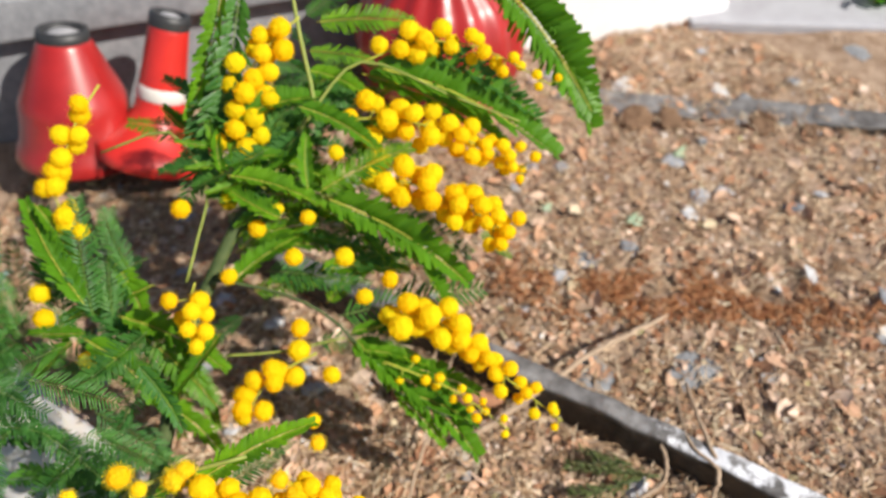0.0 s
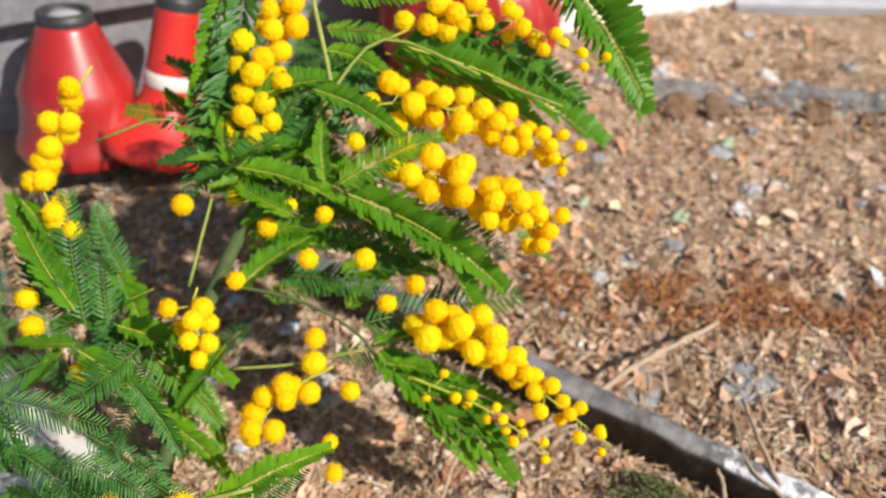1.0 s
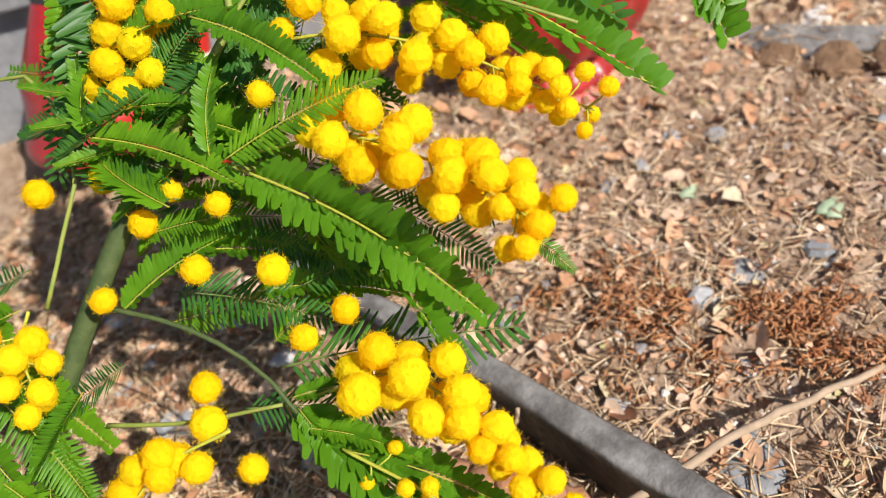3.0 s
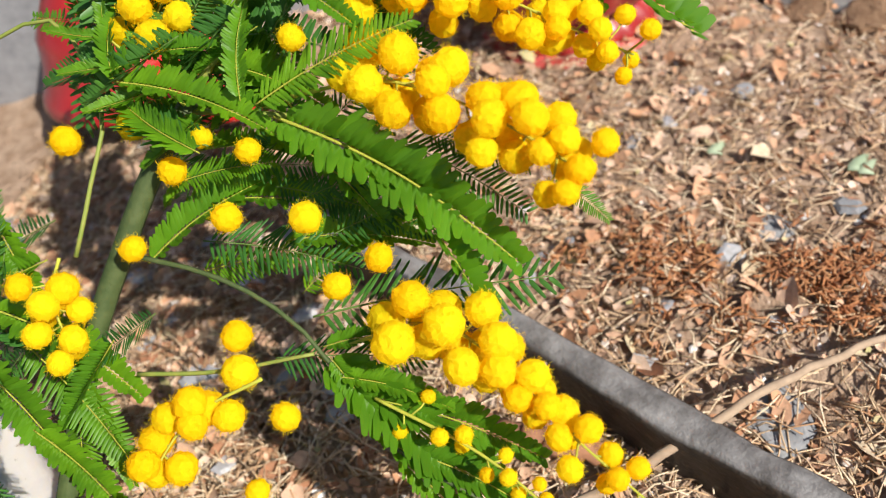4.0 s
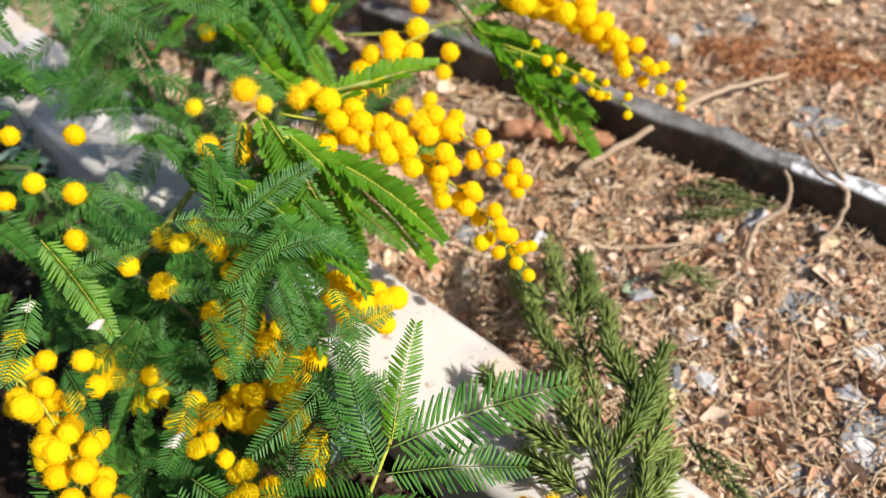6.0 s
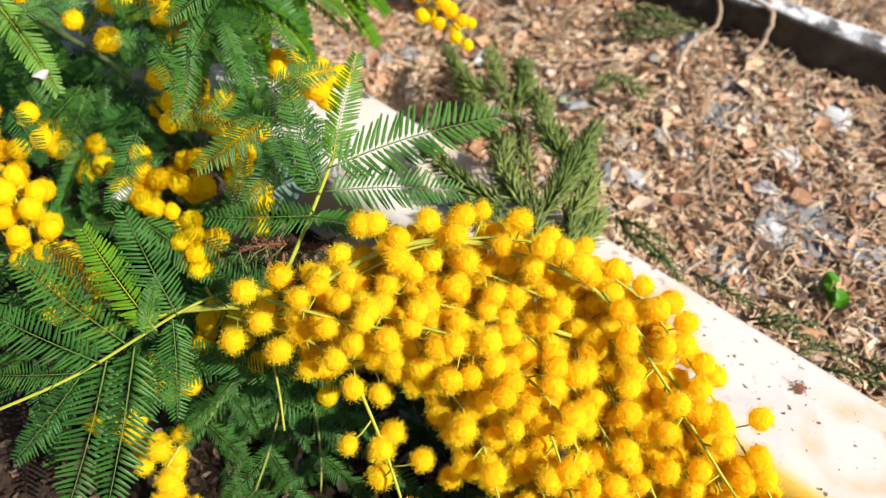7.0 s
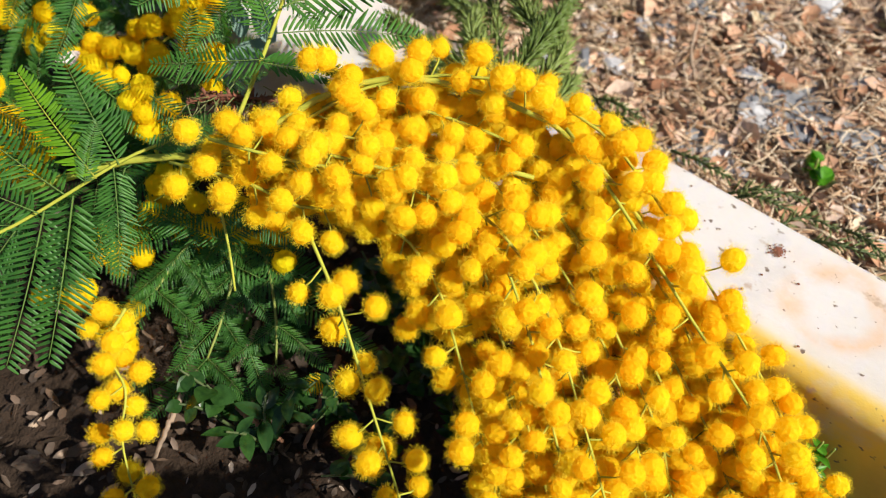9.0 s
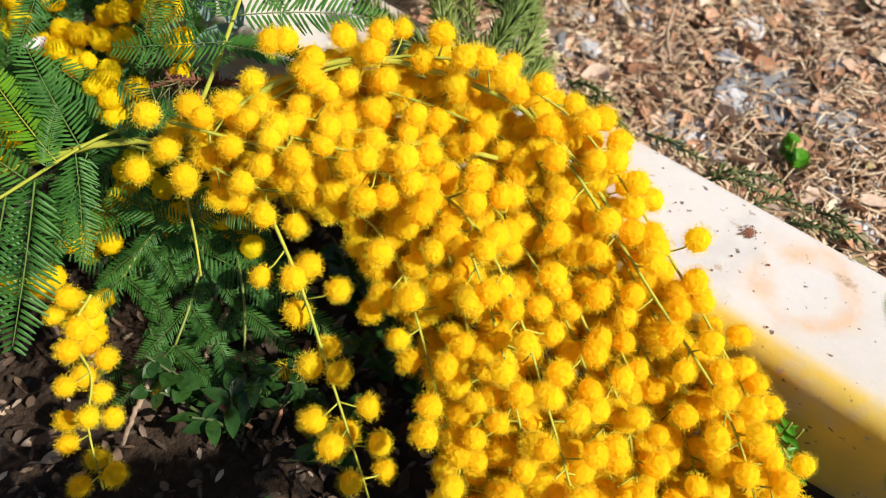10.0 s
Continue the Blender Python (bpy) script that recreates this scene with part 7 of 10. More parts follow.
pinna(bushy, (-0.2150, 0.2366, 0.0767), (-0.2510, 0.2196, 0.0679), (0.3142, -0.0290, 0.9489), "dark", 0, 1.0)
pinna(bushy, (-0.2394, 0.1968, 0.0724), (-0.2175, 0.2292, 0.0977), (0.0886, -0.1969, 0.9764), "dark", 1, 1.0)
pinna(bushy, (-0.2157, 0.2095, 0.0698), (-0.2626, 0.2079, 0.0768), (0.0747, -0.0696, 0.9948), "dark", 2, 1.0)
pinna(middle, (-0.1220, 0.1304, 0.1117), (-0.1036, 0.0946, 0.0780), (0.0177, -0.2801, 0.9598), "bright", 1, 1.0)
pinna(middle, (-0.1155, 0.1234, 0.1141), (-0.0878, 0.0958, 0.0780), (0.0524, -0.2639, 0.9631), "bright", 2, 1.0)
pinna(middle, (-0.1080, 0.1193, 0.1121), (-0.0744, 0.1019, 0.0825), (0.1654, -0.1647, 0.9724), "bright", 1, 1.0)
pinna(middle, (-0.0958, 0.1185, 0.1025), (-0.0471, 0.1004, 0.0793), (-0.0196, -0.3405, 0.9400), "bright", 1, 1.0)
pinna(middle, (-0.1290, 0.1293, 0.1095), (-0.1362, 0.1042, 0.0887), (0.0335, -0.3259, 0.9448), "dark", 1, 1.0)
pinna(middle, (-0.1029, 0.1029, 0.0948), (-0.0754, 0.0814, 0.0643), (0.1340, -0.3812, 0.9147), "dark", 1, 1.0)
pinna(middle, (-0.1252, 0.1115, 0.0949), (-0.1071, 0.0791, 0.0643), (0.1968, -0.2283, 0.9535), "bright", 1, 1.0)
pinna(middle, (-0.1306, 0.1064, 0.0960), (-0.1232, 0.0814, 0.0675), (0.1320, -0.2916, 0.9474), "dark", 2, 1.0)
pinna(middle, (-0.1150, 0.0938, 0.0781), (-0.0923, 0.0630, 0.0492), (0.2400, -0.3746, 0.8956), "dark", 1, 1.0)
pinna(middle, (-0.1235, 0.0904, 0.0777), (-0.1200, 0.0680, 0.0553), (0.1735, -0.1179, 0.9778), "dark", 1, 1.0)
pinna(middle, (-0.0971, 0.0888, 0.0840), (-0.0754, 0.0831, 0.0659), (-0.0290, -0.3725, 0.9276), "bright", 1, 1.0)
pinna(middle, (-0.0867, 0.1092, 0.0874), (-0.0626, 0.0958, 0.0765), (0.1440, -0.3082, 0.9404), "bright", 2, 1.0)
# Sun-facing feathers added to shade the flowers beneath.
pinna(bushy, (-0.0816, 0.0581, 0.0972), (-0.0664, 0.0313, 0.0946), (0.5646, -0.1548, 0.5799), "dark", 0, 1.0)
pinna(bushy, (-0.0878, 0.0623, 0.0979), (-0.1065, 0.0852, 0.0833), (0.8692, -0.4382, 0.5871), "dark", 0, 1.0)
pinna(bushy, (-0.1243, 0.0432, 0.0661), (-0.0984, 0.0521, 0.0558), (0.8733, -0.5546, 0.6007), "dark", 2, 1.0)
pinna(bushy, (-0.1325, 0.0346, 0.0648), (-0.1397, 0.0102, 0.0480), (0.4843, -0.1974, 0.6262), "dark", 2, 1.0)
pinna(bushy, (-0.0805, 0.0518, 0.0792), (-0.0777, 0.0263, 0.0633), (0.6149, -0.3992, 0.4331), "dark", 2, 1.0)
pinna(bushy, (-0.1140, 0.0559, 0.0837), (-0.1080, 0.0862, 0.0871), (0.9146, -0.4120, 0.6658), "dark", 2, 1.0)
pinna(bushy, (-0.1265, 0.0631, 0.0846), (-0.1149, 0.0567, 0.0590), (0.9246, -0.2125, 0.7900), "dark", 2, 1.0)
pinna(bushy, (-0.1165, 0.0668, 0.0892), (-0.1158, 0.0388, 0.0694), (0.8839, -0.4041, 0.6997), "dark", 0, 1.0)
pinna(bushy, (-0.0862, 0.0531, 0.0771), (-0.1061, 0.0689, 0.0773), (0.4273, -0.1666, 0.5689), "dark", 0, 1.0)
pinna(bushy, (-0.0757, 0.0348, 0.0734), (-0.1014, 0.0446, 0.0683), (0.4726, -0.3486, 0.6354), "dark", 2, 1.0)
pinna(bushy, (-0.0819, 0.0570, 0.0962), (-0.1049, 0.0674, 0.0959), (0.4425, -0.4189, 0.4411), "dark", 2, 1.0)
pinna(bushy, (-0.1020, 0.0662, 0.1048), (-0.0803, 0.0809, 0.1000), (0.3582, -0.5843, 0.9122), "dark", 2, 1.0)
pinna(bushy, (-0.0745, 0.0368, 0.0776), (-0.0488, 0.0287, 0.0560), (0.5347, -0.1283, 0.4948), "dark", 0, 1.0)
pinna(bushy, (-0.1003, 0.0687, 0.1075), (-0.1036, 0.0915, 0.0960), (0.7996, -0.5685, 0.9444), "dark", 0, 1.0)
pinna(bushy, (-0.1023, 0.0631, 0.0943), (-0.0910, 0.0407, 0.0857), (0.5749, -0.4778, 0.7776), "dark", 2, 1.0)
pinna(bushy, (-0.0852, 0.0468, 0.0777), (-0.0638, 0.0702, 0.0698), (0.7683, -0.5198, 0.8527), "dark", 0, 1.0)
pinna(bushy, (-0.0998, 0.0473, 0.0822), (-0.1089, 0.0772, 0.0715), (0.6900, -0.5863, 0.5393), "dark", 0, 1.0)
pinna(bushy, (-0.0792, 0.0345, 0.0620), (-0.0597, 0.0545, 0.0499), (0.4092, -0.5841, 0.6478), "dark", 2, 1.0)
pinna(bushy, (-0.0829, 0.0331, 0.0771), (-0.0994, 0.0041, 0.0806), (0.4222, -0.4341, 0.9009), "dark", 2, 1.0)
pinna(bushy, (-0.0793, 0.0453, 0.0850), (-0.0611, 0.0189, 0.0759), (0.7395, -0.1190, 0.4013), "dark", 2, 1.0)
pinna(bushy, (-0.1251, 0.0774, 0.1060), (-0.1359, 0.1096, 0.1097), (0.6854, -0.2834, 0.5315), "dark", 2, 1.0)
pinna(bushy, (-0.0983, 0.0710, 0.1109), (-0.1161, 0.0504, 0.1028), (0.4889, -0.2447, 0.6015), "dark", 2, 1.0)
pinna(bushy, (-0.1020, 0.0319, 0.0745), (-0.0903, 0.0640, 0.0798), (0.7539, -0.0474, 0.8175), "dark", 2, 1.0)
pinna(bushy, (-0.1367, 0.0783, 0.1015), (-0.1128, 0.0822, 0.0923), (0.3624, -0.6241, 0.4633), "dark", 2, 1.0)
pinna(bushy, (-0.0758, 0.0346, 0.0673), (-0.0865, 0.0059, 0.0636), (0.5037, -0.3111, 0.8192), "dark", 2, 1.0)
pinna(bushy, (-0.1259, 0.0605, 0.1017), (-0.1433, 0.0719, 0.0861), (0.6067, -0.3573, 0.4030), "dark", 2, 1.0)
stem_part("dry_stalk", [(-0.0822, -0.0117, 0.0377), (-0.0802, -0.0053, 0.0450), (-0.0858, -0.0002, 0.0515)], 0.0008, 0.0006, DRY_BRACT, bushy)
stem_part("dry_stalk", [(-0.0764, -0.0114, 0.0378), (-0.0749, -0.0050, 0.0451), (-0.0773, 0.0003, 0.0517)], 0.0008, 0.0006, DRY_BRACT, bushy)
stem_part("dry_stalk", [(-0.0707, -0.0111, 0.0379), (-0.0695, -0.0047, 0.0452), (-0.0687, 0.0007, 0.0519)], 0.0008, 0.0006, DRY_BRACT, bushy)
blade(bushy, (-0.0804, 0.0347, 0.0449), (-0.0855, 0.0501, 0.0521), (0.2543, -0.3724, 0.8926))
blade(bushy, (-0.0697, 0.0339, 0.0434), (-0.0779, 0.0506, 0.0521), (-0.0390, -0.2836, 0.9581))
blade(bushy, (-0.0861, 0.0248, 0.0364), (-0.0708, 0.0415, 0.0435), (0.0261, -0.0830, 0.9962))

front = branch("mimosa_branch", (-0.1018, -0.0344, 0.0485), "mimosa branch with a large hanging panicle of bright yellow flowers")
pinna(front, (-0.0576, 0.0113, 0.0772), (-0.0523, 0.0446, 0.0973), (0.0143, -0.3834, 0.9235), "bright", 2, 0.95)
pinna(front, (-0.0576, 0.0106, 0.0766), (-0.0030, 0.0319, 0.0866), (0.0819, -0.3660, 0.9270), "dark", 0, 1.0)
pinna(front, (-0.0590, 0.0040, 0.0717), (-0.0144, 0.0102, 0.0704), (-0.0641, -0.4254, 0.9027), "dark", 0, 1.0)
pinna(front, (-0.0603, -0.0025, 0.0668), (-0.0995, -0.0016, 0.0633), (0.0764, -0.2707, 0.9596), "dark", 2, 1.0)
pinna(front, (-0.0609, 0.0061, 0.0733), (-0.0746, 0.0361, 0.0914), (0.0217, -0.2659, 0.9638), "dark", 0, 1.0)
pinna(front, (-0.0639, -0.0034, 0.0662), (-0.0261, -0.0064, 0.0581), (-0.0719, -0.4617, 0.8841), "dark", 1, 0.9)
pinna(front, (-0.0607, 0.0032, 0.0712), (-0.0811, 0.0241, 0.0824), (0.0654, -0.3281, 0.9424), "dark", 2, 0.9)
stem_part("leaf_stalk", [(-0.0722, -0.0134, 0.0487), (-0.0644, 0.0015, 0.0628), (-0.0584, 0.0139, 0.0750), (-0.0564, 0.0172, 0.0804)], 0.0008, 0.0005, STEM_PALE, front)
stem_part("leaf_stalk", [(-0.1654, -0.0632, 0.0281), (-0.1352, -0.0493, 0.0358), (-0.1050, -0.0310, 0.0469), (-0.0898, -0.0234, 0.0503)], 0.0006, 0.0005, STEM_PALE, front)
pinna(front, (-0.1103, -0.0378, 0.0463), (-0.1368, -0.0124, 0.0662), (0.1481, -0.2621, 0.9536), "bright", 2, 1.05)
pinna(front, (-0.1046, -0.0323, 0.0470), (-0.1243, -0.0055, 0.0678), (0.2838, -0.2165, 0.9341), "dark", 2, 1.05)
pinna(front, (-0.1208, -0.0401, 0.0397), (-0.1600, -0.0192, 0.0563), (0.1732, -0.1937, 0.9656), "dark", 2, 1.05)
pinna(front, (-0.1269, -0.0478, 0.0404), (-0.1665, -0.0358, 0.0504), (0.2490, -0.2678, 0.9308), "dark", 2, 1.05)
pinna(front, (-0.1265, -0.0454, 0.0388), (-0.1363, -0.0850, 0.0091), (0.3341, -0.1599, 0.9289), "dark", 2, 1.05)
pinna(front, (-0.1175, -0.0419, 0.0423), (-0.1236, -0.0832, 0.0111), (0.1366, -0.1524, 0.9788), "dark", 2, 1.05)
pinna(front, (-0.1360, -0.0498, 0.0334), (-0.1561, -0.0723, 0.0168), (0.2234, -0.1789, 0.9582), "dark", 2, 1.05)
pinna(front, (-0.1353, -0.0492, 0.0357), (-0.1638, -0.0507, 0.0351), (0.2570, -0.1664, 0.9520), "dark", 2, 1.05)
pinna(front, (-0.1058, -0.0339, 0.0476), (-0.1023, -0.0593, 0.0283), (0.2883, -0.1663, 0.9430), "dark", 2, 1.05)
pinna(front, (-0.1136, -0.0396, 0.0455), (-0.1111, -0.0240, 0.0573), (0.3027, -0.3889, 0.8702), "dark", 0, 1.05)
pinna(front, (-0.0934, -0.0295, 0.0515), (-0.0727, -0.0199, 0.0583), (0.3152, -0.2500, 0.9155), "dark", 2, 1.05)
pinna(front, (-0.1030, -0.0325, 0.0460), (-0.1138, -0.0588, 0.0263), (0.3414, -0.2932, 0.8930), "dark", 2, 1.05)
pinna(front, (-0.0772, -0.0364, 0.0164), (-0.1088, -0.0272, 0.0240), (0.2286, -0.0739, 0.9707), "dark", 2, 1.0)
pinna(front, (-0.0789, -0.0283, 0.0058), (-0.1048, -0.0394, -0.0020), (0.0609, -0.0548, 0.9966), "dark", 2, 1.0)
pinna(front, (-0.0842, -0.0316, 0.0065), (-0.0969, -0.0531, -0.0096), (0.0990, -0.3195, 0.9424), "dark", 1, 1.0)
pinna(front, (-0.0771, -0.0307, 0.0024), (-0.0799, -0.0504, -0.0126), (-0.0838, -0.1919, 0.9778), "dark", 2, 1.0)
pinna(front, (-0.0708, -0.0446, -0.0136), (-0.0939, -0.0722, -0.0340), (0.0155, -0.1040, 0.9945), "dark", 1, 1.0)
pinna(front, (-0.0494, -0.0444, 0.0102), (-0.0329, -0.0589, -0.0012), (0.1422, -0.0211, 0.9896), "dark", 1, 1.0)
pinna(front, (-0.0408, -0.0566, 0.0016), (-0.0207, -0.0679, -0.0074), (0.0928, -0.2363, 0.9672), "dark", 0, 1.0)
pinna(front, (-0.1097, -0.0443, 0.0084), (-0.1276, -0.0302, 0.0195), (0.1904, -0.2862, 0.9391), "dark", 2, 1.0)
pinna(front, (-0.1117, -0.0690, -0.0230), (-0.0884, -0.0732, -0.0268), (0.1594, -0.1694, 0.9726), "dark", 2, 1.0)
pinna(front, (-0.1106, -0.0346, -0.0157), (-0.1302, -0.0583, -0.0332), (0.2843, -0.2579, 0.9234), "dark", 2, 1.0)
pinna(front, (-0.0764, -0.0386, 0.0287), (-0.0552, -0.0317, 0.0335), (0.1340, -0.4430, 0.8864), "dark", 2, 1.0)
pinna(front, (-0.0509, -0.0485, -0.0116), (-0.0586, -0.0249, 0.0065), (-0.0165, -0.1247, 0.9921), "dark", 2, 1.0)
pinna(front, (-0.0396, -0.0739, -0.0041), (-0.0592, -0.0863, -0.0131), (0.0816, -0.4784, 0.8743), "dark", 2, 1.0)
pinna(front, (-0.0837, -0.0638, -0.0270), (-0.0618, -0.0800, -0.0398), (0.0850, -0.2561, 0.9629), "dark", 2, 1.0)
pinna(front, (-0.1145, -0.0302, 0.0146), (-0.1396, -0.0477, 0.0018), (0.2188, 0.0260, 0.9754), "dark", 2, 1.0)
pinna(front, (-0.1011, -0.0361, -0.0004), (-0.0727, -0.0372, -0.0018), (0.2040, 0.0053, 0.9790), "dark", 2, 1.0)
pinna(front, (-0.0918, -0.0554, -0.0249), (-0.1001, -0.0327, -0.0075), (0.0535, -0.2741, 0.9602), "dark", 2, 1.0)
pinna(front, (-0.0701, -0.0373, 0.0257), (-0.0500, -0.0189, 0.0392), (0.1341, -0.2285, 0.9643), "dark", 2, 1.0)
pinna(front, (-0.0911, -0.0447, -0.0238), (-0.1074, -0.0617, -0.0365), (0.1805, -0.0787, 0.9804), "dark", 2, 1.0)
pinna(front, (-0.0919, -0.0120, 0.0133), (-0.1091, 0.0081, 0.0289), (0.1838, -0.2852, 0.9407), "dark", 2, 1.0)
pinna(front, (-0.1620, -0.0025, 0.0435), (-0.1351, -0.0142, 0.0341), (0.1053, -0.1934, 0.9755), "dark", 2, 1.0)
pinna(front, (-0.1295, -0.0068, 0.0182), (-0.1000, -0.0111, 0.0143), (0.2333, -0.2723, 0.9335), "dark", 2, 1.0)
pinna(front, (-0.1474, -0.0331, 0.0087), (-0.1703, -0.0587, -0.0103), (0.2755, -0.1349, 0.9518), "dark", 0, 1.0)
pinna(front, (-0.1319, -0.0265, -0.0076), (-0.0954, -0.0396, -0.0184), (0.2909, -0.0796, 0.9534), "dark", 2, 1.0)
pinna(front, (-0.0963, -0.0042, 0.0188), (-0.0625, -0.0044, 0.0180), (0.2510, -0.0783, 0.9648), "dark", 2, 1.0)
pinna(front, (-0.1764, -0.0051, 0.0220), (-0.1938, 0.0223, 0.0432), (0.2085, -0.0391, 0.9772), "dark", 2, 1.0)
pinna(front, (-0.1773, 0.0185, 0.0326), (-0.1927, -0.0058, 0.0145), (0.3780, -0.2879, 0.8799), "dark", 2, 1.0)
pinna(front, (-0.0950, 0.0028, 0.0478), (-0.0924, 0.0243, 0.0641), (-0.0167, -0.2411, 0.9704), "dark", 2, 1.0)
pinna(front, (-0.1695, -0.0152, 0.0326), (-0.1853, -0.0358, 0.0173), (0.1734, -0.1938, 0.9656), "dark", 0, 1.0)
pinna(front, (-0.0968, 0.0142, 0.0316), (-0.0721, 0.0249, 0.0392), (-0.0138, -0.0885, 0.9960), "dark", 2, 1.0)
pinna(front, (-0.1498, -0.0149, 0.0096), (-0.1751, -0.0086, 0.0150), (0.0668, -0.0946, 0.9933), "dark", 2, 1.0)
pinna(front, (-0.1005, -0.0270, 0.0025), (-0.0831, -0.0415, -0.0088), (0.1727, -0.0432, 0.9840), "dark", 2, 1.0)
pinna(front, (-0.1689, -0.0042, 0.0418), (-0.1449, -0.0259, 0.0248), (0.1597, -0.0598, 0.9854), "dark", 0, 1.0)
pinna(front, (-0.1315, 0.0112, 0.0438), (-0.0998, -0.0062, 0.0299), (0.0003, -0.3450, 0.9386), "dark", 0, 1.0)
pinna(front, (-0.1590, -0.0106, 0.0303), (-0.1818, -0.0294, 0.0166), (0.0255, -0.1486, 0.9886), "dark", 0, 1.0)
pinna(front, (-0.1072, 0.0060, 0.0408), (-0.0785, -0.0097, 0.0283), (-0.0205, -0.2239, 0.9744), "dark", 2, 1.0)
pinna(front, (-0.1520, -0.0197, 0.0161), (-0.1621, -0.0420, -0.0006), (0.0741, -0.2142, 0.9740), "dark", 2, 1.0)
pinna(front, (-0.1297, -0.0050, 0.0154), (-0.1331, -0.0260, -0.0005), (-0.0243, -0.0938, 0.9953), "dark", 0, 1.0)
pinna(front, (-0.1299, -0.0333, 0.0122), (-0.0968, -0.0300, 0.0140), (0.2438, -0.2770, 0.9294), "dark", 0, 1.0)
pinna(front, (-0.0819, -0.0388, 0.0143), (-0.0564, -0.0247, 0.0244), (-0.0214, -0.1679, 0.9856), "dark", 0, 1.0)
pinna(front, (-0.0982, 0.0008, 0.0263), (-0.1242, -0.0219, 0.0097), (-0.0088, -0.3106, 0.9505), "dark", 0, 1.0)
pinna(front, (-0.1277, -0.0320, 0.0103), (-0.1515, -0.0377, 0.0065), (0.0842, -0.2338, 0.9686), "dark", 2, 1.0)
pinna(front, (-0.0933, 0.0001, 0.0380), (-0.0605, -0.0094, 0.0300), (0.0337, -0.2659, 0.9634), "dark", 0, 1.0)
pinna(front, (-0.1555, -0.0289, 0.0069), (-0.1331, -0.0150, 0.0169), (0.2431, -0.0391, 0.9692), "dark", 0, 1.0)
pinna(front, (-0.1592, -0.0372, -0.0155), (-0.1696, -0.0598, -0.0324), (0.1360, -0.0575, 0.9890), "dark", 1, 1.0)
pinna(front, (-0.1628, -0.0363, 0.0139), (-0.1579, -0.0564, -0.0015), (0.2481, 0.0166, 0.9686), "dark", 0, 1.0)
pinna(front, (-0.1689, -0.0292, 0.0071), (-0.1949, -0.0315, 0.0059), (0.1915, -0.2790, 0.9410), "dark", 1, 1.0)
pinna(front, (-0.1445, -0.0296, 0.0196), (-0.1528, -0.0499, 0.0043), (0.0824, -0.3452, 0.9349), "dark", 1, 1.0)
pinna(front, (-0.1652, -0.0441, 0.0149), (-0.1902, -0.0521, 0.0094), (0.2659, -0.0033, 0.9640), "dark", 2, 1.0)
pinna(front, (-0.1275, -0.0355, 0.0044), (-0.1481, -0.0120, 0.0226), (0.2250, -0.1020, 0.9690), "dark", 2, 1.0)
pinna(front, (-0.1581, -0.0406, -0.0356), (-0.1733, -0.0670, -0.0554), (0.2988, -0.2698, 0.9154), "dark", 2, 1.0)
pinna(front, (-0.1363, -0.0599, 0.0015), (-0.1189, -0.0447, 0.0127), (0.1204, -0.1395, 0.9829), "dark", 2, 1.0)
stem_part("stem", [(-0.1413, -0.0348, 0.0340), (-0.0976, -0.0267, 0.0452), (-0.0636, -0.0302, 0.0479), (-0.0327, -0.0312, 0.0524), (0.0004, -0.0323, 0.0569), (0.0225, -0.0383, 0.0579)], 0.0014, 0.0007, STEM_PALE, front)
stem_part("stem", [(-0.0788, -0.0332, 0.0489), (-0.0542, -0.0227, 0.0601), (-0.0335, -0.0152, 0.0692), (-0.0077, -0.0151, 0.0724), (0.0267, -0.0253, 0.0677), (0.0472, -0.0422, 0.0582), (0.0625, -0.0609, 0.0475)], 0.0012, 0.0006, STEM_PALE, front)
raceme(front, [(-0.0473, -0.0230, 0.0610), (-0.0237, -0.0146, 0.0703), (0.0075, -0.0140, 0.0736), (0.0362, -0.0241, 0.0687), (0.0553, -0.0409, 0.0591), (0.0781, -0.0694, 0.0405), (0.0965, -0.0962, 0.0232), (0.1016, -0.1142, 0.0129), (0.1039, -0.1291, 0.0051)], 59, 0.0041, 0.009, 0.0, True, start=0.02)
raceme(front, [(0.0306, -0.0288, 0.0693), (0.0465, -0.0478, 0.0590), (0.0678, -0.0747, 0.0425), (0.0857, -0.0975, 0.0293), (0.0944, -0.1173, 0.0185), (0.0947, -0.1321, 0.0116)], 39, 0.0041, 0.009, 0.0, True, start=0.02)
raceme(front, [(-0.0027, -0.0128, 0.0593), (0.0280, -0.0230, 0.0561), (0.0452, -0.0399, 0.0481), (0.0677, -0.0669, 0.0323), (0.0823, -0.0945, 0.0163), (0.0891, -0.1133, 0.0070), (0.0919, -0.1270, 0.0018)], 46, 0.0041, 0.009, 0.0, True, start=0.02)
raceme(front, [(-0.0578, -0.0232, 0.0540), (-0.0342, -0.0150, 0.0636), (-0.0067, -0.0196, 0.0633), (0.0220, -0.0296, 0.0590), (0.0409, -0.0437, 0.0517), (0.0600, -0.0721, 0.0336), (0.0763, -0.0970, 0.0181), (0.0835, -0.1149, 0.0082), (0.0846, -0.1297, 0.0008)], 59, 0.0041, 0.009, 0.0, True, start=0.02)
raceme(front, [(0.0161, -0.0271, 0.0548), (0.0336, -0.0457, 0.0460), (0.0530, -0.0699, 0.0329), (0.0672, -0.0951, 0.0192), (0.0741, -0.1167, 0.0084), (0.0766, -0.1292, 0.0045)], 39, 0.0041, 0.009, 0.0, True, start=0.02)
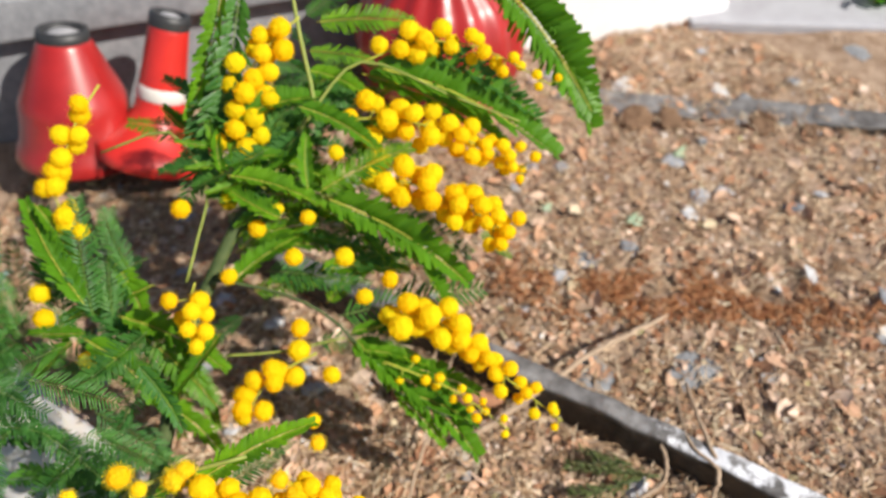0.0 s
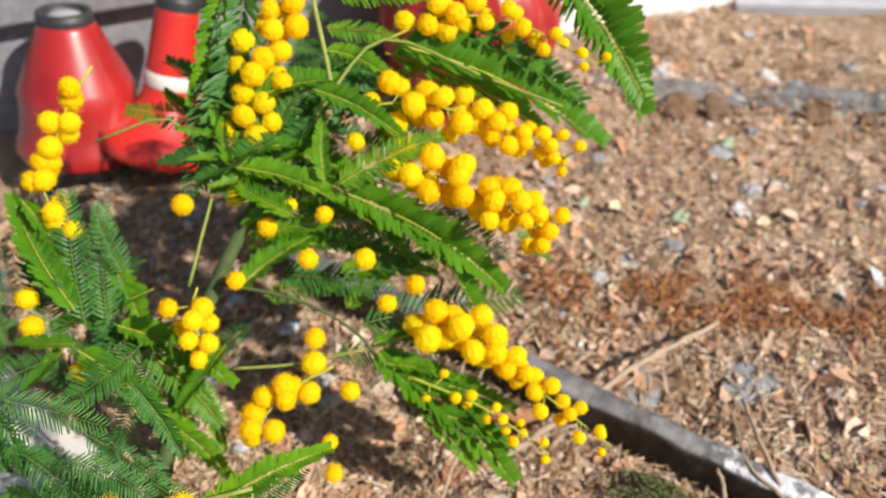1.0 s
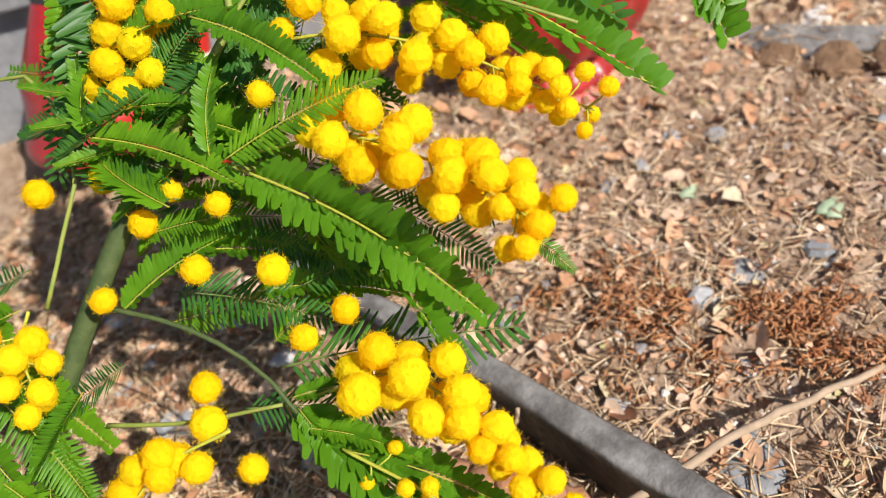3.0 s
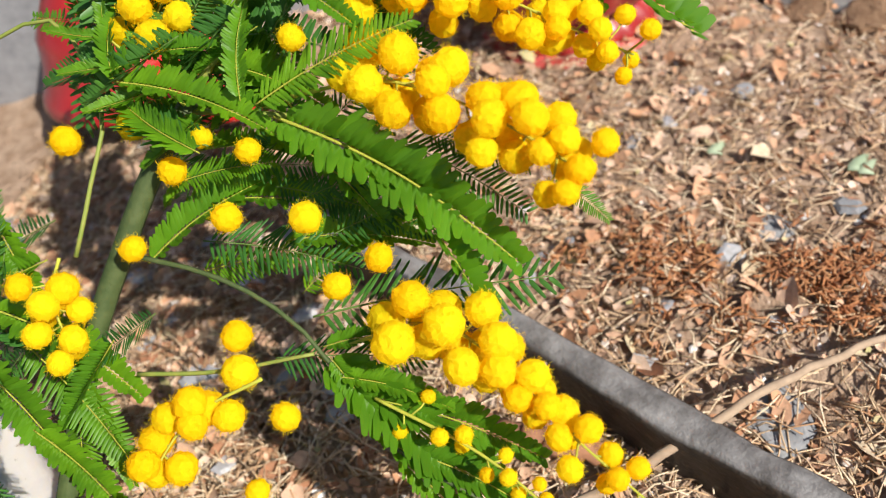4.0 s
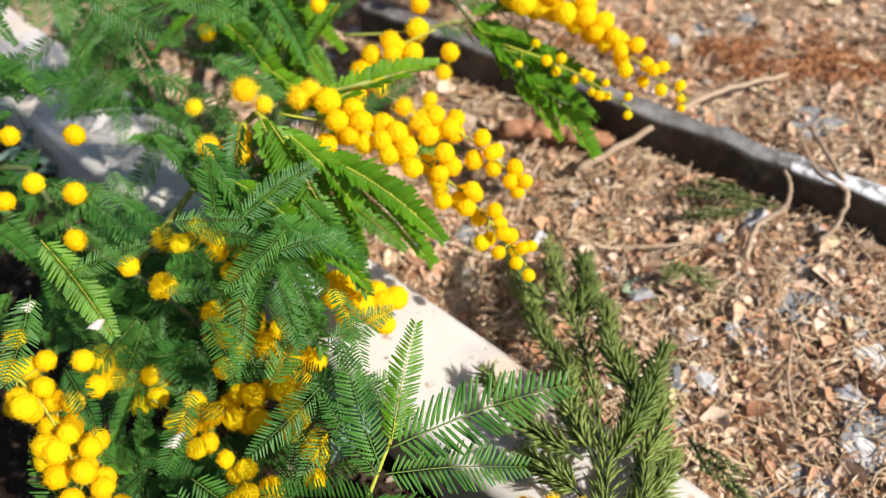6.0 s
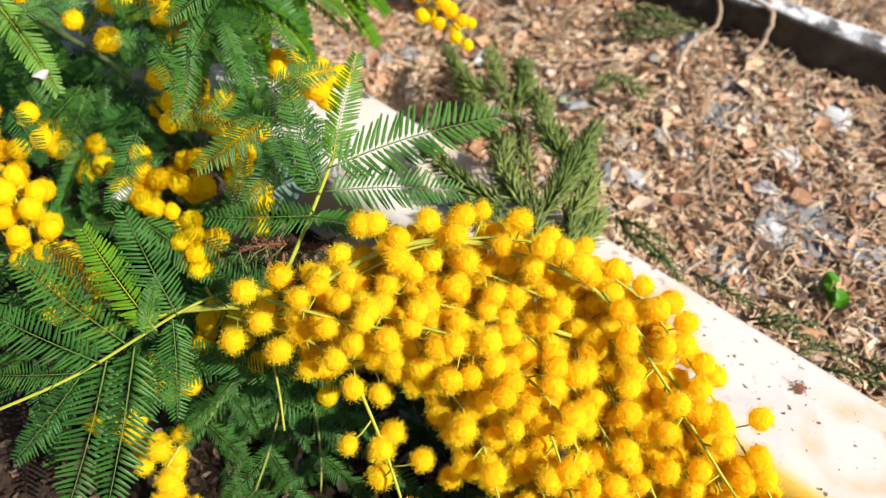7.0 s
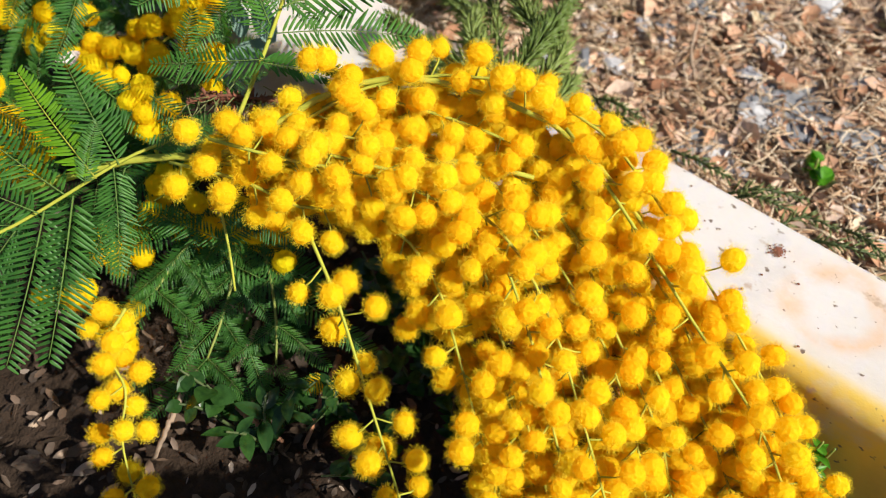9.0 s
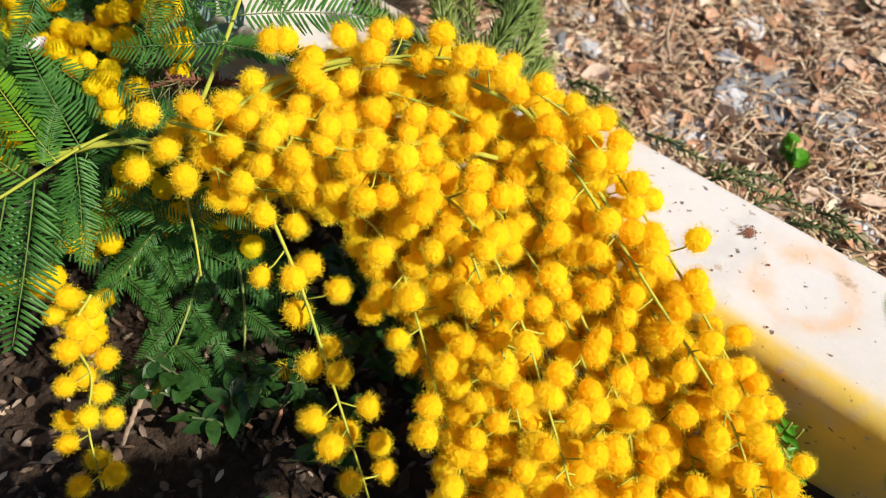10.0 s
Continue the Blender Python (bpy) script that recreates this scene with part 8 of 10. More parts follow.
raceme(front, [(0.0102, -0.0313, 0.0575), (0.0317, -0.0473, 0.0501), (0.0467, -0.0730, 0.0355), (0.0610, -0.0995, 0.0204), (0.0650, -0.1175, 0.0119), (0.0698, -0.1315, 0.0064)], 39, 0.0041, 0.009, 0.0, True, start=0.02)
raceme(front, [(-0.0674, -0.0234, 0.0549), (-0.0444, -0.0239, 0.0578), (-0.0202, -0.0287, 0.0574), (0.0051, -0.0349, 0.0560), (0.0239, -0.0506, 0.0475), (0.0424, -0.0732, 0.0337), (0.0545, -0.0976, 0.0187), (0.0589, -0.1164, 0.0082), (0.0652, -0.1304, 0.0012)], 59, 0.0041, 0.009, 0.0, True, start=0.02)
raceme(front, [(0.0005, -0.0319, 0.0445), (0.0201, -0.0481, 0.0381), (0.0351, -0.0736, 0.0246), (0.0495, -0.0976, 0.0124), (0.0535, -0.1158, 0.0048), (0.0566, -0.1290, 0.0010)], 39, 0.0041, 0.009, 0.0, True, start=0.02)
raceme(front, [(-0.0485, -0.0350, 0.0628), (-0.0261, -0.0402, 0.0617), (-0.0060, -0.0454, 0.0607), (0.0158, -0.0589, 0.0533), (0.0297, -0.0801, 0.0403), (0.0389, -0.1021, 0.0268), (0.0456, -0.1199, 0.0165), (0.0498, -0.1334, 0.0095)], 52, 0.0041, 0.009, 0.0, True, start=0.02)
raceme(front, [(-0.0730, -0.0343, 0.0627), (-0.0496, -0.0395, 0.0613), (-0.0319, -0.0427, 0.0614), (-0.0096, -0.0481, 0.0598), (0.0114, -0.0610, 0.0526), (0.0223, -0.0806, 0.0405), (0.0306, -0.1038, 0.0257), (0.0370, -0.1216, 0.0150), (0.0422, -0.1343, 0.0083)], 59, 0.0041, 0.009, 0.0, True, start=0.02)
raceme(front, [(-0.0348, -0.0386, 0.0508), (-0.0159, -0.0435, 0.0512), (0.0064, -0.0574, 0.0447), (0.0152, -0.0783, 0.0331), (0.0244, -0.1011, 0.0201), (0.0311, -0.1191, 0.0109), (0.0346, -0.1318, 0.0056)], 46, 0.0041, 0.009, 0.0, True, start=0.02)
raceme(front, [(-0.0197, -0.0412, 0.0450), (-0.0011, -0.0578, 0.0377), (0.0126, -0.0783, 0.0275), (0.0217, -0.1020, 0.0151), (0.0242, -0.1190, 0.0078), (0.0270, -0.1314, 0.0040)], 39, 0.0041, 0.009, 0.0, True, start=0.02)
raceme(front, [(-0.0876, -0.0338, 0.0512), (-0.0643, -0.0390, 0.0503), (-0.0462, -0.0461, 0.0482), (-0.0240, -0.0485, 0.0495), (-0.0064, -0.0623, 0.0422), (0.0030, -0.0827, 0.0301), (0.0113, -0.1041, 0.0173), (0.0180, -0.1188, 0.0097), (0.0224, -0.1333, 0.0022)], 59, 0.0041, 0.009, 0.0, True, start=0.02)
raceme(front, [(-0.0283, -0.0050, 0.0617), (0.0061, -0.0070, 0.0627), (0.0369, -0.0175, 0.0573), (0.0527, -0.0341, 0.0476), (0.0759, -0.0636, 0.0279), (0.0958, -0.0904, 0.0104), (0.1043, -0.1095, -0.0012), (0.1062, -0.1264, -0.0108)], 52, 0.0043, 0.006, 0.0, True, start=0.02)
raceme(front, [(0.0012, -0.0088, 0.0582), (0.0287, -0.0179, 0.0544), (0.0501, -0.0349, 0.0448), (0.0697, -0.0634, 0.0266), (0.0868, -0.0896, 0.0100), (0.0980, -0.1108, -0.0025), (0.1001, -0.1244, -0.0091)], 46, 0.0043, 0.006, 0.0, True, start=0.02)
raceme(front, [(-0.0362, -0.0122, 0.0564), (-0.0054, -0.0128, 0.0585), (0.0233, -0.0229, 0.0534), (0.0420, -0.0412, 0.0424), (0.0648, -0.0673, 0.0253), (0.0811, -0.0905, 0.0106), (0.0876, -0.1139, -0.0041), (0.0947, -0.1267, -0.0107)], 52, 0.0043, 0.006, 0.0, True, start=0.02)
raceme(front, [(-0.0607, -0.0186, 0.0521), (-0.0354, -0.0134, 0.0583), (-0.0067, -0.0188, 0.0564), (0.0173, -0.0278, 0.0519), (0.0391, -0.0436, 0.0423), (0.0555, -0.0677, 0.0264), (0.0717, -0.0927, 0.0099), (0.0805, -0.1139, -0.0035), (0.0833, -0.1266, -0.0104)], 59, 0.0043, 0.006, 0.0, True, start=0.02)
raceme(front, [(-0.0427, -0.0177, 0.0523), (-0.0133, -0.0174, 0.0552), (0.0141, -0.0257, 0.0515), (0.0344, -0.0443, 0.0402), (0.0526, -0.0692, 0.0241), (0.0638, -0.0916, 0.0101), (0.0703, -0.1124, -0.0025), (0.0750, -0.1277, -0.0111)], 52, 0.0043, 0.006, 0.0, True, start=0.02)
raceme(front, [(-0.0691, -0.0211, 0.0503), (-0.0432, -0.0186, 0.0546), (-0.0188, -0.0216, 0.0545), (0.0042, -0.0291, 0.0512), (0.0268, -0.0466, 0.0402), (0.0427, -0.0716, 0.0237), (0.0586, -0.0959, 0.0078), (0.0642, -0.1130, -0.0025), (0.0676, -0.1284, -0.0114)], 59, 0.0043, 0.006, 0.0, True, start=0.02)
raceme(front, [(-0.0491, -0.0197, 0.0510), (-0.0230, -0.0226, 0.0514), (0.0003, -0.0314, 0.0475), (0.0217, -0.0488, 0.0371), (0.0372, -0.0713, 0.0228), (0.0480, -0.0930, 0.0094), (0.0554, -0.1134, -0.0030), (0.0600, -0.1286, -0.0115)], 52, 0.0043, 0.006, 0.0, True, start=0.02)
raceme(front, [(-0.0785, -0.0218, 0.0500), (-0.0519, -0.0243, 0.0504), (-0.0302, -0.0290, 0.0492), (-0.0033, -0.0343, 0.0474), (0.0153, -0.0501, 0.0378), (0.0306, -0.0738, 0.0223), (0.0398, -0.0976, 0.0069), (0.0447, -0.1141, -0.0029), (0.0531, -0.1295, -0.0120)], 59, 0.0043, 0.006, 0.0, True, start=0.02)
raceme(front, [(-0.0583, -0.0245, 0.0476), (-0.0321, -0.0292, 0.0466), (-0.0132, -0.0387, 0.0422), (0.0074, -0.0515, 0.0353), (0.0221, -0.0748, 0.0205), (0.0342, -0.0978, 0.0061), (0.0403, -0.1142, -0.0033), (0.0439, -0.1267, -0.0096)], 52, 0.0043, 0.006, 0.0, True, start=0.02)
raceme(front, [(-0.0822, -0.0242, 0.0483), (-0.0590, -0.0311, 0.0454), (-0.0395, -0.0362, 0.0439), (-0.0188, -0.0392, 0.0440), (0.0017, -0.0552, 0.0342), (0.0170, -0.0744, 0.0222), (0.0232, -0.0992, 0.0060), (0.0317, -0.1165, -0.0044), (0.0379, -0.1294, -0.0115)], 59, 0.0043, 0.006, 0.0, True, start=0.02)
raceme(front, [(-0.0643, -0.0330, 0.0412), (-0.0420, -0.0375, 0.0405), (-0.0213, -0.0393, 0.0420), (-0.0034, -0.0556, 0.0324), (0.0070, -0.0758, 0.0201), (0.0164, -0.0977, 0.0066), (0.0229, -0.1153, -0.0038), (0.0256, -0.1277, -0.0100)], 52, 0.0043, 0.006, 0.0, True, start=0.02)
flower(front, Vector((0.0466, -0.0353, 0.0710)), 0.0044, True)
flower(front, Vector((0.0547, -0.0435, 0.0646)), 0.0044, True)
flower(front, Vector((0.0788, -0.0691, 0.0446)), 0.0044, True)
flower(front, Vector((-0.0131, -0.0099, 0.0790)), 0.0044, True)
flower(front, Vector((-0.0240, -0.0115, 0.0780)), 0.0044, True)
flower(front, Vector((0.0112, -0.0226, 0.0814)), 0.0044, True)
flower(front, Vector((0.0228, -0.0261, 0.0785)), 0.0044, True)
flower(front, Vector((-0.0451, -0.0136, 0.0769)), 0.0044, True)
flower(front, Vector((-0.0405, -0.0133, 0.0770)), 0.0044, True)
flower(front, Vector((-0.0802, -0.0323, 0.0635)), 0.0044, True)
flower(front, Vector((0.0603, -0.0536, 0.0568)), 0.0044, True)
flower(front, Vector((0.0673, -0.0622, 0.0501)), 0.0044, True)
flower(front, Vector((0.0934, -0.0880, 0.0300)), 0.0044, True)
raceme(front, [(-0.0425, -0.0540, 0.0449), (-0.0327, -0.0707, 0.0345), (-0.0237, -0.0899, 0.0223), (-0.0168, -0.1049, 0.0133), (-0.0090, -0.1222, 0.0025)], 15, 0.0042, 0.009, 0.0, True, start=0.05)
raceme(front, [(-0.0214, -0.0417, 0.0475), (-0.0124, -0.0592, 0.0340), (-0.0108, -0.0702, 0.0257)], 6, 0.0043, 0.0042, 0.0, True, start=0.1)
raceme(front, [(-0.1057, -0.0604, 0.0088), (-0.1110, -0.0719, 0.0021), (-0.1032, -0.0826, -0.0043), (-0.1027, -0.0965, -0.0130), (-0.0964, -0.1128, -0.0237)], 17, 0.0041, 0.0078, 0.0, True, start=0.0)
flower(front, Vector((-0.1259, -0.0546, 0.0023)), 0.0042, True)
flower(front, Vector((-0.0438, -0.0728, -0.0133)), 0.0036, True)
raceme(bushy, [(-0.1243, 0.0245, 0.0298), (-0.1158, 0.0167, 0.0264), (-0.1095, 0.0090, 0.0230)], 5, 0.0052, 0.0062, 0.0, False, start=0.0)
raceme(bushy, [(-0.1355, -0.0240, -0.0065), (-0.1254, -0.0277, -0.0077), (-0.1149, -0.0239, -0.0032), (-0.1058, -0.0154, 0.0048)], 9, 0.0052, 0.0062, 0.0, False, start=0.0)
raceme(bushy, [(-0.1010, -0.0142, 0.0007), (-0.0877, -0.0198, -0.0011), (-0.0727, -0.0220, -0.0004)], 8, 0.0052, 0.0062, 0.0, False, start=0.0)
raceme(bushy, [(-0.1470, -0.0378, -0.0168), (-0.1379, -0.0414, -0.0179), (-0.1206, -0.0463, -0.0200), (-0.1154, -0.0550, -0.0248)], 8, 0.0052, 0.0062, 0.0, False, start=0.0)
pinna(front, (-0.0815, -0.0678, -0.0304), (-0.0649, -0.0803, -0.0398), (0.3549, -0.0340, 0.9343), "dark", 2, 1.0)
pinna(front, (-0.0600, -0.0709, -0.0101), (-0.0625, -0.0895, -0.0240), (0.1847, 0.0769, 0.9798), "dark", 2, 1.0)
pinna(front, (-0.0829, -0.0598, -0.0232), (-0.0992, -0.0765, -0.0357), (0.3093, -0.3017, 0.9019), "dark", 2, 1.0)
pinna(front, (-0.0646, -0.0693, -0.0012), (-0.0569, -0.0850, -0.0130), (0.2411, -0.1311, 0.9616), "dark", 2, 1.0)
pinna(front, (-0.0969, -0.0536, -0.0200), (-0.0879, -0.0733, -0.0349), (0.0474, -0.1257, 0.9909), "dark", 2, 1.0)
# Unseen feathers added below the view, meant to shade the bed.
pinna(front, (-0.0856, -0.1333, -0.0760), (-0.0672, -0.1396, -0.0809), (-0.0554, -0.1984, 0.9786), "dark", 2, 1.0)
pinna(front, (-0.0306, -0.1281, -0.0534), (-0.0541, -0.1325, -0.0565), (0.1269, -0.1504, 0.9804), "dark", 1, 1.0)
pinna(front, (-0.0807, -0.1358, -0.0503), (-0.0768, -0.1443, -0.0568), (-0.0626, -0.0927, 0.9937), "dark", 2, 1.0)
pinna(front, (-0.0307, -0.1145, -0.0581), (-0.0529, -0.1194, -0.0616), (0.0842, 0.0034, 0.9964), "dark", 0, 1.0)
pinna(front, (0.0279, -0.1320, -0.0677), (0.0456, -0.1264, -0.0637), (-0.1987, -0.0062, 0.9800), "dark", 2, 1.0)
pinna(front, (0.0269, -0.1364, -0.0630), (0.0095, -0.1287, -0.0570), (-0.0227, 0.0257, 0.9994), "dark", 1, 1.0)
pinna(front, (0.0179, -0.1304, -0.0515), (0.0274, -0.1396, -0.0585), (-0.2028, 0.0980, 0.9743), "dark", 0, 1.0)
pinna(front, (-0.1019, -0.1391, -0.0513), (-0.1050, -0.1466, -0.0568), (0.2323, -0.1185, 0.9654), "dark", 1, 1.0)
pinna(front, (-0.0641, -0.1421, -0.0820), (-0.0745, -0.1506, -0.0883), (-0.0549, -0.0347, 0.9979), "dark", 2, 1.0)
pinna(front, (-0.0851, -0.1182, -0.0559), (-0.0669, -0.1239, -0.0603), (0.0881, -0.2068, 0.9744), "dark", 2, 1.0)
pinna(front, (0.0109, -0.1184, -0.0591), (-0.0011, -0.1276, -0.0659), (-0.0408, -0.0089, 0.9991), "dark", 1, 1.0)
pinna(front, (-0.0982, -0.1394, -0.0596), (-0.0949, -0.1490, -0.0668), (0.0869, -0.1788, 0.9800), "dark", 1, 1.0)
pinna(front, (-0.0038, -0.1391, -0.0720), (-0.0259, -0.1378, -0.0709), (0.0229, -0.0525, 0.9984), "dark", 0, 1.0)
pinna(front, (0.0277, -0.1201, -0.0345), (0.0459, -0.1238, -0.0374), (-0.1457, -0.2394, 0.9599), "dark", 0, 1.0)
pinna(front, (-0.0585, -0.1226, -0.0386), (-0.0801, -0.1250, -0.0402), (-0.0480, -0.0462, 0.9978), "dark", 2, 1.0)
pinna(front, (-0.0951, -0.1265, -0.0701), (-0.0899, -0.1367, -0.0778), (0.0152, -0.0668, 0.9977), "dark", 1, 1.0)
pinna(front, (-0.0025, -0.1148, -0.0467), (-0.0319, -0.1160, -0.0474), (-0.0725, -0.2010, 0.9769), "dark", 1, 1.0)
pinna(front, (-0.0269, -0.1405, -0.0531), (-0.0108, -0.1321, -0.0469), (0.1083, -0.0888, 0.9902), "dark", 1, 1.0)
pinna(front, (-0.0633, -0.1343, -0.0513), (-0.0546, -0.1405, -0.0560), (-0.0228, -0.1691, 0.9853), "dark", 1, 1.0)
pinna(front, (0.0126, -0.1268, -0.0584), (0.0192, -0.1182, -0.0520), (0.1353, -0.0135, 0.9907), "dark", 1, 1.0)
pinna(front, (-0.0535, -0.1293, -0.0456), (-0.0571, -0.1379, -0.0520), (0.2295, -0.1607, 0.9600), "dark", 2, 1.0)
pinna(front, (-0.0561, -0.1177, -0.0587), (-0.0486, -0.1105, -0.0533), (0.0676, 0.0130, 0.9976), "dark", 1, 1.0)
pinna(front, (-0.0919, -0.1211, -0.0453), (-0.0734, -0.1164, -0.0419), (0.1854, -0.1446, 0.9720), "dark", 0, 1.0)
pinna(front, (0.0048, -0.1324, -0.0556), (0.0135, -0.1419, -0.0628), (0.0145, -0.1572, 0.9875), "dark", 2, 1.0)
pinna(front, (-0.0858, -0.1394, -0.0791), (-0.0923, -0.1298, -0.0719), (0.1443, -0.1203, 0.9822), "dark", 1, 1.0)
pinna(front, (0.0086, -0.1154, -0.0400), (0.0296, -0.1138, -0.0389), (0.1206, 0.0010, 0.9927), "dark", 0, 1.0)
pinna(front, (-0.0219, -0.1384, -0.0631), (-0.0523, -0.1420, -0.0655), (0.1833, 0.0576, 0.9814), "dark", 0, 1.0)
pinna(front, (-0.0269, -0.1201, -0.0356), (-0.0493, -0.1267, -0.0404), (0.1009, -0.0540, 0.9934), "dark", 0, 1.0)
pinna(front, (-0.0604, -0.1243, -0.0592), (-0.0754, -0.1175, -0.0540), (0.1380, -0.2262, 0.9642), "dark", 2, 1.0)
pinna(front, (-0.0349, -0.1281, -0.0617), (-0.0566, -0.1300, -0.0630), (0.1690, -0.2026, 0.9646), "dark", 1, 1.0)
pinna(front, (-0.0086, -0.1280, -0.0745), (0.0054, -0.1213, -0.0696), (-0.0543, -0.0010, 0.9985), "dark", 1, 1.0)
pinna(front, (-0.0739, -0.1354, -0.0776), (-0.0496, -0.1346, -0.0772), (0.1126, -0.0965, 0.9889), "dark", 1, 1.0)
pinna(front, (0.0018, -0.1140, -0.0495), (-0.0166, -0.1186, -0.0528), (0.1531, -0.1500, 0.9768), "dark", 0, 1.0)
pinna(front, (-0.0323, -0.1409, -0.0677), (-0.0026, -0.1432, -0.0695), (0.1587, -0.2300, 0.9602), "dark", 0, 1.0)
pinna(front, (-0.0791, -0.1312, -0.0573), (-0.0968, -0.1364, -0.0611), (0.0288, -0.0585, 0.9979), "dark", 0, 1.0)
pinna(front, (-0.0701, -0.1362, -0.0719), (-0.0691, -0.1257, -0.0641), (-0.0075, 0.0584, 0.9983), "dark", 2, 1.0)
pinna(front, (0.0178, -0.1365, -0.0649), (0.0159, -0.1297, -0.0598), (0.0283, -0.2065, 0.9780), "dark", 2, 1.0)
pinna(front, (-0.1034, -0.1208, -0.0620), (-0.1250, -0.1227, -0.0633), (0.2107, -0.0033, 0.9775), "dark", 2, 1.0)
pinna(front, (-0.0739, -0.1289, -0.0648), (-0.0975, -0.1270, -0.0633), (0.1162, -0.0299, 0.9928), "dark", 1, 1.0)
pinna(front, (-0.0110, -0.1180, -0.0660), (-0.0245, -0.1251, -0.0712), (0.1084, -0.1908, 0.9756), "dark", 0, 1.0)
pinna(front, (-0.1046, -0.1176, -0.0658), (-0.0779, -0.1219, -0.0692), (-0.0135, -0.0192, 0.9997), "dark", 1, 1.0)
pinna(front, (0.0031, -0.1216, -0.0581), (0.0188, -0.1151, -0.0533), (-0.0750, 0.0092, 0.9971), "dark", 0, 1.0)
pinna(front, (-0.1100, -0.1335, -0.0719), (-0.1256, -0.1393, -0.0761), (-0.0392, -0.0215, 0.9990), "dark", 2, 1.0)
pinna(front, (-0.0577, -0.1362, -0.0493), (-0.0280, -0.1329, -0.0470), (0.0533, -0.0989, 0.9937), "dark", 0, 1.0)
pinna(front, (-0.0397, -0.1330, -0.0733), (-0.0388, -0.1418, -0.0799), (0.1406, 0.0759, 0.9872), "dark", 1, 1.0)
pinna(front, (0.0083, -0.1365, -0.0637), (-0.0095, -0.1448, -0.0698), (0.1197, 0.0044, 0.9928), "dark", 2, 1.0)
pinna(front, (-0.0924, -0.1340, -0.0638), (-0.1038, -0.1277, -0.0590), (0.1618, -0.1412, 0.9767), "dark", 2, 1.0)
pinna(front, (-0.0219, -0.1242, -0.0557), (-0.0016, -0.1189, -0.0519), (-0.0693, -0.1014, 0.9924), "dark", 1, 1.0)
pinna(front, (0.0202, -0.1284, -0.0438), (0.0113, -0.1208, -0.0380), (0.1223, 0.0539, 0.9910), "dark", 1, 1.0)
pinna(front, (-0.0300, -0.1420, -0.0524), (-0.0121, -0.1338, -0.0464), (0.2023, 0.0898, 0.9752), "dark", 2, 1.0)
pinna(front, (-0.0088, -0.1291, -0.0604), (-0.0048, -0.1189, -0.0527), (-0.0627, -0.1904, 0.9797), "dark", 1, 1.0)
pinna(front, (-0.1025, -0.1374, -0.0538), (-0.1008, -0.1292, -0.0476), (0.0669, -0.0836, 0.9942), "dark", 1, 1.0)
pinna(front, (-0.0464, -0.1304, -0.0572), (-0.0277, -0.1262, -0.0541), (0.0094, 0.0852, 0.9963), "dark", 1, 1.0)
pinna(front, (-0.0801, -0.1282, -0.0528), (-0.0537, -0.1243, -0.0500), (0.1676, -0.2181, 0.9614), "dark", 0, 1.0)
pinna(front, (-0.0480, -0.1216, -0.0665), (-0.0594, -0.1144, -0.0611), (-0.0043, -0.1992, 0.9799), "dark", 0, 1.0)
pinna(front, (-0.0820, -0.1264, -0.0722), (-0.1151, -0.1283, -0.0734), (0.2154, -0.0356, 0.9759), "dark", 2, 1.0)
pinna(front, (-0.0679, -0.1433, -0.0702), (-0.0621, -0.1336, -0.0629), (0.2436, -0.2244, 0.9436), "dark", 0, 1.0)
pinna(front, (-0.0912, -0.1367, -0.0571), (-0.1153, -0.1432, -0.0618), (0.1178, -0.0753, 0.9902), "dark", 2, 1.0)
pinna(front, (0.0280, -0.1276, -0.0613), (0.0113, -0.1218, -0.0569), (0.0290, -0.2261, 0.9737), "dark", 1, 1.0)
pinna(front, (-0.1000, -0.1357, -0.0795), (-0.0895, -0.1278, -0.0737), (0.1116, -0.1568, 0.9813), "dark", 0, 1.0)
pinna(tall, (-0.1197, 0.3717, 0.1592), (-0.0799, 0.3773, 0.1519), (-0.0065, -0.3658, 0.9307), "dark", 0, 1.0)
pinna(tall, (-0.1029, 0.3339, 0.1304), (-0.0902, 0.3177, 0.1100), (0.1227, -0.1416, 0.9823), "dark", 1, 1.0)
pinna(tall, (-0.1029, 0.3580, 0.1366), (-0.0678, 0.3826, 0.1497), (-0.0263, -0.3045, 0.9521), "dark", 0, 1.0)
pinna(tall, (-0.0920, 0.3344, 0.1197), (-0.0837, 0.3547, 0.1373), (0.3174, -0.1734, 0.9323), "dark", 1, 1.0)
pinna(tall, (-0.0955, 0.3530, 0.1452), (-0.0778, 0.3283, 0.1148), (0.2250, -0.2218, 0.9488), "dark", 1, 1.0)
pinna(tall, (-0.1021, 0.3436, 0.1366), (-0.0753, 0.3635, 0.1478), (0.2239, -0.1480, 0.9633), "dark", 1, 1.0)
bract_cluster(bushy, [(-0.0896, -0.0059, 0.0498), (-0.0775, -0.0034, 0.0514), (-0.0567, -0.0041, 0.0504)], 60)
bract_cluster(bushy, [(-0.0881, -0.0045, 0.0496), (-0.0762, -0.0031, 0.0504), (-0.0570, -0.0027, 0.0503)], 60)
bract_cluster(bushy, [(-0.0865, -0.0031, 0.0493), (-0.0750, -0.0028, 0.0493), (-0.0572, -0.0012, 0.0501)], 60)
bract_cluster(bushy, [(-0.0850, -0.0017, 0.0491), (-0.0737, -0.0025, 0.0483), (-0.0575, 0.0002, 0.0500)], 60)
bract_cluster(bushy, [(-0.0834, -0.0003, 0.0489), (-0.0724, -0.0021, 0.0473), (-0.0577, 0.0017, 0.0498)], 60)
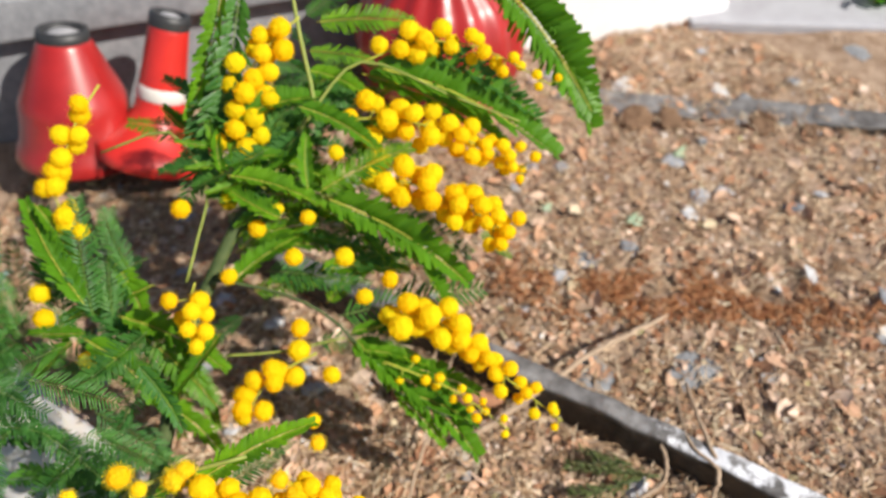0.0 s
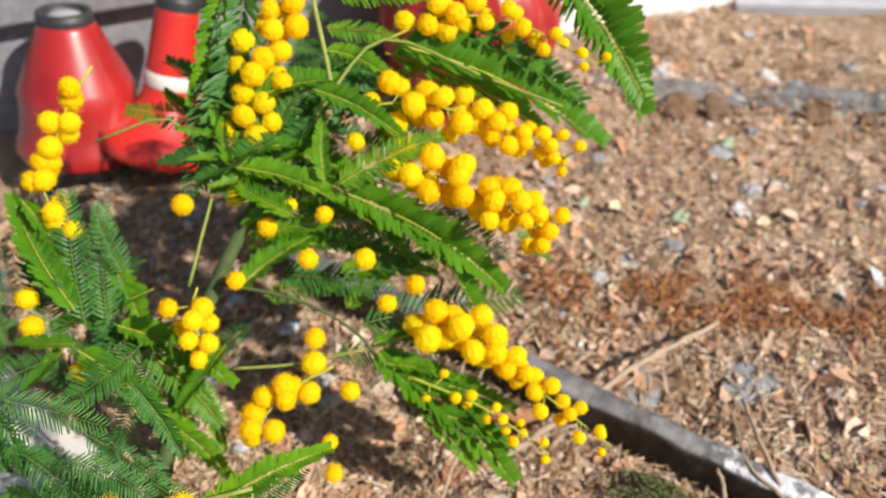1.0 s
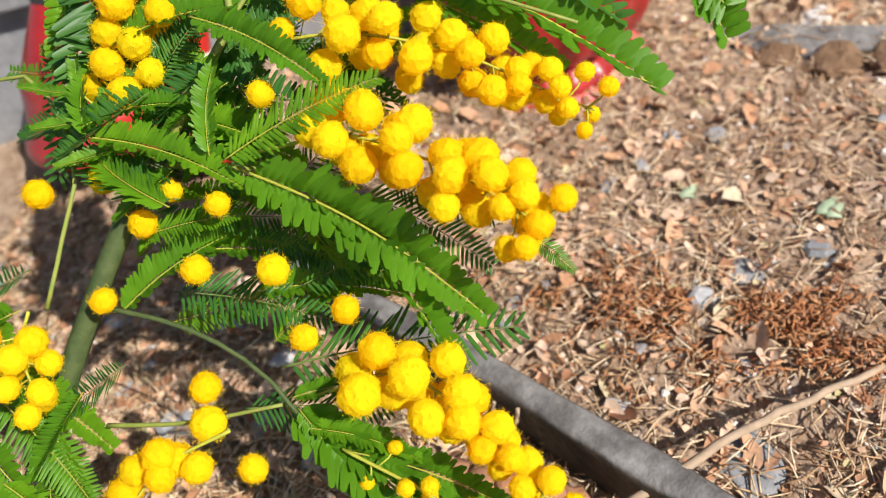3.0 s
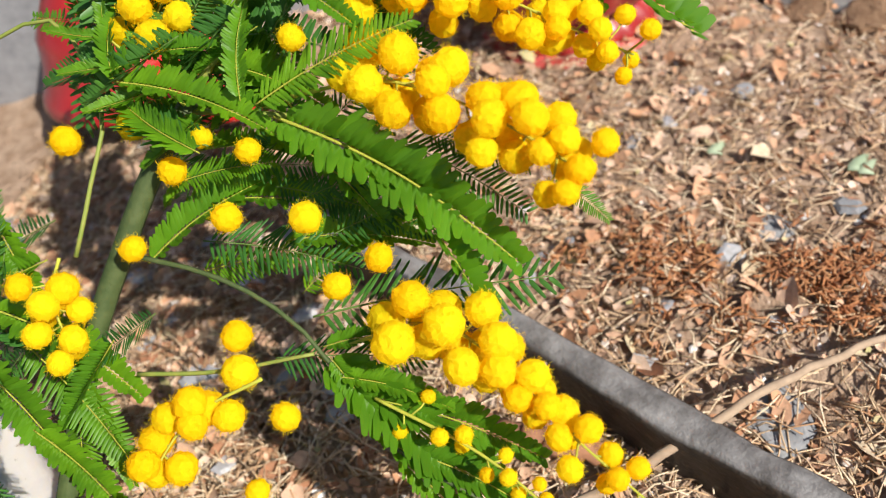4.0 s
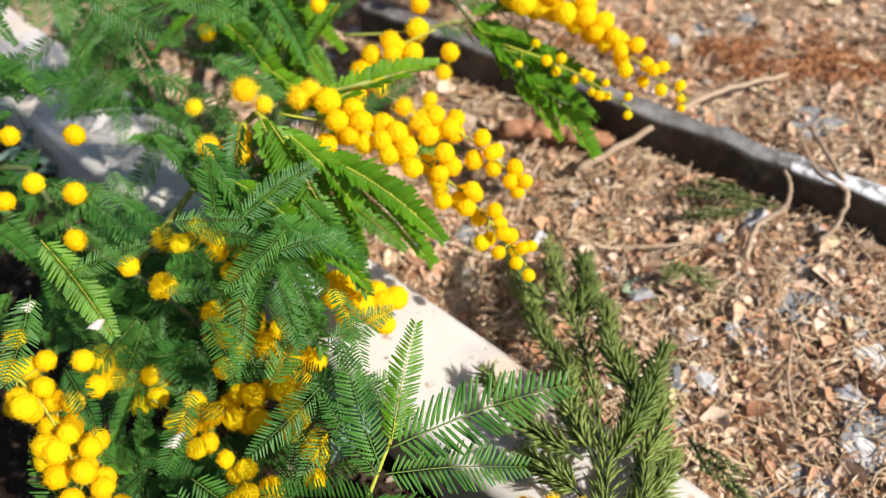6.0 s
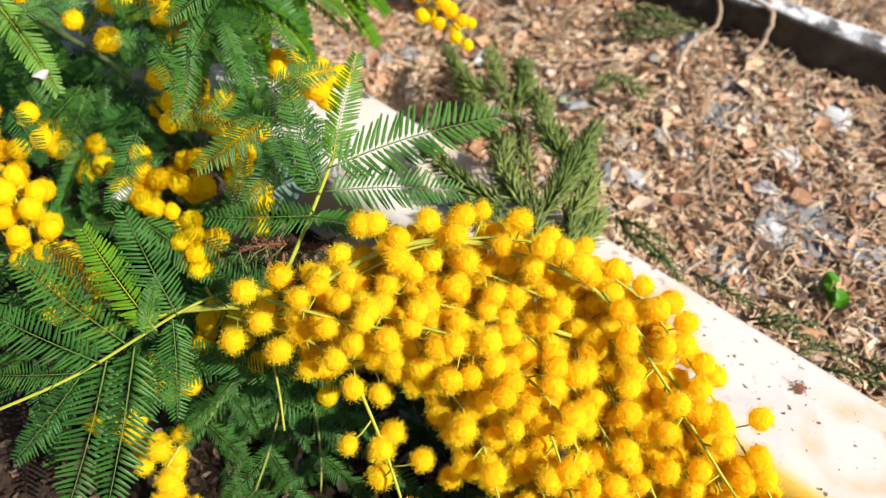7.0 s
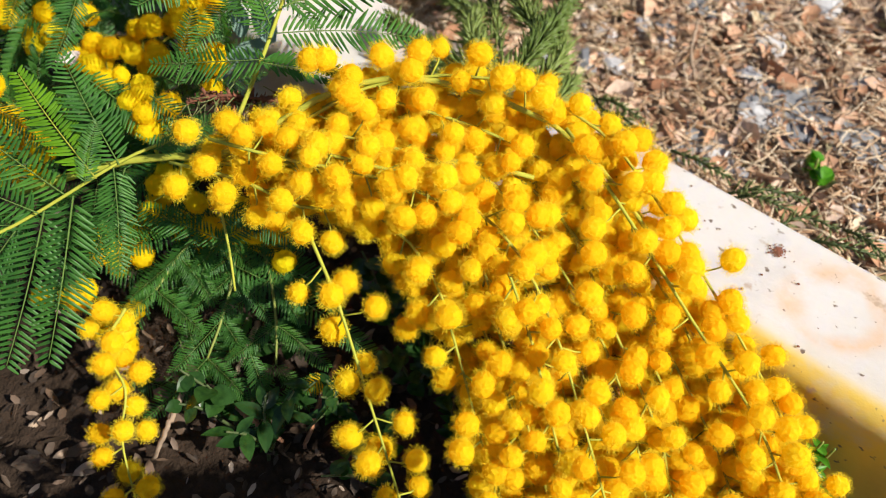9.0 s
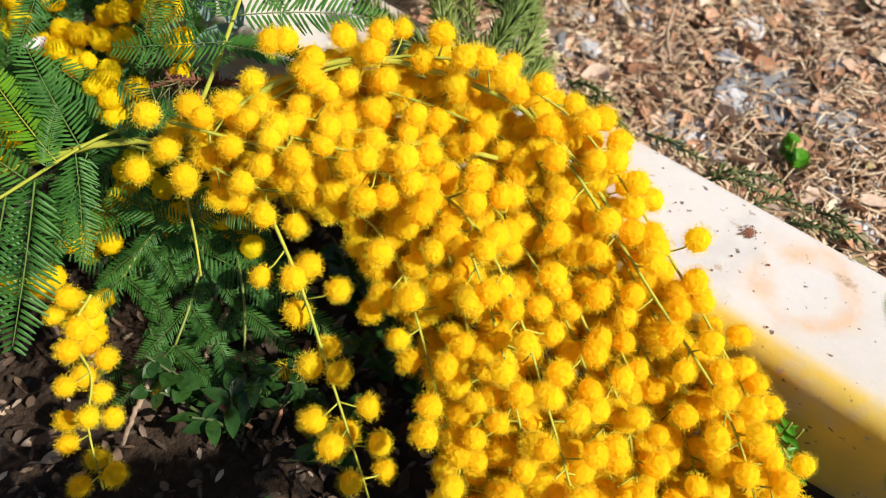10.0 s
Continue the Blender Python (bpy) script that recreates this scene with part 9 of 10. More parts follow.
# Unseen feathers added towards the sun, to cast shade on the bed.
pinna(front, (-0.0529, -0.1463, 0.0325), (-0.0306, -0.1326, 0.0205), (0.4286, -0.2267, 0.8351), "dark", 1, 1.0)
pinna(front, (0.0723, -0.1799, 0.1167), (0.0836, -0.1518, 0.1109), (0.5126, -0.6983, 0.4421), "dark", 1, 1.0)
pinna(front, (-0.0236, -0.1616, 0.1065), (-0.0455, -0.1742, 0.1080), (1.0513, -0.1035, 1.0238), "dark", 0, 1.0)
pinna(front, (-0.0407, -0.1260, -0.0010), (-0.0574, -0.1457, -0.0097), (0.9999, 0.0436, 0.3456), "dark", 1, 1.0)
pinna(front, (-0.0484, -0.1341, 0.0224), (-0.0226, -0.1442, 0.0179), (0.3527, -0.0805, 0.8857), "dark", 1, 1.0)
pinna(front, (0.0021, -0.1429, 0.0474), (-0.0006, -0.1667, 0.0280), (0.2946, -0.7315, 0.8170), "dark", 1, 1.0)
pinna(front, (-0.1196, -0.1323, -0.0032), (-0.0885, -0.1382, -0.0192), (0.3366, -0.4277, 0.5513), "dark", 1, 1.0)
pinna(front, (-0.0817, -0.1412, 0.0199), (-0.0907, -0.1660, 0.0226), (0.5759, -0.5648, 0.6676), "dark", 1, 1.0)
pinna(front, (-0.0099, -0.1809, 0.0974), (-0.0239, -0.2051, 0.0835), (0.9148, -0.2180, 0.4017), "dark", 0, 1.0)
pinna(front, (-0.0255, -0.1484, 0.0420), (0.0038, -0.1614, 0.0414), (0.3150, -0.3809, 1.0278), "dark", 0, 1.0)
pinna(front, (-0.0414, -0.1617, 0.0838), (-0.0319, -0.1911, 0.0671), (0.6662, -0.4493, 0.8837), "dark", 0, 1.0)
pinna(front, (-0.0130, -0.1711, 0.1129), (-0.0255, -0.1910, 0.1041), (0.4466, -0.2625, 0.3808), "dark", 1, 1.0)
pinna(front, (-0.0214, -0.1687, 0.0836), (-0.0431, -0.1966, 0.0780), (0.8133, -0.5433, 0.8212), "dark", 1, 1.0)
pinna(front, (-0.0234, -0.1602, 0.0606), (-0.0183, -0.1893, 0.0409), (0.2673, -0.1399, 0.4066), "dark", 1, 1.0)
pinna(front, (-0.0961, -0.1327, 0.0133), (-0.0690, -0.1396, 0.0100), (1.0516, -0.0551, 0.5081), "dark", 1, 1.0)
pinna(front, (-0.0362, -0.1613, 0.0647), (-0.0670, -0.1772, 0.0669), (0.6570, -0.6677, 0.6925), "dark", 0, 1.0)
pinna(front, (0.0047, -0.1574, 0.0592), (0.0210, -0.1827, 0.0504), (0.9204, -0.2671, 0.9886), "dark", 1, 1.0)
pinna(front, (0.0230, -0.1493, 0.0661), (0.0296, -0.1750, 0.0660), (0.8227, -0.1724, 0.4255), "dark", 1, 1.0)
pinna(front, (0.0705, -0.1604, 0.1260), (0.0813, -0.1301, 0.1288), (0.3352, -0.0179, 0.3499), "dark", 1, 1.0)
pinna(front, (-0.0697, -0.1551, 0.0508), (-0.0429, -0.1587, 0.0361), (0.7946, -0.2264, 0.7684), "dark", 1, 1.0)
pinna(front, (-0.0267, -0.1511, 0.0752), (-0.0047, -0.1505, 0.0584), (0.3519, -0.5038, 0.8596), "dark", 1, 1.0)
pinna(front, (-0.0131, -0.1648, 0.0832), (0.0105, -0.1869, 0.0739), (0.5568, -0.6543, 0.4952), "dark", 1, 1.0)
pinna(front, (-0.0059, -0.1510, 0.0453), (0.0119, -0.1458, 0.0272), (0.8589, -0.3179, 0.7987), "dark", 1, 1.0)
pinna(front, (0.0563, -0.1677, 0.0980), (0.0403, -0.1917, 0.0815), (0.8643, -0.0036, 0.9294), "dark", 0, 1.0)
pinna(front, (0.0336, -0.1668, 0.0870), (0.0529, -0.1511, 0.0763), (0.9720, -0.2969, 0.7593), "dark", 0, 1.0)
pinna(front, (-0.0920, -0.1324, 0.0145), (-0.1074, -0.1540, 0.0007), (0.7482, -0.4846, 0.9933), "dark", 1, 1.0)
pinna(front, (0.0007, -0.1763, 0.0877), (0.0192, -0.2045, 0.0906), (0.7777, -0.1739, 0.5744), "dark", 1, 1.0)
pinna(front, (-0.0178, -0.1766, 0.0954), (-0.0094, -0.2019, 0.0869), (1.0315, 0.0418, 0.8451), "dark", 1, 1.0)
pinna(front, (-0.0150, -0.1511, 0.0579), (0.0059, -0.1677, 0.0461), (0.9467, -0.6488, 0.5290), "dark", 1, 1.0)
pinna(front, (-0.0048, -0.1699, 0.1058), (-0.0178, -0.1858, 0.0861), (1.0436, -0.5207, 0.8464), "dark", 1, 1.0)
pinna(front, (-0.0152, -0.1857, 0.1038), (-0.0467, -0.1757, 0.1016), (0.5783, -0.0832, 1.0070), "dark", 1, 1.0)
pinna(front, (-0.0637, -0.1574, 0.0438), (-0.0363, -0.1597, 0.0333), (0.4577, -0.4748, 0.5858), "dark", 0, 1.0)
pinna(front, (0.0454, -0.1663, 0.1250), (0.0285, -0.1910, 0.1265), (0.8506, -0.3330, 0.4607), "dark", 1, 1.0)
pinna(front, (0.0225, -0.1686, 0.0971), (0.0318, -0.1522, 0.0731), (0.5877, -0.3879, 0.3041), "dark", 0, 1.0)
pinna(front, (-0.0336, -0.1549, 0.0475), (-0.0443, -0.1560, 0.0204), (0.9653, -0.0420, 0.4272), "dark", 1, 1.0)
pinna(front, (0.0649, -0.1811, 0.1034), (0.0705, -0.1494, 0.0893), (0.2785, -0.6285, 0.4677), "dark", 1, 1.0)
pinna(front, (0.0141, -0.1691, 0.0992), (0.0400, -0.1789, 0.0939), (0.8296, -0.5336, 0.9575), "dark", 0, 1.0)
pinna(front, (-0.0158, -0.1415, 0.0491), (0.0169, -0.1460, 0.0357), (0.3858, -0.2415, 0.8331), "dark", 1, 1.0)
pinna(front, (0.0140, -0.1594, 0.0814), (0.0383, -0.1703, 0.0723), (0.9262, -0.4042, 0.5948), "dark", 1, 1.0)
pinna(front, (0.0183, -0.1732, 0.1281), (-0.0090, -0.1699, 0.1251), (0.6598, -0.4508, 0.5194), "dark", 1, 1.0)
pinna(front, (-0.0744, -0.1375, 0.0107), (-0.0640, -0.1398, -0.0138), (0.5698, -0.1084, 0.7344), "dark", 1, 1.0)
pinna(front, (-0.0101, -0.1498, 0.0381), (-0.0032, -0.1616, 0.0133), (0.7821, -0.2601, 0.8367), "dark", 1, 1.0)
pinna(front, (-0.0143, -0.1812, 0.1030), (-0.0368, -0.1666, 0.0896), (0.8039, -0.4125, 1.0576), "dark", 0, 1.0)
pinna(front, (-0.0896, -0.1309, 0.0001), (-0.0702, -0.1549, -0.0091), (0.9691, 0.0284, 0.4884), "dark", 1, 1.0)
pinna(front, (0.0182, -0.1758, 0.0901), (0.0357, -0.2067, 0.0854), (0.7642, -0.5612, 0.7383), "dark", 1, 1.0)
pinna(front, (-0.1042, -0.1324, 0.0091), (-0.0836, -0.1456, -0.0104), (0.2611, -0.5462, 0.6720), "dark", 1, 1.0)
pinna(front, (0.0082, -0.1642, 0.0726), (0.0426, -0.1675, 0.0655), (0.3928, -0.2458, 0.7701), "dark", 1, 1.0)
pinna(front, (0.0387, -0.1638, 0.1074), (0.0400, -0.1890, 0.0846), (0.5516, -0.5728, 0.5726), "dark", 1, 1.0)
pinna(front, (-0.0203, -0.1470, 0.0289), (-0.0436, -0.1406, 0.0110), (0.3091, -0.0911, 0.3089), "dark", 1, 1.0)
pinna(front, (-0.0056, -0.1491, 0.0342), (0.0200, -0.1486, 0.0341), (0.7249, -0.1694, 1.0319), "dark", 1, 1.0)
pinna(front, (0.0005, -0.1453, 0.0500), (0.0187, -0.1613, 0.0384), (0.5173, -0.0301, 0.3460), "dark", 1, 1.0)
pinna(front, (0.0293, -0.1719, 0.0911), (0.0055, -0.1693, 0.0800), (0.4839, -0.0364, 1.0815), "dark", 1, 1.0)
pinna(front, (-0.0375, -0.1482, 0.0440), (-0.0065, -0.1638, 0.0402), (0.6827, 0.0232, 0.7430), "dark", 1, 1.0)
pinna(front, (0.0157, -0.1612, 0.0989), (-0.0067, -0.1787, 0.0981), (0.9768, -0.3160, 0.7054), "dark", 1, 1.0)
pinna(front, (0.0606, -0.1776, 0.1092), (0.0841, -0.1557, 0.1124), (0.8633, -0.1505, 0.3068), "dark", 1, 1.0)
pinna(front, (0.0045, -0.1538, 0.0807), (0.0253, -0.1740, 0.0709), (0.4080, 0.0109, 0.9609), "dark", 0, 1.0)
pinna(front, (-0.0582, -0.1598, 0.0588), (-0.0857, -0.1642, 0.0424), (1.0299, -0.0680, 1.0011), "dark", 1, 1.0)
pinna(front, (-0.0752, -0.1307, 0.0153), (-0.0655, -0.1488, -0.0005), (0.8716, -0.0496, 0.7258), "dark", 0, 1.0)
pinna(front, (-0.0141, -0.1500, 0.0787), (-0.0484, -0.1538, 0.0697), (1.0260, -0.0688, 0.8268), "dark", 1, 1.0)
pinna(front, (-0.0159, -0.1748, 0.1037), (-0.0037, -0.1933, 0.0815), (0.6154, -0.4526, 0.8365), "dark", 1, 1.0)
pinna(front, (-0.0945, -0.1361, 0.0062), (-0.0714, -0.1494, 0.0055), (0.9362, -0.5743, 0.6703), "dark", 1, 1.0)
pinna(front, (-0.0594, -0.1515, 0.0529), (-0.0872, -0.1503, 0.0305), (0.3434, -0.4325, 0.6253), "dark", 0, 1.0)
pinna(front, (-0.0602, -0.1360, 0.0272), (-0.0855, -0.1465, 0.0158), (1.0519, -0.6700, 0.6094), "dark", 0, 1.0)
pinna(front, (-0.1032, -0.1347, 0.0004), (-0.1310, -0.1218, -0.0134), (0.4154, -0.0704, 0.5705), "dark", 1, 1.0)
pinna(front, (0.0199, -0.1608, 0.0761), (0.0105, -0.1446, 0.0533), (0.8911, -0.5134, 1.0461), "dark", 1, 1.0)
pinna(front, (0.0677, -0.1775, 0.1057), (0.0624, -0.2047, 0.1031), (0.5914, -0.3915, 0.5175), "dark", 1, 1.0)
pinna(front, (0.0016, -0.1849, 0.1070), (-0.0296, -0.1850, 0.1146), (0.7970, -0.7011, 0.4864), "dark", 0, 1.0)
pinna(front, (0.0268, -0.1520, 0.0744), (0.0472, -0.1484, 0.0558), (0.7782, -0.2859, 0.3286), "dark", 0, 1.0)
pinna(front, (0.0245, -0.1555, 0.0597), (0.0010, -0.1646, 0.0481), (0.3237, -0.5529, 1.0742), "dark", 1, 1.0)
pinna(front, (0.0300, -0.1709, 0.1129), (0.0575, -0.1880, 0.1098), (0.9329, -0.5562, 0.8307), "dark", 0, 1.0)
pinna(front, (0.0442, -0.1798, 0.1077), (0.0601, -0.2032, 0.1013), (0.4819, -0.4557, 1.0465), "dark", 1, 1.0)
pinna(front, (0.0296, -0.1532, 0.0862), (0.0553, -0.1632, 0.0810), (0.6847, -0.2181, 0.7642), "dark", 0, 1.0)
pinna(front, (-0.1049, -0.1336, 0.0009), (-0.1236, -0.1532, -0.0049), (0.7002, 0.0023, 0.9469), "dark", 1, 1.0)
# More feathers added on the sun side to shade this branch.
pinna(bushy, (-0.1410, 0.0758, 0.1066), (-0.1184, 0.0856, 0.0992), (0.2850, -0.3588, 0.4427), "dark", 2, 1.0)
pinna(bushy, (-0.1206, 0.0291, 0.0589), (-0.1426, 0.0401, 0.0470), (0.3277, -0.0618, 0.9332), "dark", 2, 1.0)
pinna(bushy, (-0.1442, 0.0714, 0.1103), (-0.1744, 0.0784, 0.1008), (0.5737, -0.4799, 0.8256), "dark", 2, 1.0)
pinna(bushy, (-0.1197, 0.0851, 0.1008), (-0.0961, 0.1071, 0.1075), (0.5077, -0.6329, 0.9093), "dark", 0, 1.0)
pinna(bushy, (-0.1448, 0.0613, 0.0853), (-0.1252, 0.0735, 0.0745), (0.4067, -0.3283, 0.7891), "dark", 2, 1.0)
pinna(bushy, (-0.1225, 0.0458, 0.0941), (-0.1067, 0.0208, 0.0963), (0.4551, -0.5628, 0.8315), "dark", 0, 1.0)
pinna(bushy, (-0.1877, 0.0517, 0.0931), (-0.1849, 0.0198, 0.0867), (0.6207, -0.1986, 0.9055), "dark", 0, 1.0)
pinna(bushy, (-0.1301, 0.0723, 0.0873), (-0.1568, 0.0961, 0.0849), (0.3811, -0.3105, 1.0379), "dark", 2, 1.0)
pinna(bushy, (-0.1779, 0.0365, 0.0703), (-0.1606, 0.0159, 0.0670), (0.2574, -0.5115, 0.8925), "dark", 0, 1.0)
pinna(bushy, (-0.1191, 0.0560, 0.0966), (-0.1279, 0.0730, 0.0729), (0.4801, -0.1350, 0.8708), "dark", 2, 1.0)
pinna(bushy, (-0.1779, 0.0634, 0.0915), (-0.1557, 0.0775, 0.0924), (0.7259, -0.6385, 0.9134), "dark", 2, 1.0)
pinna(bushy, (-0.1386, 0.0565, 0.1019), (-0.1364, 0.0760, 0.0862), (0.7363, -0.2272, 0.5583), "dark", 0, 1.0)
# Likewise added sunward, to shade the upright branch.
pinna(tall, (-0.0862, 0.3273, 0.1650), (-0.0999, 0.3036, 0.1577), (0.4430, -0.0325, 0.6825), "dark", 0, 1.0)
pinna(tall, (-0.1153, 0.3192, 0.1582), (-0.0911, 0.3323, 0.1417), (0.9945, -0.2712, 0.4611), "dark", 0, 1.0)
pinna(tall, (-0.0864, 0.3072, 0.1513), (-0.0671, 0.3360, 0.1502), (0.4257, -0.0906, 0.6052), "dark", 1, 1.0)
pinna(tall, (-0.0950, 0.3220, 0.1491), (-0.1206, 0.3222, 0.1434), (0.3648, -0.4360, 0.9866), "dark", 0, 1.0)
pinna(tall, (-0.1183, 0.3154, 0.1509), (-0.0858, 0.3072, 0.1520), (0.9726, -0.3394, 0.6157), "dark", 0, 1.0)
pinna(tall, (-0.0800, 0.3214, 0.1552), (-0.0915, 0.3137, 0.1257), (0.2817, -0.4475, 0.6057), "dark", 1, 1.0)
pinna(tall, (-0.0837, 0.3540, 0.1710), (-0.0580, 0.3341, 0.1575), (0.6826, -0.2516, 0.7488), "dark", 1, 1.0)
pinna(tall, (-0.0857, 0.3136, 0.1395), (-0.1028, 0.3410, 0.1371), (0.7157, 0.0390, 0.7914), "dark", 0, 1.0)
pinna(tall, (-0.0666, 0.3077, 0.1441), (-0.0867, 0.2910, 0.1371), (0.8927, -0.3620, 0.6577), "dark", 0, 1.0)
pinna(tall, (-0.0901, 0.3490, 0.1888), (-0.0882, 0.3135, 0.1903), (0.2760, -0.2855, 0.5648), "dark", 1, 1.0)
pinna(tall, (-0.0694, 0.3504, 0.1802), (-0.0824, 0.3718, 0.1820), (0.5759, -0.3254, 0.8644), "dark", 0, 1.0)
pinna(tall, (-0.1049, 0.3083, 0.1475), (-0.0793, 0.2917, 0.1331), (0.8751, -0.6603, 1.0514), "dark", 1, 1.0)
raceme(bushy, [(-0.0946, -0.0167, 0.0116), (-0.0814, -0.0221, 0.0097), (-0.0685, -0.0258, 0.0091), (-0.0556, -0.0327, 0.0061)], 12, 0.005, 0.0075, 0.0, False, start=0.0)
raceme(bushy, [(-0.1071, -0.0039, 0.0241), (-0.1000, -0.0139, 0.0176), (-0.1093, -0.0215, 0.0133)], 6, 0.0048, 0.006, 0.0, False, start=0.0)
pinna(front, (-0.0828, -0.0178, 0.0184), (-0.1140, -0.0346, 0.0064), (0.2644, -0.4042, 0.8757), "dark", 2, 1.05)
pinna(front, (-0.0747, -0.0338, 0.0324), (-0.0481, -0.0427, 0.0250), (-0.0216, -0.2906, 0.9566), "dark", 2, 1.05)
pinna(front, (-0.0823, -0.0251, 0.0082), (-0.1126, -0.0446, -0.0059), (0.0846, -0.2848, 0.9549), "dark", 2, 1.05)
pinna(front, (-0.0786, -0.0289, 0.0068), (-0.0413, -0.0415, -0.0035), (0.0450, -0.4123, 0.9100), "dark", 2, 1.05)
pinna(front, (-0.0773, -0.0373, 0.0049), (-0.0383, -0.0512, -0.0065), (0.2498, -0.1365, 0.9586), "dark", 2, 1.05)
pinna(front, (-0.1040, -0.0274, 0.0128), (-0.0785, -0.0197, 0.0181), (0.2909, -0.3881, 0.8745), "dark", 2, 1.05)
stem_part("leaf_stalk", [(-0.0777, -0.0285, 0.0374), (-0.0755, -0.0353, 0.0313), (-0.0722, -0.0452, 0.0230), (-0.0698, -0.0551, 0.0146)], 0.0006, 0.0004, STEM_PALE, front)
raceme(bushy, [(-0.1045, -0.0103, 0.0017), (-0.0913, -0.0164, -0.0033), (-0.0781, -0.0233, -0.0088)], 9, 0.0048, 0.006, 0.0, False, start=0.0)
stem_part("leaf_stalk", [(-0.0765, -0.0254, 0.0097), (-0.0757, -0.0400, 0.0027), (-0.0779, -0.0545, -0.0041), (-0.0811, -0.0671, -0.0095)], 0.0006, 0.0004, STEM, front)
stem_part("leaf_stalk", [(-0.0683, -0.0265, 0.0086), (-0.0627, -0.0409, 0.0018), (-0.0592, -0.0551, -0.0049), (-0.0578, -0.0675, -0.0103)], 0.0006, 0.0004, STEM, front)
stem_part("leaf_stalk", [(-0.0866, -0.0243, 0.0107), (-0.0949, -0.0362, 0.0060), (-0.1010, -0.0479, 0.0014)], 0.0006, 0.0004, STEM, front)
pinna(front, (-0.0765, -0.0254, 0.0097), (-0.0886, -0.0423, 0.0072), (-0.0676, -0.4045, 0.9120), "dark", 2, 1.0)
pinna(front, (-0.0765, -0.0254, 0.0097), (-0.0557, -0.0448, 0.0041), (0.1642, -0.4502, 0.8777), "dark", 2, 1.0)
pinna(front, (-0.0757, -0.0400, 0.0027), (-0.0890, -0.0531, -0.0027), (0.3230, -0.2020, 0.9246), "dark", 2, 1.0)
pinna(front, (-0.0757, -0.0400, 0.0027), (-0.0603, -0.0551, -0.0025), (0.2787, -0.1810, 0.9432), "dark", 2, 1.0)
pinna(front, (-0.0779, -0.0545, -0.0041), (-0.0928, -0.0724, -0.0112), (0.1462, -0.4885, 0.8602), "dark", 2, 1.0)
pinna(front, (-0.0779, -0.0545, -0.0041), (-0.0648, -0.0704, -0.0118), (0.1702, -0.4406, 0.8814), "dark", 2, 1.0)
pinna(front, (-0.0811, -0.0671, -0.0095), (-0.0993, -0.0860, -0.0186), (0.1551, -0.3954, 0.9053), "dark", 2, 1.0)
pinna(front, (-0.0811, -0.0671, -0.0095), (-0.0650, -0.0809, -0.0114), (0.2752, -0.5197, 0.8088), "dark", 2, 1.0)
pinna(front, (-0.0683, -0.0265, 0.0086), (-0.0834, -0.0412, 0.0051), (0.1348, -0.4260, 0.8946), "dark", 2, 1.0)
pinna(front, (-0.0683, -0.0265, 0.0086), (-0.0515, -0.0446, 0.0043), (0.2091, -0.4465, 0.8700), "dark", 2, 1.0)
pinna(front, (-0.0627, -0.0409, 0.0018), (-0.0799, -0.0564, -0.0026), (0.3168, -0.4943, 0.8095), "dark", 2, 1.0)
pinna(front, (-0.0627, -0.0409, 0.0018), (-0.0505, -0.0555, -0.0030), (0.0187, -0.4347, 0.9004), "dark", 2, 1.0)
pinna(front, (-0.0592, -0.0551, -0.0049), (-0.0741, -0.0679, -0.0084), (0.3577, -0.1261, 0.9253), "dark", 2, 1.0)
pinna(front, (-0.0592, -0.0551, -0.0049), (-0.0396, -0.0688, -0.0067), (0.3827, -0.2122, 0.8992), "dark", 2, 1.0)
pinna(front, (-0.0578, -0.0675, -0.0103), (-0.0763, -0.0832, -0.0167), (0.0452, -0.4883, 0.8715), "dark", 2, 1.0)
pinna(front, (-0.0578, -0.0675, -0.0103), (-0.0452, -0.0802, -0.0162), (0.0607, -0.5507, 0.8325), "dark", 2, 1.0)
pinna(front, (-0.0866, -0.0243, 0.0107), (-0.0984, -0.0415, 0.0064), (0.0428, -0.5220, 0.8519), "dark", 2, 1.0)
pinna(front, (-0.0866, -0.0243, 0.0107), (-0.0677, -0.0416, 0.0080), (-0.0696, -0.4959, 0.8656), "dark", 2, 1.0)
pinna(front, (-0.0949, -0.0362, 0.0060), (-0.1091, -0.0516, 0.0022), (0.0271, -0.1117, 0.9934), "dark", 2, 1.0)
pinna(front, (-0.0949, -0.0362, 0.0060), (-0.0797, -0.0518, 0.0020), (0.3763, -0.3450, 0.8599), "dark", 2, 1.0)
pinna(front, (-0.1010, -0.0479, 0.0014), (-0.1144, -0.0618, -0.0008), (0.0266, -0.1700, 0.9851), "dark", 2, 1.0)
pinna(front, (-0.1010, -0.0479, 0.0014), (-0.0826, -0.0623, -0.0006), (0.0206, -0.4825, 0.8756), "dark", 2, 1.0)

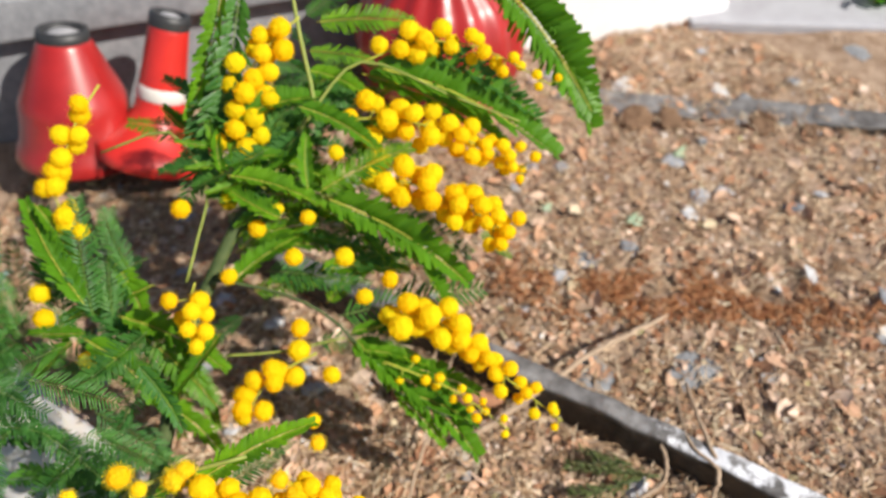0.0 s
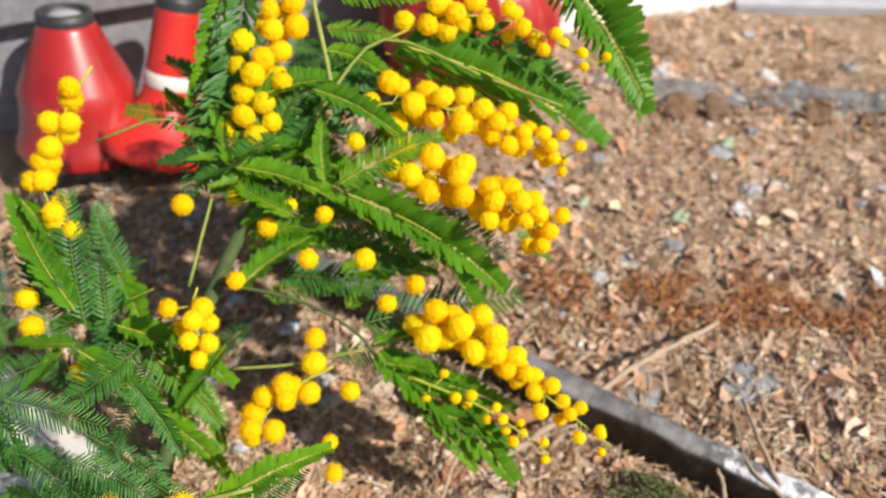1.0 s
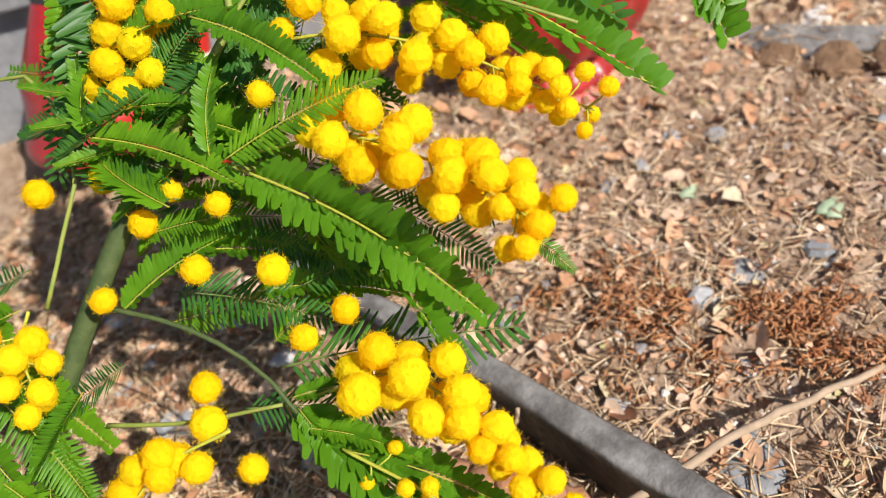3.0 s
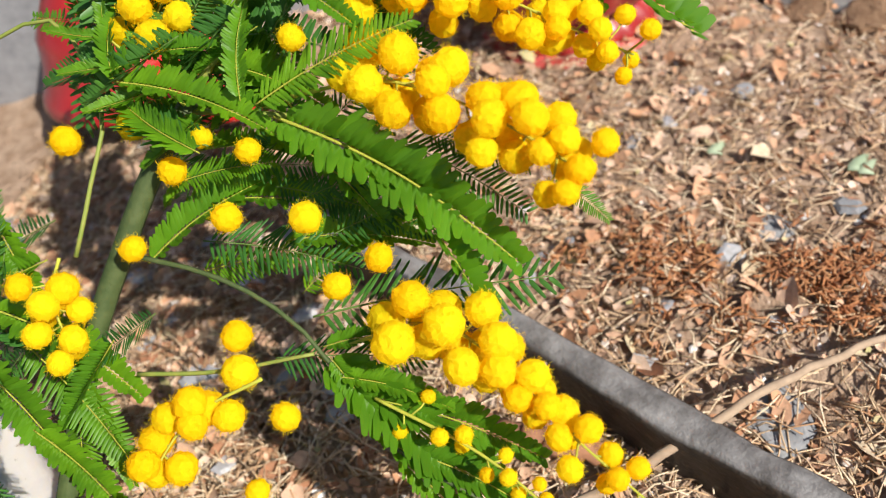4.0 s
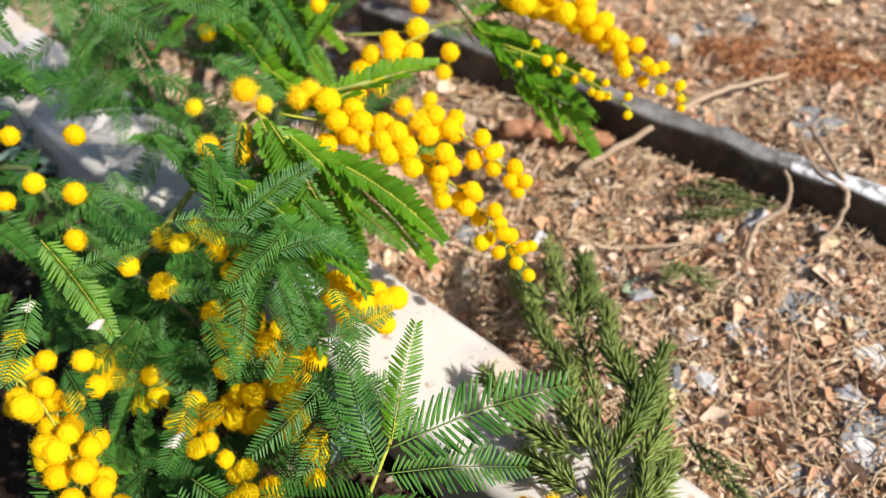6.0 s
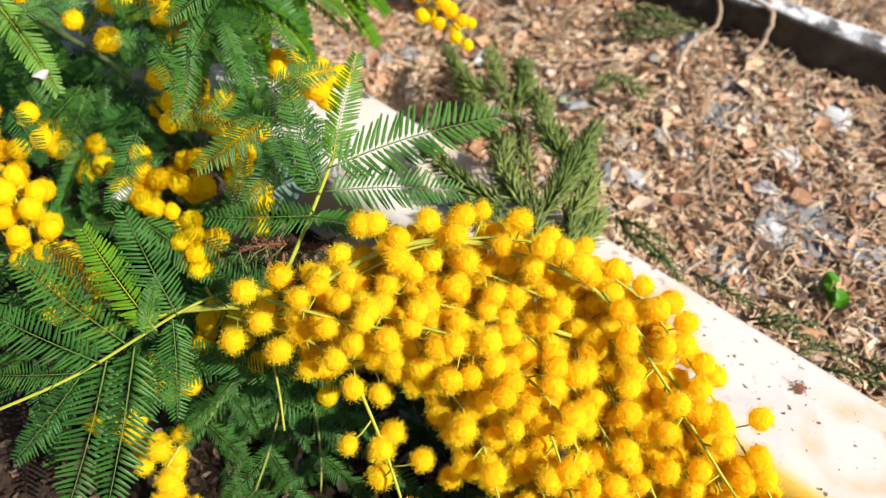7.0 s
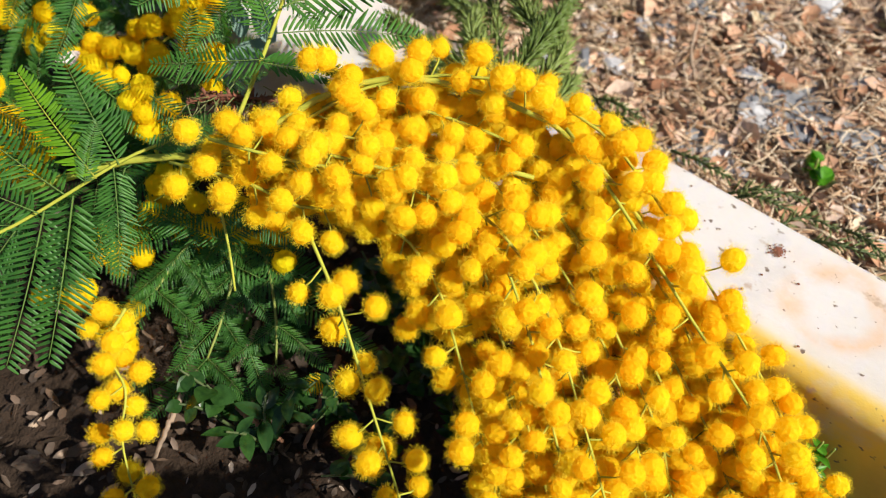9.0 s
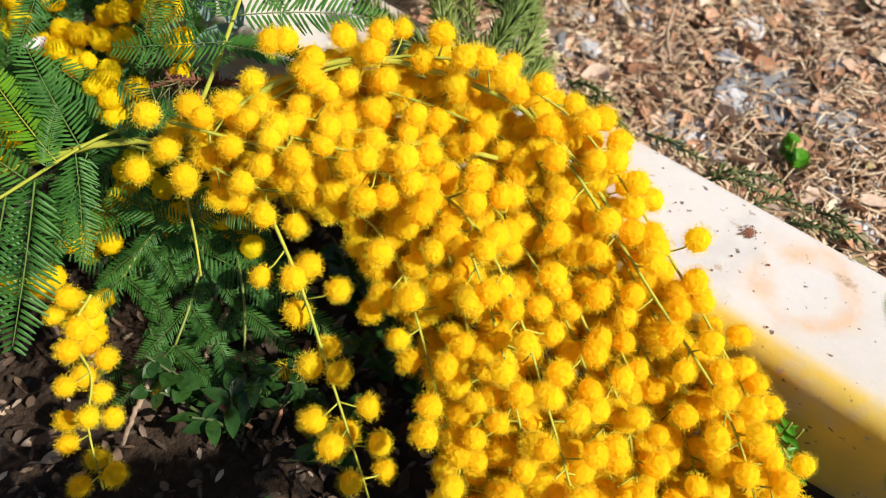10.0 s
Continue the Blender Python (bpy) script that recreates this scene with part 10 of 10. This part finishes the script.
# ---- other plants and small things ----
def needle_sprig(name, stems, label, length=0.009, per=70, mat=None, dens=1.0):
    root = thing(name, stems[0][0], label, "sprig")
    for points in stems:
        pts = curve(points, 40)
        sh = Shape()
        tube(sh, pts[::4], 0.0008, 0.0004, 5)
        axis = part("stem", sh.mesh("stem", STEM_DARK), root)
        sh = Shape()
        for i in range(int(per * dens)):
            s = 0.08 + 0.92 * i / (per * dens)
            k = min(int(s * 40), 39)
            p, d = pts[k].lerp(pts[k + 1], s * 40 - k), (pts[k + 1] - pts[k]).normalized()
            side = Matrix.Rotation(i * 2.4, 3, d) @ d.orthogonal().normalized()
            w = (d * rng.uniform(0.8, 1.6) + side + jitter(0.25)).normalized()
            L = length * rng.uniform(0.6, 1.2) * (1 - 0.3 * s)
            q = p + w * L
            u = w.cross(Vector((0, 0, 1))).normalized() * 0.00055
            n = w.cross(u)
            sh.add([p, p.lerp(q, .5) + u, p.lerp(q, .5) + n, p.lerp(q, .5) - u, p.lerp(q, .5) - n, q], [(0, 1, 2), (0, 2, 3), (0, 3, 4), (0, 4, 1), (5, 2, 1), (5, 3, 2), (5, 4, 3), (5, 1, 4)])
        part("needles", sh.mesh("needles", mat or NEEDLE), axis)


def leafy_plant(name, root_at, tips, leaf_me, size, label, per=7, mat=None):
    root = thing(name, root_at, label, "plant")
    for tip in tips:
        tip = Vector(tip)
        base = Vector(root_at) + jitter(0.004)
        pts = curve([base, base.lerp(tip, 0.5) + Vector((0, 0, 0.006)), tip], 12)
        sh = Shape()
        tube(sh, pts, 0.0007, 0.0004, 5)
        axis = part("stem", sh.mesh("stem", mat or STEM_DARK), root)
        for i in range(per):
            k = int(3 + 9 * i / per)
            d = Vector((rng.gauss(0, 1), rng.gauss(0, 1), rng.uniform(-0.1, 0.6))).normalized()
            s = size * rng.uniform(0.7, 1.15)
            x = d
            z = (Vector((0, 0, 1)) + jitter(0.4))
            z = (z - x * z.dot(x)).normalized()
            y = z.cross(x)
            m = Matrix(((x.x * s, y.x * s, z.x * s, pts[k].x), (x.y * s, y.y * s, z.y * s, pts[k].y), (x.z * s, y.z * s, z.z * s, pts[k].z), (0, 0, 0, 1)))
            part("leaf", leaf_me, axis, m)


needle_sprig("needle_sprig", [[(0.0080, 0.0350, 0.0300), (-0.0140, 0.0470, 0.0340), (-0.0310, 0.0720, 0.0280)], [(0.0090, -0.0050, 0.0280), (0.0150, 0.0200, 0.0320), (0.0130, 0.0510, 0.0300), (-0.0070, 0.1050, 0.0200), (-0.0200, 0.1500, 0.0100)], [(0.0160, 0.0310, 0.0300), (0.0280, 0.0550, 0.0340), (0.0270, 0.0840, 0.0300)], [(0.0150, 0.0510, 0.0300), (0.0100, 0.0870, 0.0280), (0.0010, 0.1270, 0.0200), (-0.0040, 0.1610, 0.0120)], [(0.0250, 0.0290, 0.0300), (0.0370, 0.0500, 0.0300), (0.0380, 0.0790, 0.0250)], [(0.0070, 0.0210, 0.0300), (-0.0030, 0.0270, 0.0340), (-0.0140, 0.0340, 0.0300)], [(0.0090, 0.0690, 0.0280), (-0.0070, 0.0950, 0.0240), (-0.0150, 0.1240, 0.0180)], [(0.0170, 0.0120, 0.0300), (0.0320, 0.0220, 0.0300), (0.0410, 0.0400, 0.0260)], [(0.0120, 0.0340, 0.0320), (0.0030, 0.0520, 0.0360), (0.0030, 0.0710, 0.0320)], [(0.0210, 0.0400, 0.0320), (0.0320, 0.0590, 0.0360), (0.0430, 0.0880, 0.0300)], [(0.0060, 0.1060, 0.0200), (0.0140, 0.1220, 0.0220), (0.0130, 0.1460, 0.0160)], [(0.0290, 0.0630, 0.0300), (0.0200, 0.0810, 0.0360), (0.0200, 0.1100, 0.0280)], [(-0.0020, 0.1160, 0.0200), (-0.0150, 0.1220, 0.0240), (-0.0240, 0.1580, 0.0140)], [(0.0130, 0.0070, 0.0300), (0.0250, 0.0110, 0.0340), (0.0310, 0.0320, 0.0300)]], "dark green needle-leaved sprig lying over the marble kerb", 0.0122, 230)
needle_sprig("needle_sprig", [[(0.1190, 0.2020, 0.0020), (0.0940, 0.2020, 0.0080), (0.0680, 0.2070, 0.0060)], [(0.1070, 0.2000, 0.0030), (0.0830, 0.1900, 0.0080), (0.0690, 0.1920, 0.0040)], [(0.1050, 0.2090, 0.0030), (0.0890, 0.2090, 0.0080), (0.0790, 0.2170, 0.0040)]], "small green needle-leaved sprig on the litter", 0.0095, 80, OLIVE)
needle_sprig("needle_sprig", [[(0.1200, -0.0040, 0.0000), (0.1300, -0.0010, 0.0040), (0.1410, -0.0060, 0.0040)], [(0.1300, -0.0090, 0.0000), (0.1380, -0.0150, 0.0060), (0.1540, -0.0180, 0.0040)], [(0.1460, -0.0030, -0.0000), (0.1500, -0.0110, 0.0050), (0.1590, -0.0230, 0.0040)], [(0.0560, 0.0640, 0.0000), (0.0610, 0.0450, 0.0060), (0.0740, 0.0380, 0.0040)], [(0.0860, 0.0340, 0.0000), (0.0950, 0.0250, 0.0040), (0.1050, 0.0170, 0.0040)], [(0.0620, 0.0540, 0.0000), (0.0670, 0.0450, 0.0060), (0.0750, 0.0330, 0.0040)], [(0.0560, 0.0620, 0.0000), (0.0630, 0.0520, 0.0080), (0.0740, 0.0450, 0.0060)], [(0.0680, 0.0430, 0.0000), (0.0720, 0.0360, 0.0070), (0.0790, 0.0270, 0.0040)], [(0.1070, 0.0100, 0.0000), (0.1130, 0.0060, 0.0060), (0.1250, 0.0010, 0.0050)], [(0.1050, 0.0120, 0.0000), (0.1150, 0.0090, 0.0070), (0.1330, 0.0070, 0.0050)]], "low olive wisps of needle leaves along the kerb", 0.0062, 34, OLIVE)
needle_sprig("needle_sprig", [[(-0.0120, 0.1230, 0.0040), (-0.0000, 0.1380, 0.0120), (0.0020, 0.1590, 0.0100)], [(0.0020, 0.1240, 0.0040), (0.0140, 0.1280, 0.0120), (0.0260, 0.1260, 0.0080)], [(0.0490, 0.1430, 0.0030), (0.0610, 0.1500, 0.0080), (0.0750, 0.1450, 0.0040)], [(0.0120, 0.1190, 0.0040), (0.0120, 0.1400, 0.0140), (0.0170, 0.1540, 0.0100)]], "grey-green needle-leaved sprigs on the litter", 0.0100, 90, OLIVE)
leafy_plant("clover", (0.1470, 0.0350, -0.0140), [(0.1500, 0.0330, -0.0060), (0.1440, 0.0400, -0.0050), (0.1535, 0.0280, -0.0070), (0.1480, 0.0390, -0.0060)], CLOVER_BLADE, 0.0082, "small bright green clover growing by the kerb", 2, STEM)
leafy_plant("leafy_shoot", (-0.0200, -0.0390, -0.0280), [(-0.0330, -0.0234, -0.0027), (-0.0315, -0.0440, -0.0023), (-0.0227, -0.0428, 0.0009), (-0.0081, -0.0408, -0.0115)], ROUND, 0.0084, "dark green glossy-leaved shoot growing in the bed", 6)
leafy_plant("leafy_shoot", (-0.0090, -0.0660, -0.0280), [(-0.0011, -0.0655, -0.0093), (-0.0062, -0.0493, -0.0071), (-0.0125, -0.0499, -0.0096), (-0.0210, -0.0658, 0.0024), (-0.0085, -0.0707, -0.0087)], ROUND, 0.0069, "dark green glossy-leaved shoot growing in the bed", 6)
leafy_plant("leafy_shoot", (0.0040, -0.0860, -0.0280), [(0.0043, -0.0889, -0.0026), (0.0055, -0.0737, 0.0000), (-0.0046, -0.0706, 0.0009), (0.0023, -0.0715, 0.0038)], BLADE, 0.0068, "dark green glossy-leaved shoot growing in the bed", 6)
leafy_plant("leafy_shoot", (-0.0320, -0.0800, -0.0280), [(-0.0379, -0.0790, 0.0025), (-0.0398, -0.0836, -0.0095), (-0.0427, -0.0943, -0.0022), (-0.0395, -0.0829, -0.0017)], BLADE, 0.0070, "dark green glossy-leaved shoot growing in the bed", 6)
leafy_plant("leafy_shoot", (-0.0550, -0.0900, -0.0280), [(-0.0418, -0.0765, -0.0026), (-0.0668, -0.0967, -0.0012), (-0.0580, -0.0825, -0.0052), (-0.0475, -0.0838, 0.0028)], BLADE, 0.0092, "dark green glossy-leaved shoot growing in the bed", 6)
leafy_plant("leafy_shoot", (-0.0520, -0.0550, -0.0280), [(-0.0642, -0.0546, -0.0119), (-0.0604, -0.0372, -0.0056), (-0.0659, -0.0638, -0.0128)], ROUND, 0.0077, "dark green glossy-leaved shoot growing in the bed", 6)
leafy_plant("leafy_shoot", (-0.0710, -0.0850, -0.0280), [(-0.0867, -0.0874, -0.0027), (-0.0756, -0.0825, 0.0015), (-0.0849, -0.0785, 0.0031)], ROUND, 0.0078, "dark green glossy-leaved shoot growing in the bed", 6)
leafy_plant("leafy_shoot", (0.1160, -0.0960, -0.0280), [(0.1170, -0.0950, 0.0080), (0.1120, -0.0990, 0.0030), (0.1200, -0.1000, -0.0030), (0.1150, -0.0920, 0.0060)], SPROUT_BLADE, 0.0085, "small bright green sprout beside the marble kerb", 4, STEM)
leafy_plant("leafy_shoot", (0.0160, -0.1010, -0.0280), [(0.0269, -0.0869, -0.0129), (0.0161, -0.1111, -0.0037), (0.0323, -0.0984, 0.0034)], ROUND, 0.0090, "dark green glossy-leaved shoot growing in the bed", 6)
leafy_plant("leafy_shoot", (-0.0180, -0.1010, -0.0280), [(-0.0292, -0.0895, -0.0137), (-0.0339, -0.0948, -0.0074), (-0.0351, -0.1101, 0.0019), (-0.0121, -0.0856, -0.0020)], ROUND, 0.0066, "dark green glossy-leaved shoot growing in the bed", 6)
leafy_plant("leafy_shoot", (-0.3560, 0.3450, -0.0280), [(-0.3376, 0.3492, 0.0003), (-0.3367, 0.3498, 0.0131), (-0.3515, 0.3368, 0.0181), (-0.3454, 0.3302, 0.0051)], GREY_BLADE, 0.016, "grey-green leafy shoot among the mimosa", 6)
leafy_plant("leafy_shoot", (-0.3700, 0.2540, -0.0280), [(-0.3658, 0.2645, 0.0184), (-0.3528, 0.2462, -0.0052), (-0.3761, 0.2393, 0.0197), (-0.3796, 0.2496, 0.0030)], GREY_BLADE, 0.016, "grey-green leafy shoot among the mimosa", 6)
leafy_plant("leafy_shoot", (-0.2990, 0.3490, -0.0280), [(-0.3085, 0.3450, -0.0044), (-0.3174, 0.3677, 0.0206), (-0.3098, 0.3432, 0.0081), (-0.3081, 0.3542, -0.0055)], GREY_BLADE, 0.016, "grey-green leafy shoot among the mimosa", 6)
leafy_plant("leafy_shoot", (-0.3080, 0.2310, -0.0280), [(-0.2907, 0.2456, 0.0016), (-0.3183, 0.2485, 0.0209), (-0.3226, 0.2155, 0.0033)], GREY_BLADE, 0.016, "grey-green leafy shoot among the mimosa", 6)


def petal(name, at, size, mat, label, category):
    sh = Shape()
    ring = [Vector((size * (1 + 0.3 * math.sin(3 * a)) * math.cos(a), 0.6 * size * math.sin(a), size * 0.35 * math.sin(2 * a))) for a in np.linspace(0, 6.0, 12)]
    low = [q - Vector((0, 0, size * 0.12)) for q in ring]
    sh.add(ring + low + [Vector((0, 0, size * 0.2)), Vector((0, 0, size * 0.08))], [(k, (k + 1) % 12, 24) for k in range(12)] + [((k + 1) % 12 + 12, k + 12, 25) for k in range(12)] + [(k, k + 12, (k + 1) % 12 + 12, (k + 1) % 12) for k in range(12)])
    ob = new(name, sh.mesh(name, mat))
    ob.matrix_world = Matrix.Translation(at) @ Euler((0.7, 0.3, 1.0)).to_matrix().to_4x4()
    tagged(ob, label, category)


petal("dry_petal", (-0.1450, 0.0294, 0.0351), 0.0042, PALE_PETAL, "withered pale petal caught among the leaves", "petal")
petal("dry_petal", (-0.1738, 0.0563, 0.0702), 0.0030, PALE_PETAL, "small white petal caught among the leaves", "petal")
petal("dry_petal", (-0.2002, 0.0595, 0.0748), 0.0032, PALE_PETAL, "small white petal caught among the leaves", "petal")
petal("fallen_leaf", (0.188, 0.478, ground_z(0.188, 0.478) + 0.003), 0.0085, PALE_LEAF, "pale green fallen leaf on the litter", "leaf")
petal("fallen_leaf", (0.077, 0.414, ground_z(0.077, 0.414) + 0.003), 0.006, PALE_LEAF, "pale green fallen leaf on the litter", "leaf")
petal("fallen_leaf", (0.137, 0.399, ground_z(0.137, 0.399) + 0.003), 0.007, PALE_LEAF, "pale green fallen leaf on the litter", "leaf")
petal("fallen_leaf", (0.041, 0.152, ground_z(0.041, 0.152) + 0.003), 0.007, PALE_LEAF, "pale green fallen leaf on the litter", "leaf")
petal("fallen_leaf", (0.140, 0.396, ground_z(0.140, 0.396) + 0.003), 0.006, PALE_LEAF, "pale green fallen leaf on the litter", "leaf")
petal("fallen_leaf", (-0.118, -0.101, ground_z(-0.118, -0.101) + 0.003), 0.0036, DRY_WOOD, "pale dry leaf lying on the dark bed", "leaf")
petal("fallen_leaf", (-0.107, -0.108, ground_z(-0.107, -0.108) + 0.003), 0.003, DRY_WOOD, "pale dry leaf lying on the dark bed", "leaf")
petal("fallen_leaf", (-0.128, -0.096, ground_z(-0.128, -0.096) + 0.003), 0.0024, DRY_WOOD, "pale dry leaf lying on the dark bed", "leaf")
petal("fallen_leaf", (-0.082, -0.078, ground_z(-0.082, -0.078) + 0.003), 0.0022, DRY_WOOD, "pale dry leaf lying on the dark bed", "leaf")
petal("fallen_leaf", (-0.063, -0.075, ground_z(-0.063, -0.075) + 0.003), 0.0018, DRY_WOOD, "pale dry leaf lying on the dark bed", "leaf")
petal("fallen_leaf", (-0.14, -0.086, ground_z(-0.14, -0.086) + 0.003), 0.0022, DRY_WOOD, "pale dry leaf lying on the dark bed", "leaf")
leafy_plant("shrub", (0.425, 0.700, 0.0), [(0.405, 0.690, 0.030), (0.440, 0.692, 0.035), (0.465, 0.700, 0.030), (0.425, 0.706, 0.045), (0.480, 0.690, 0.022)], CLOVER_BLADE, 0.013, "low green shrub in front of the dark grave", 12, STEM)
for x, y, r in ((0.128, 0.532, 0.011), (0.158, 0.523, 0.014), (0.186, 0.520, 0.012), (0.222, 0.525, 0.010), (0.262, 0.517, 0.012), (0.236, 0.520, 0.008), (0.300, 0.508, 0.009)):
    stone("soil_clod", x, y, r, CLOD, "dark clod of earth by the half-buried edging", 0.38)
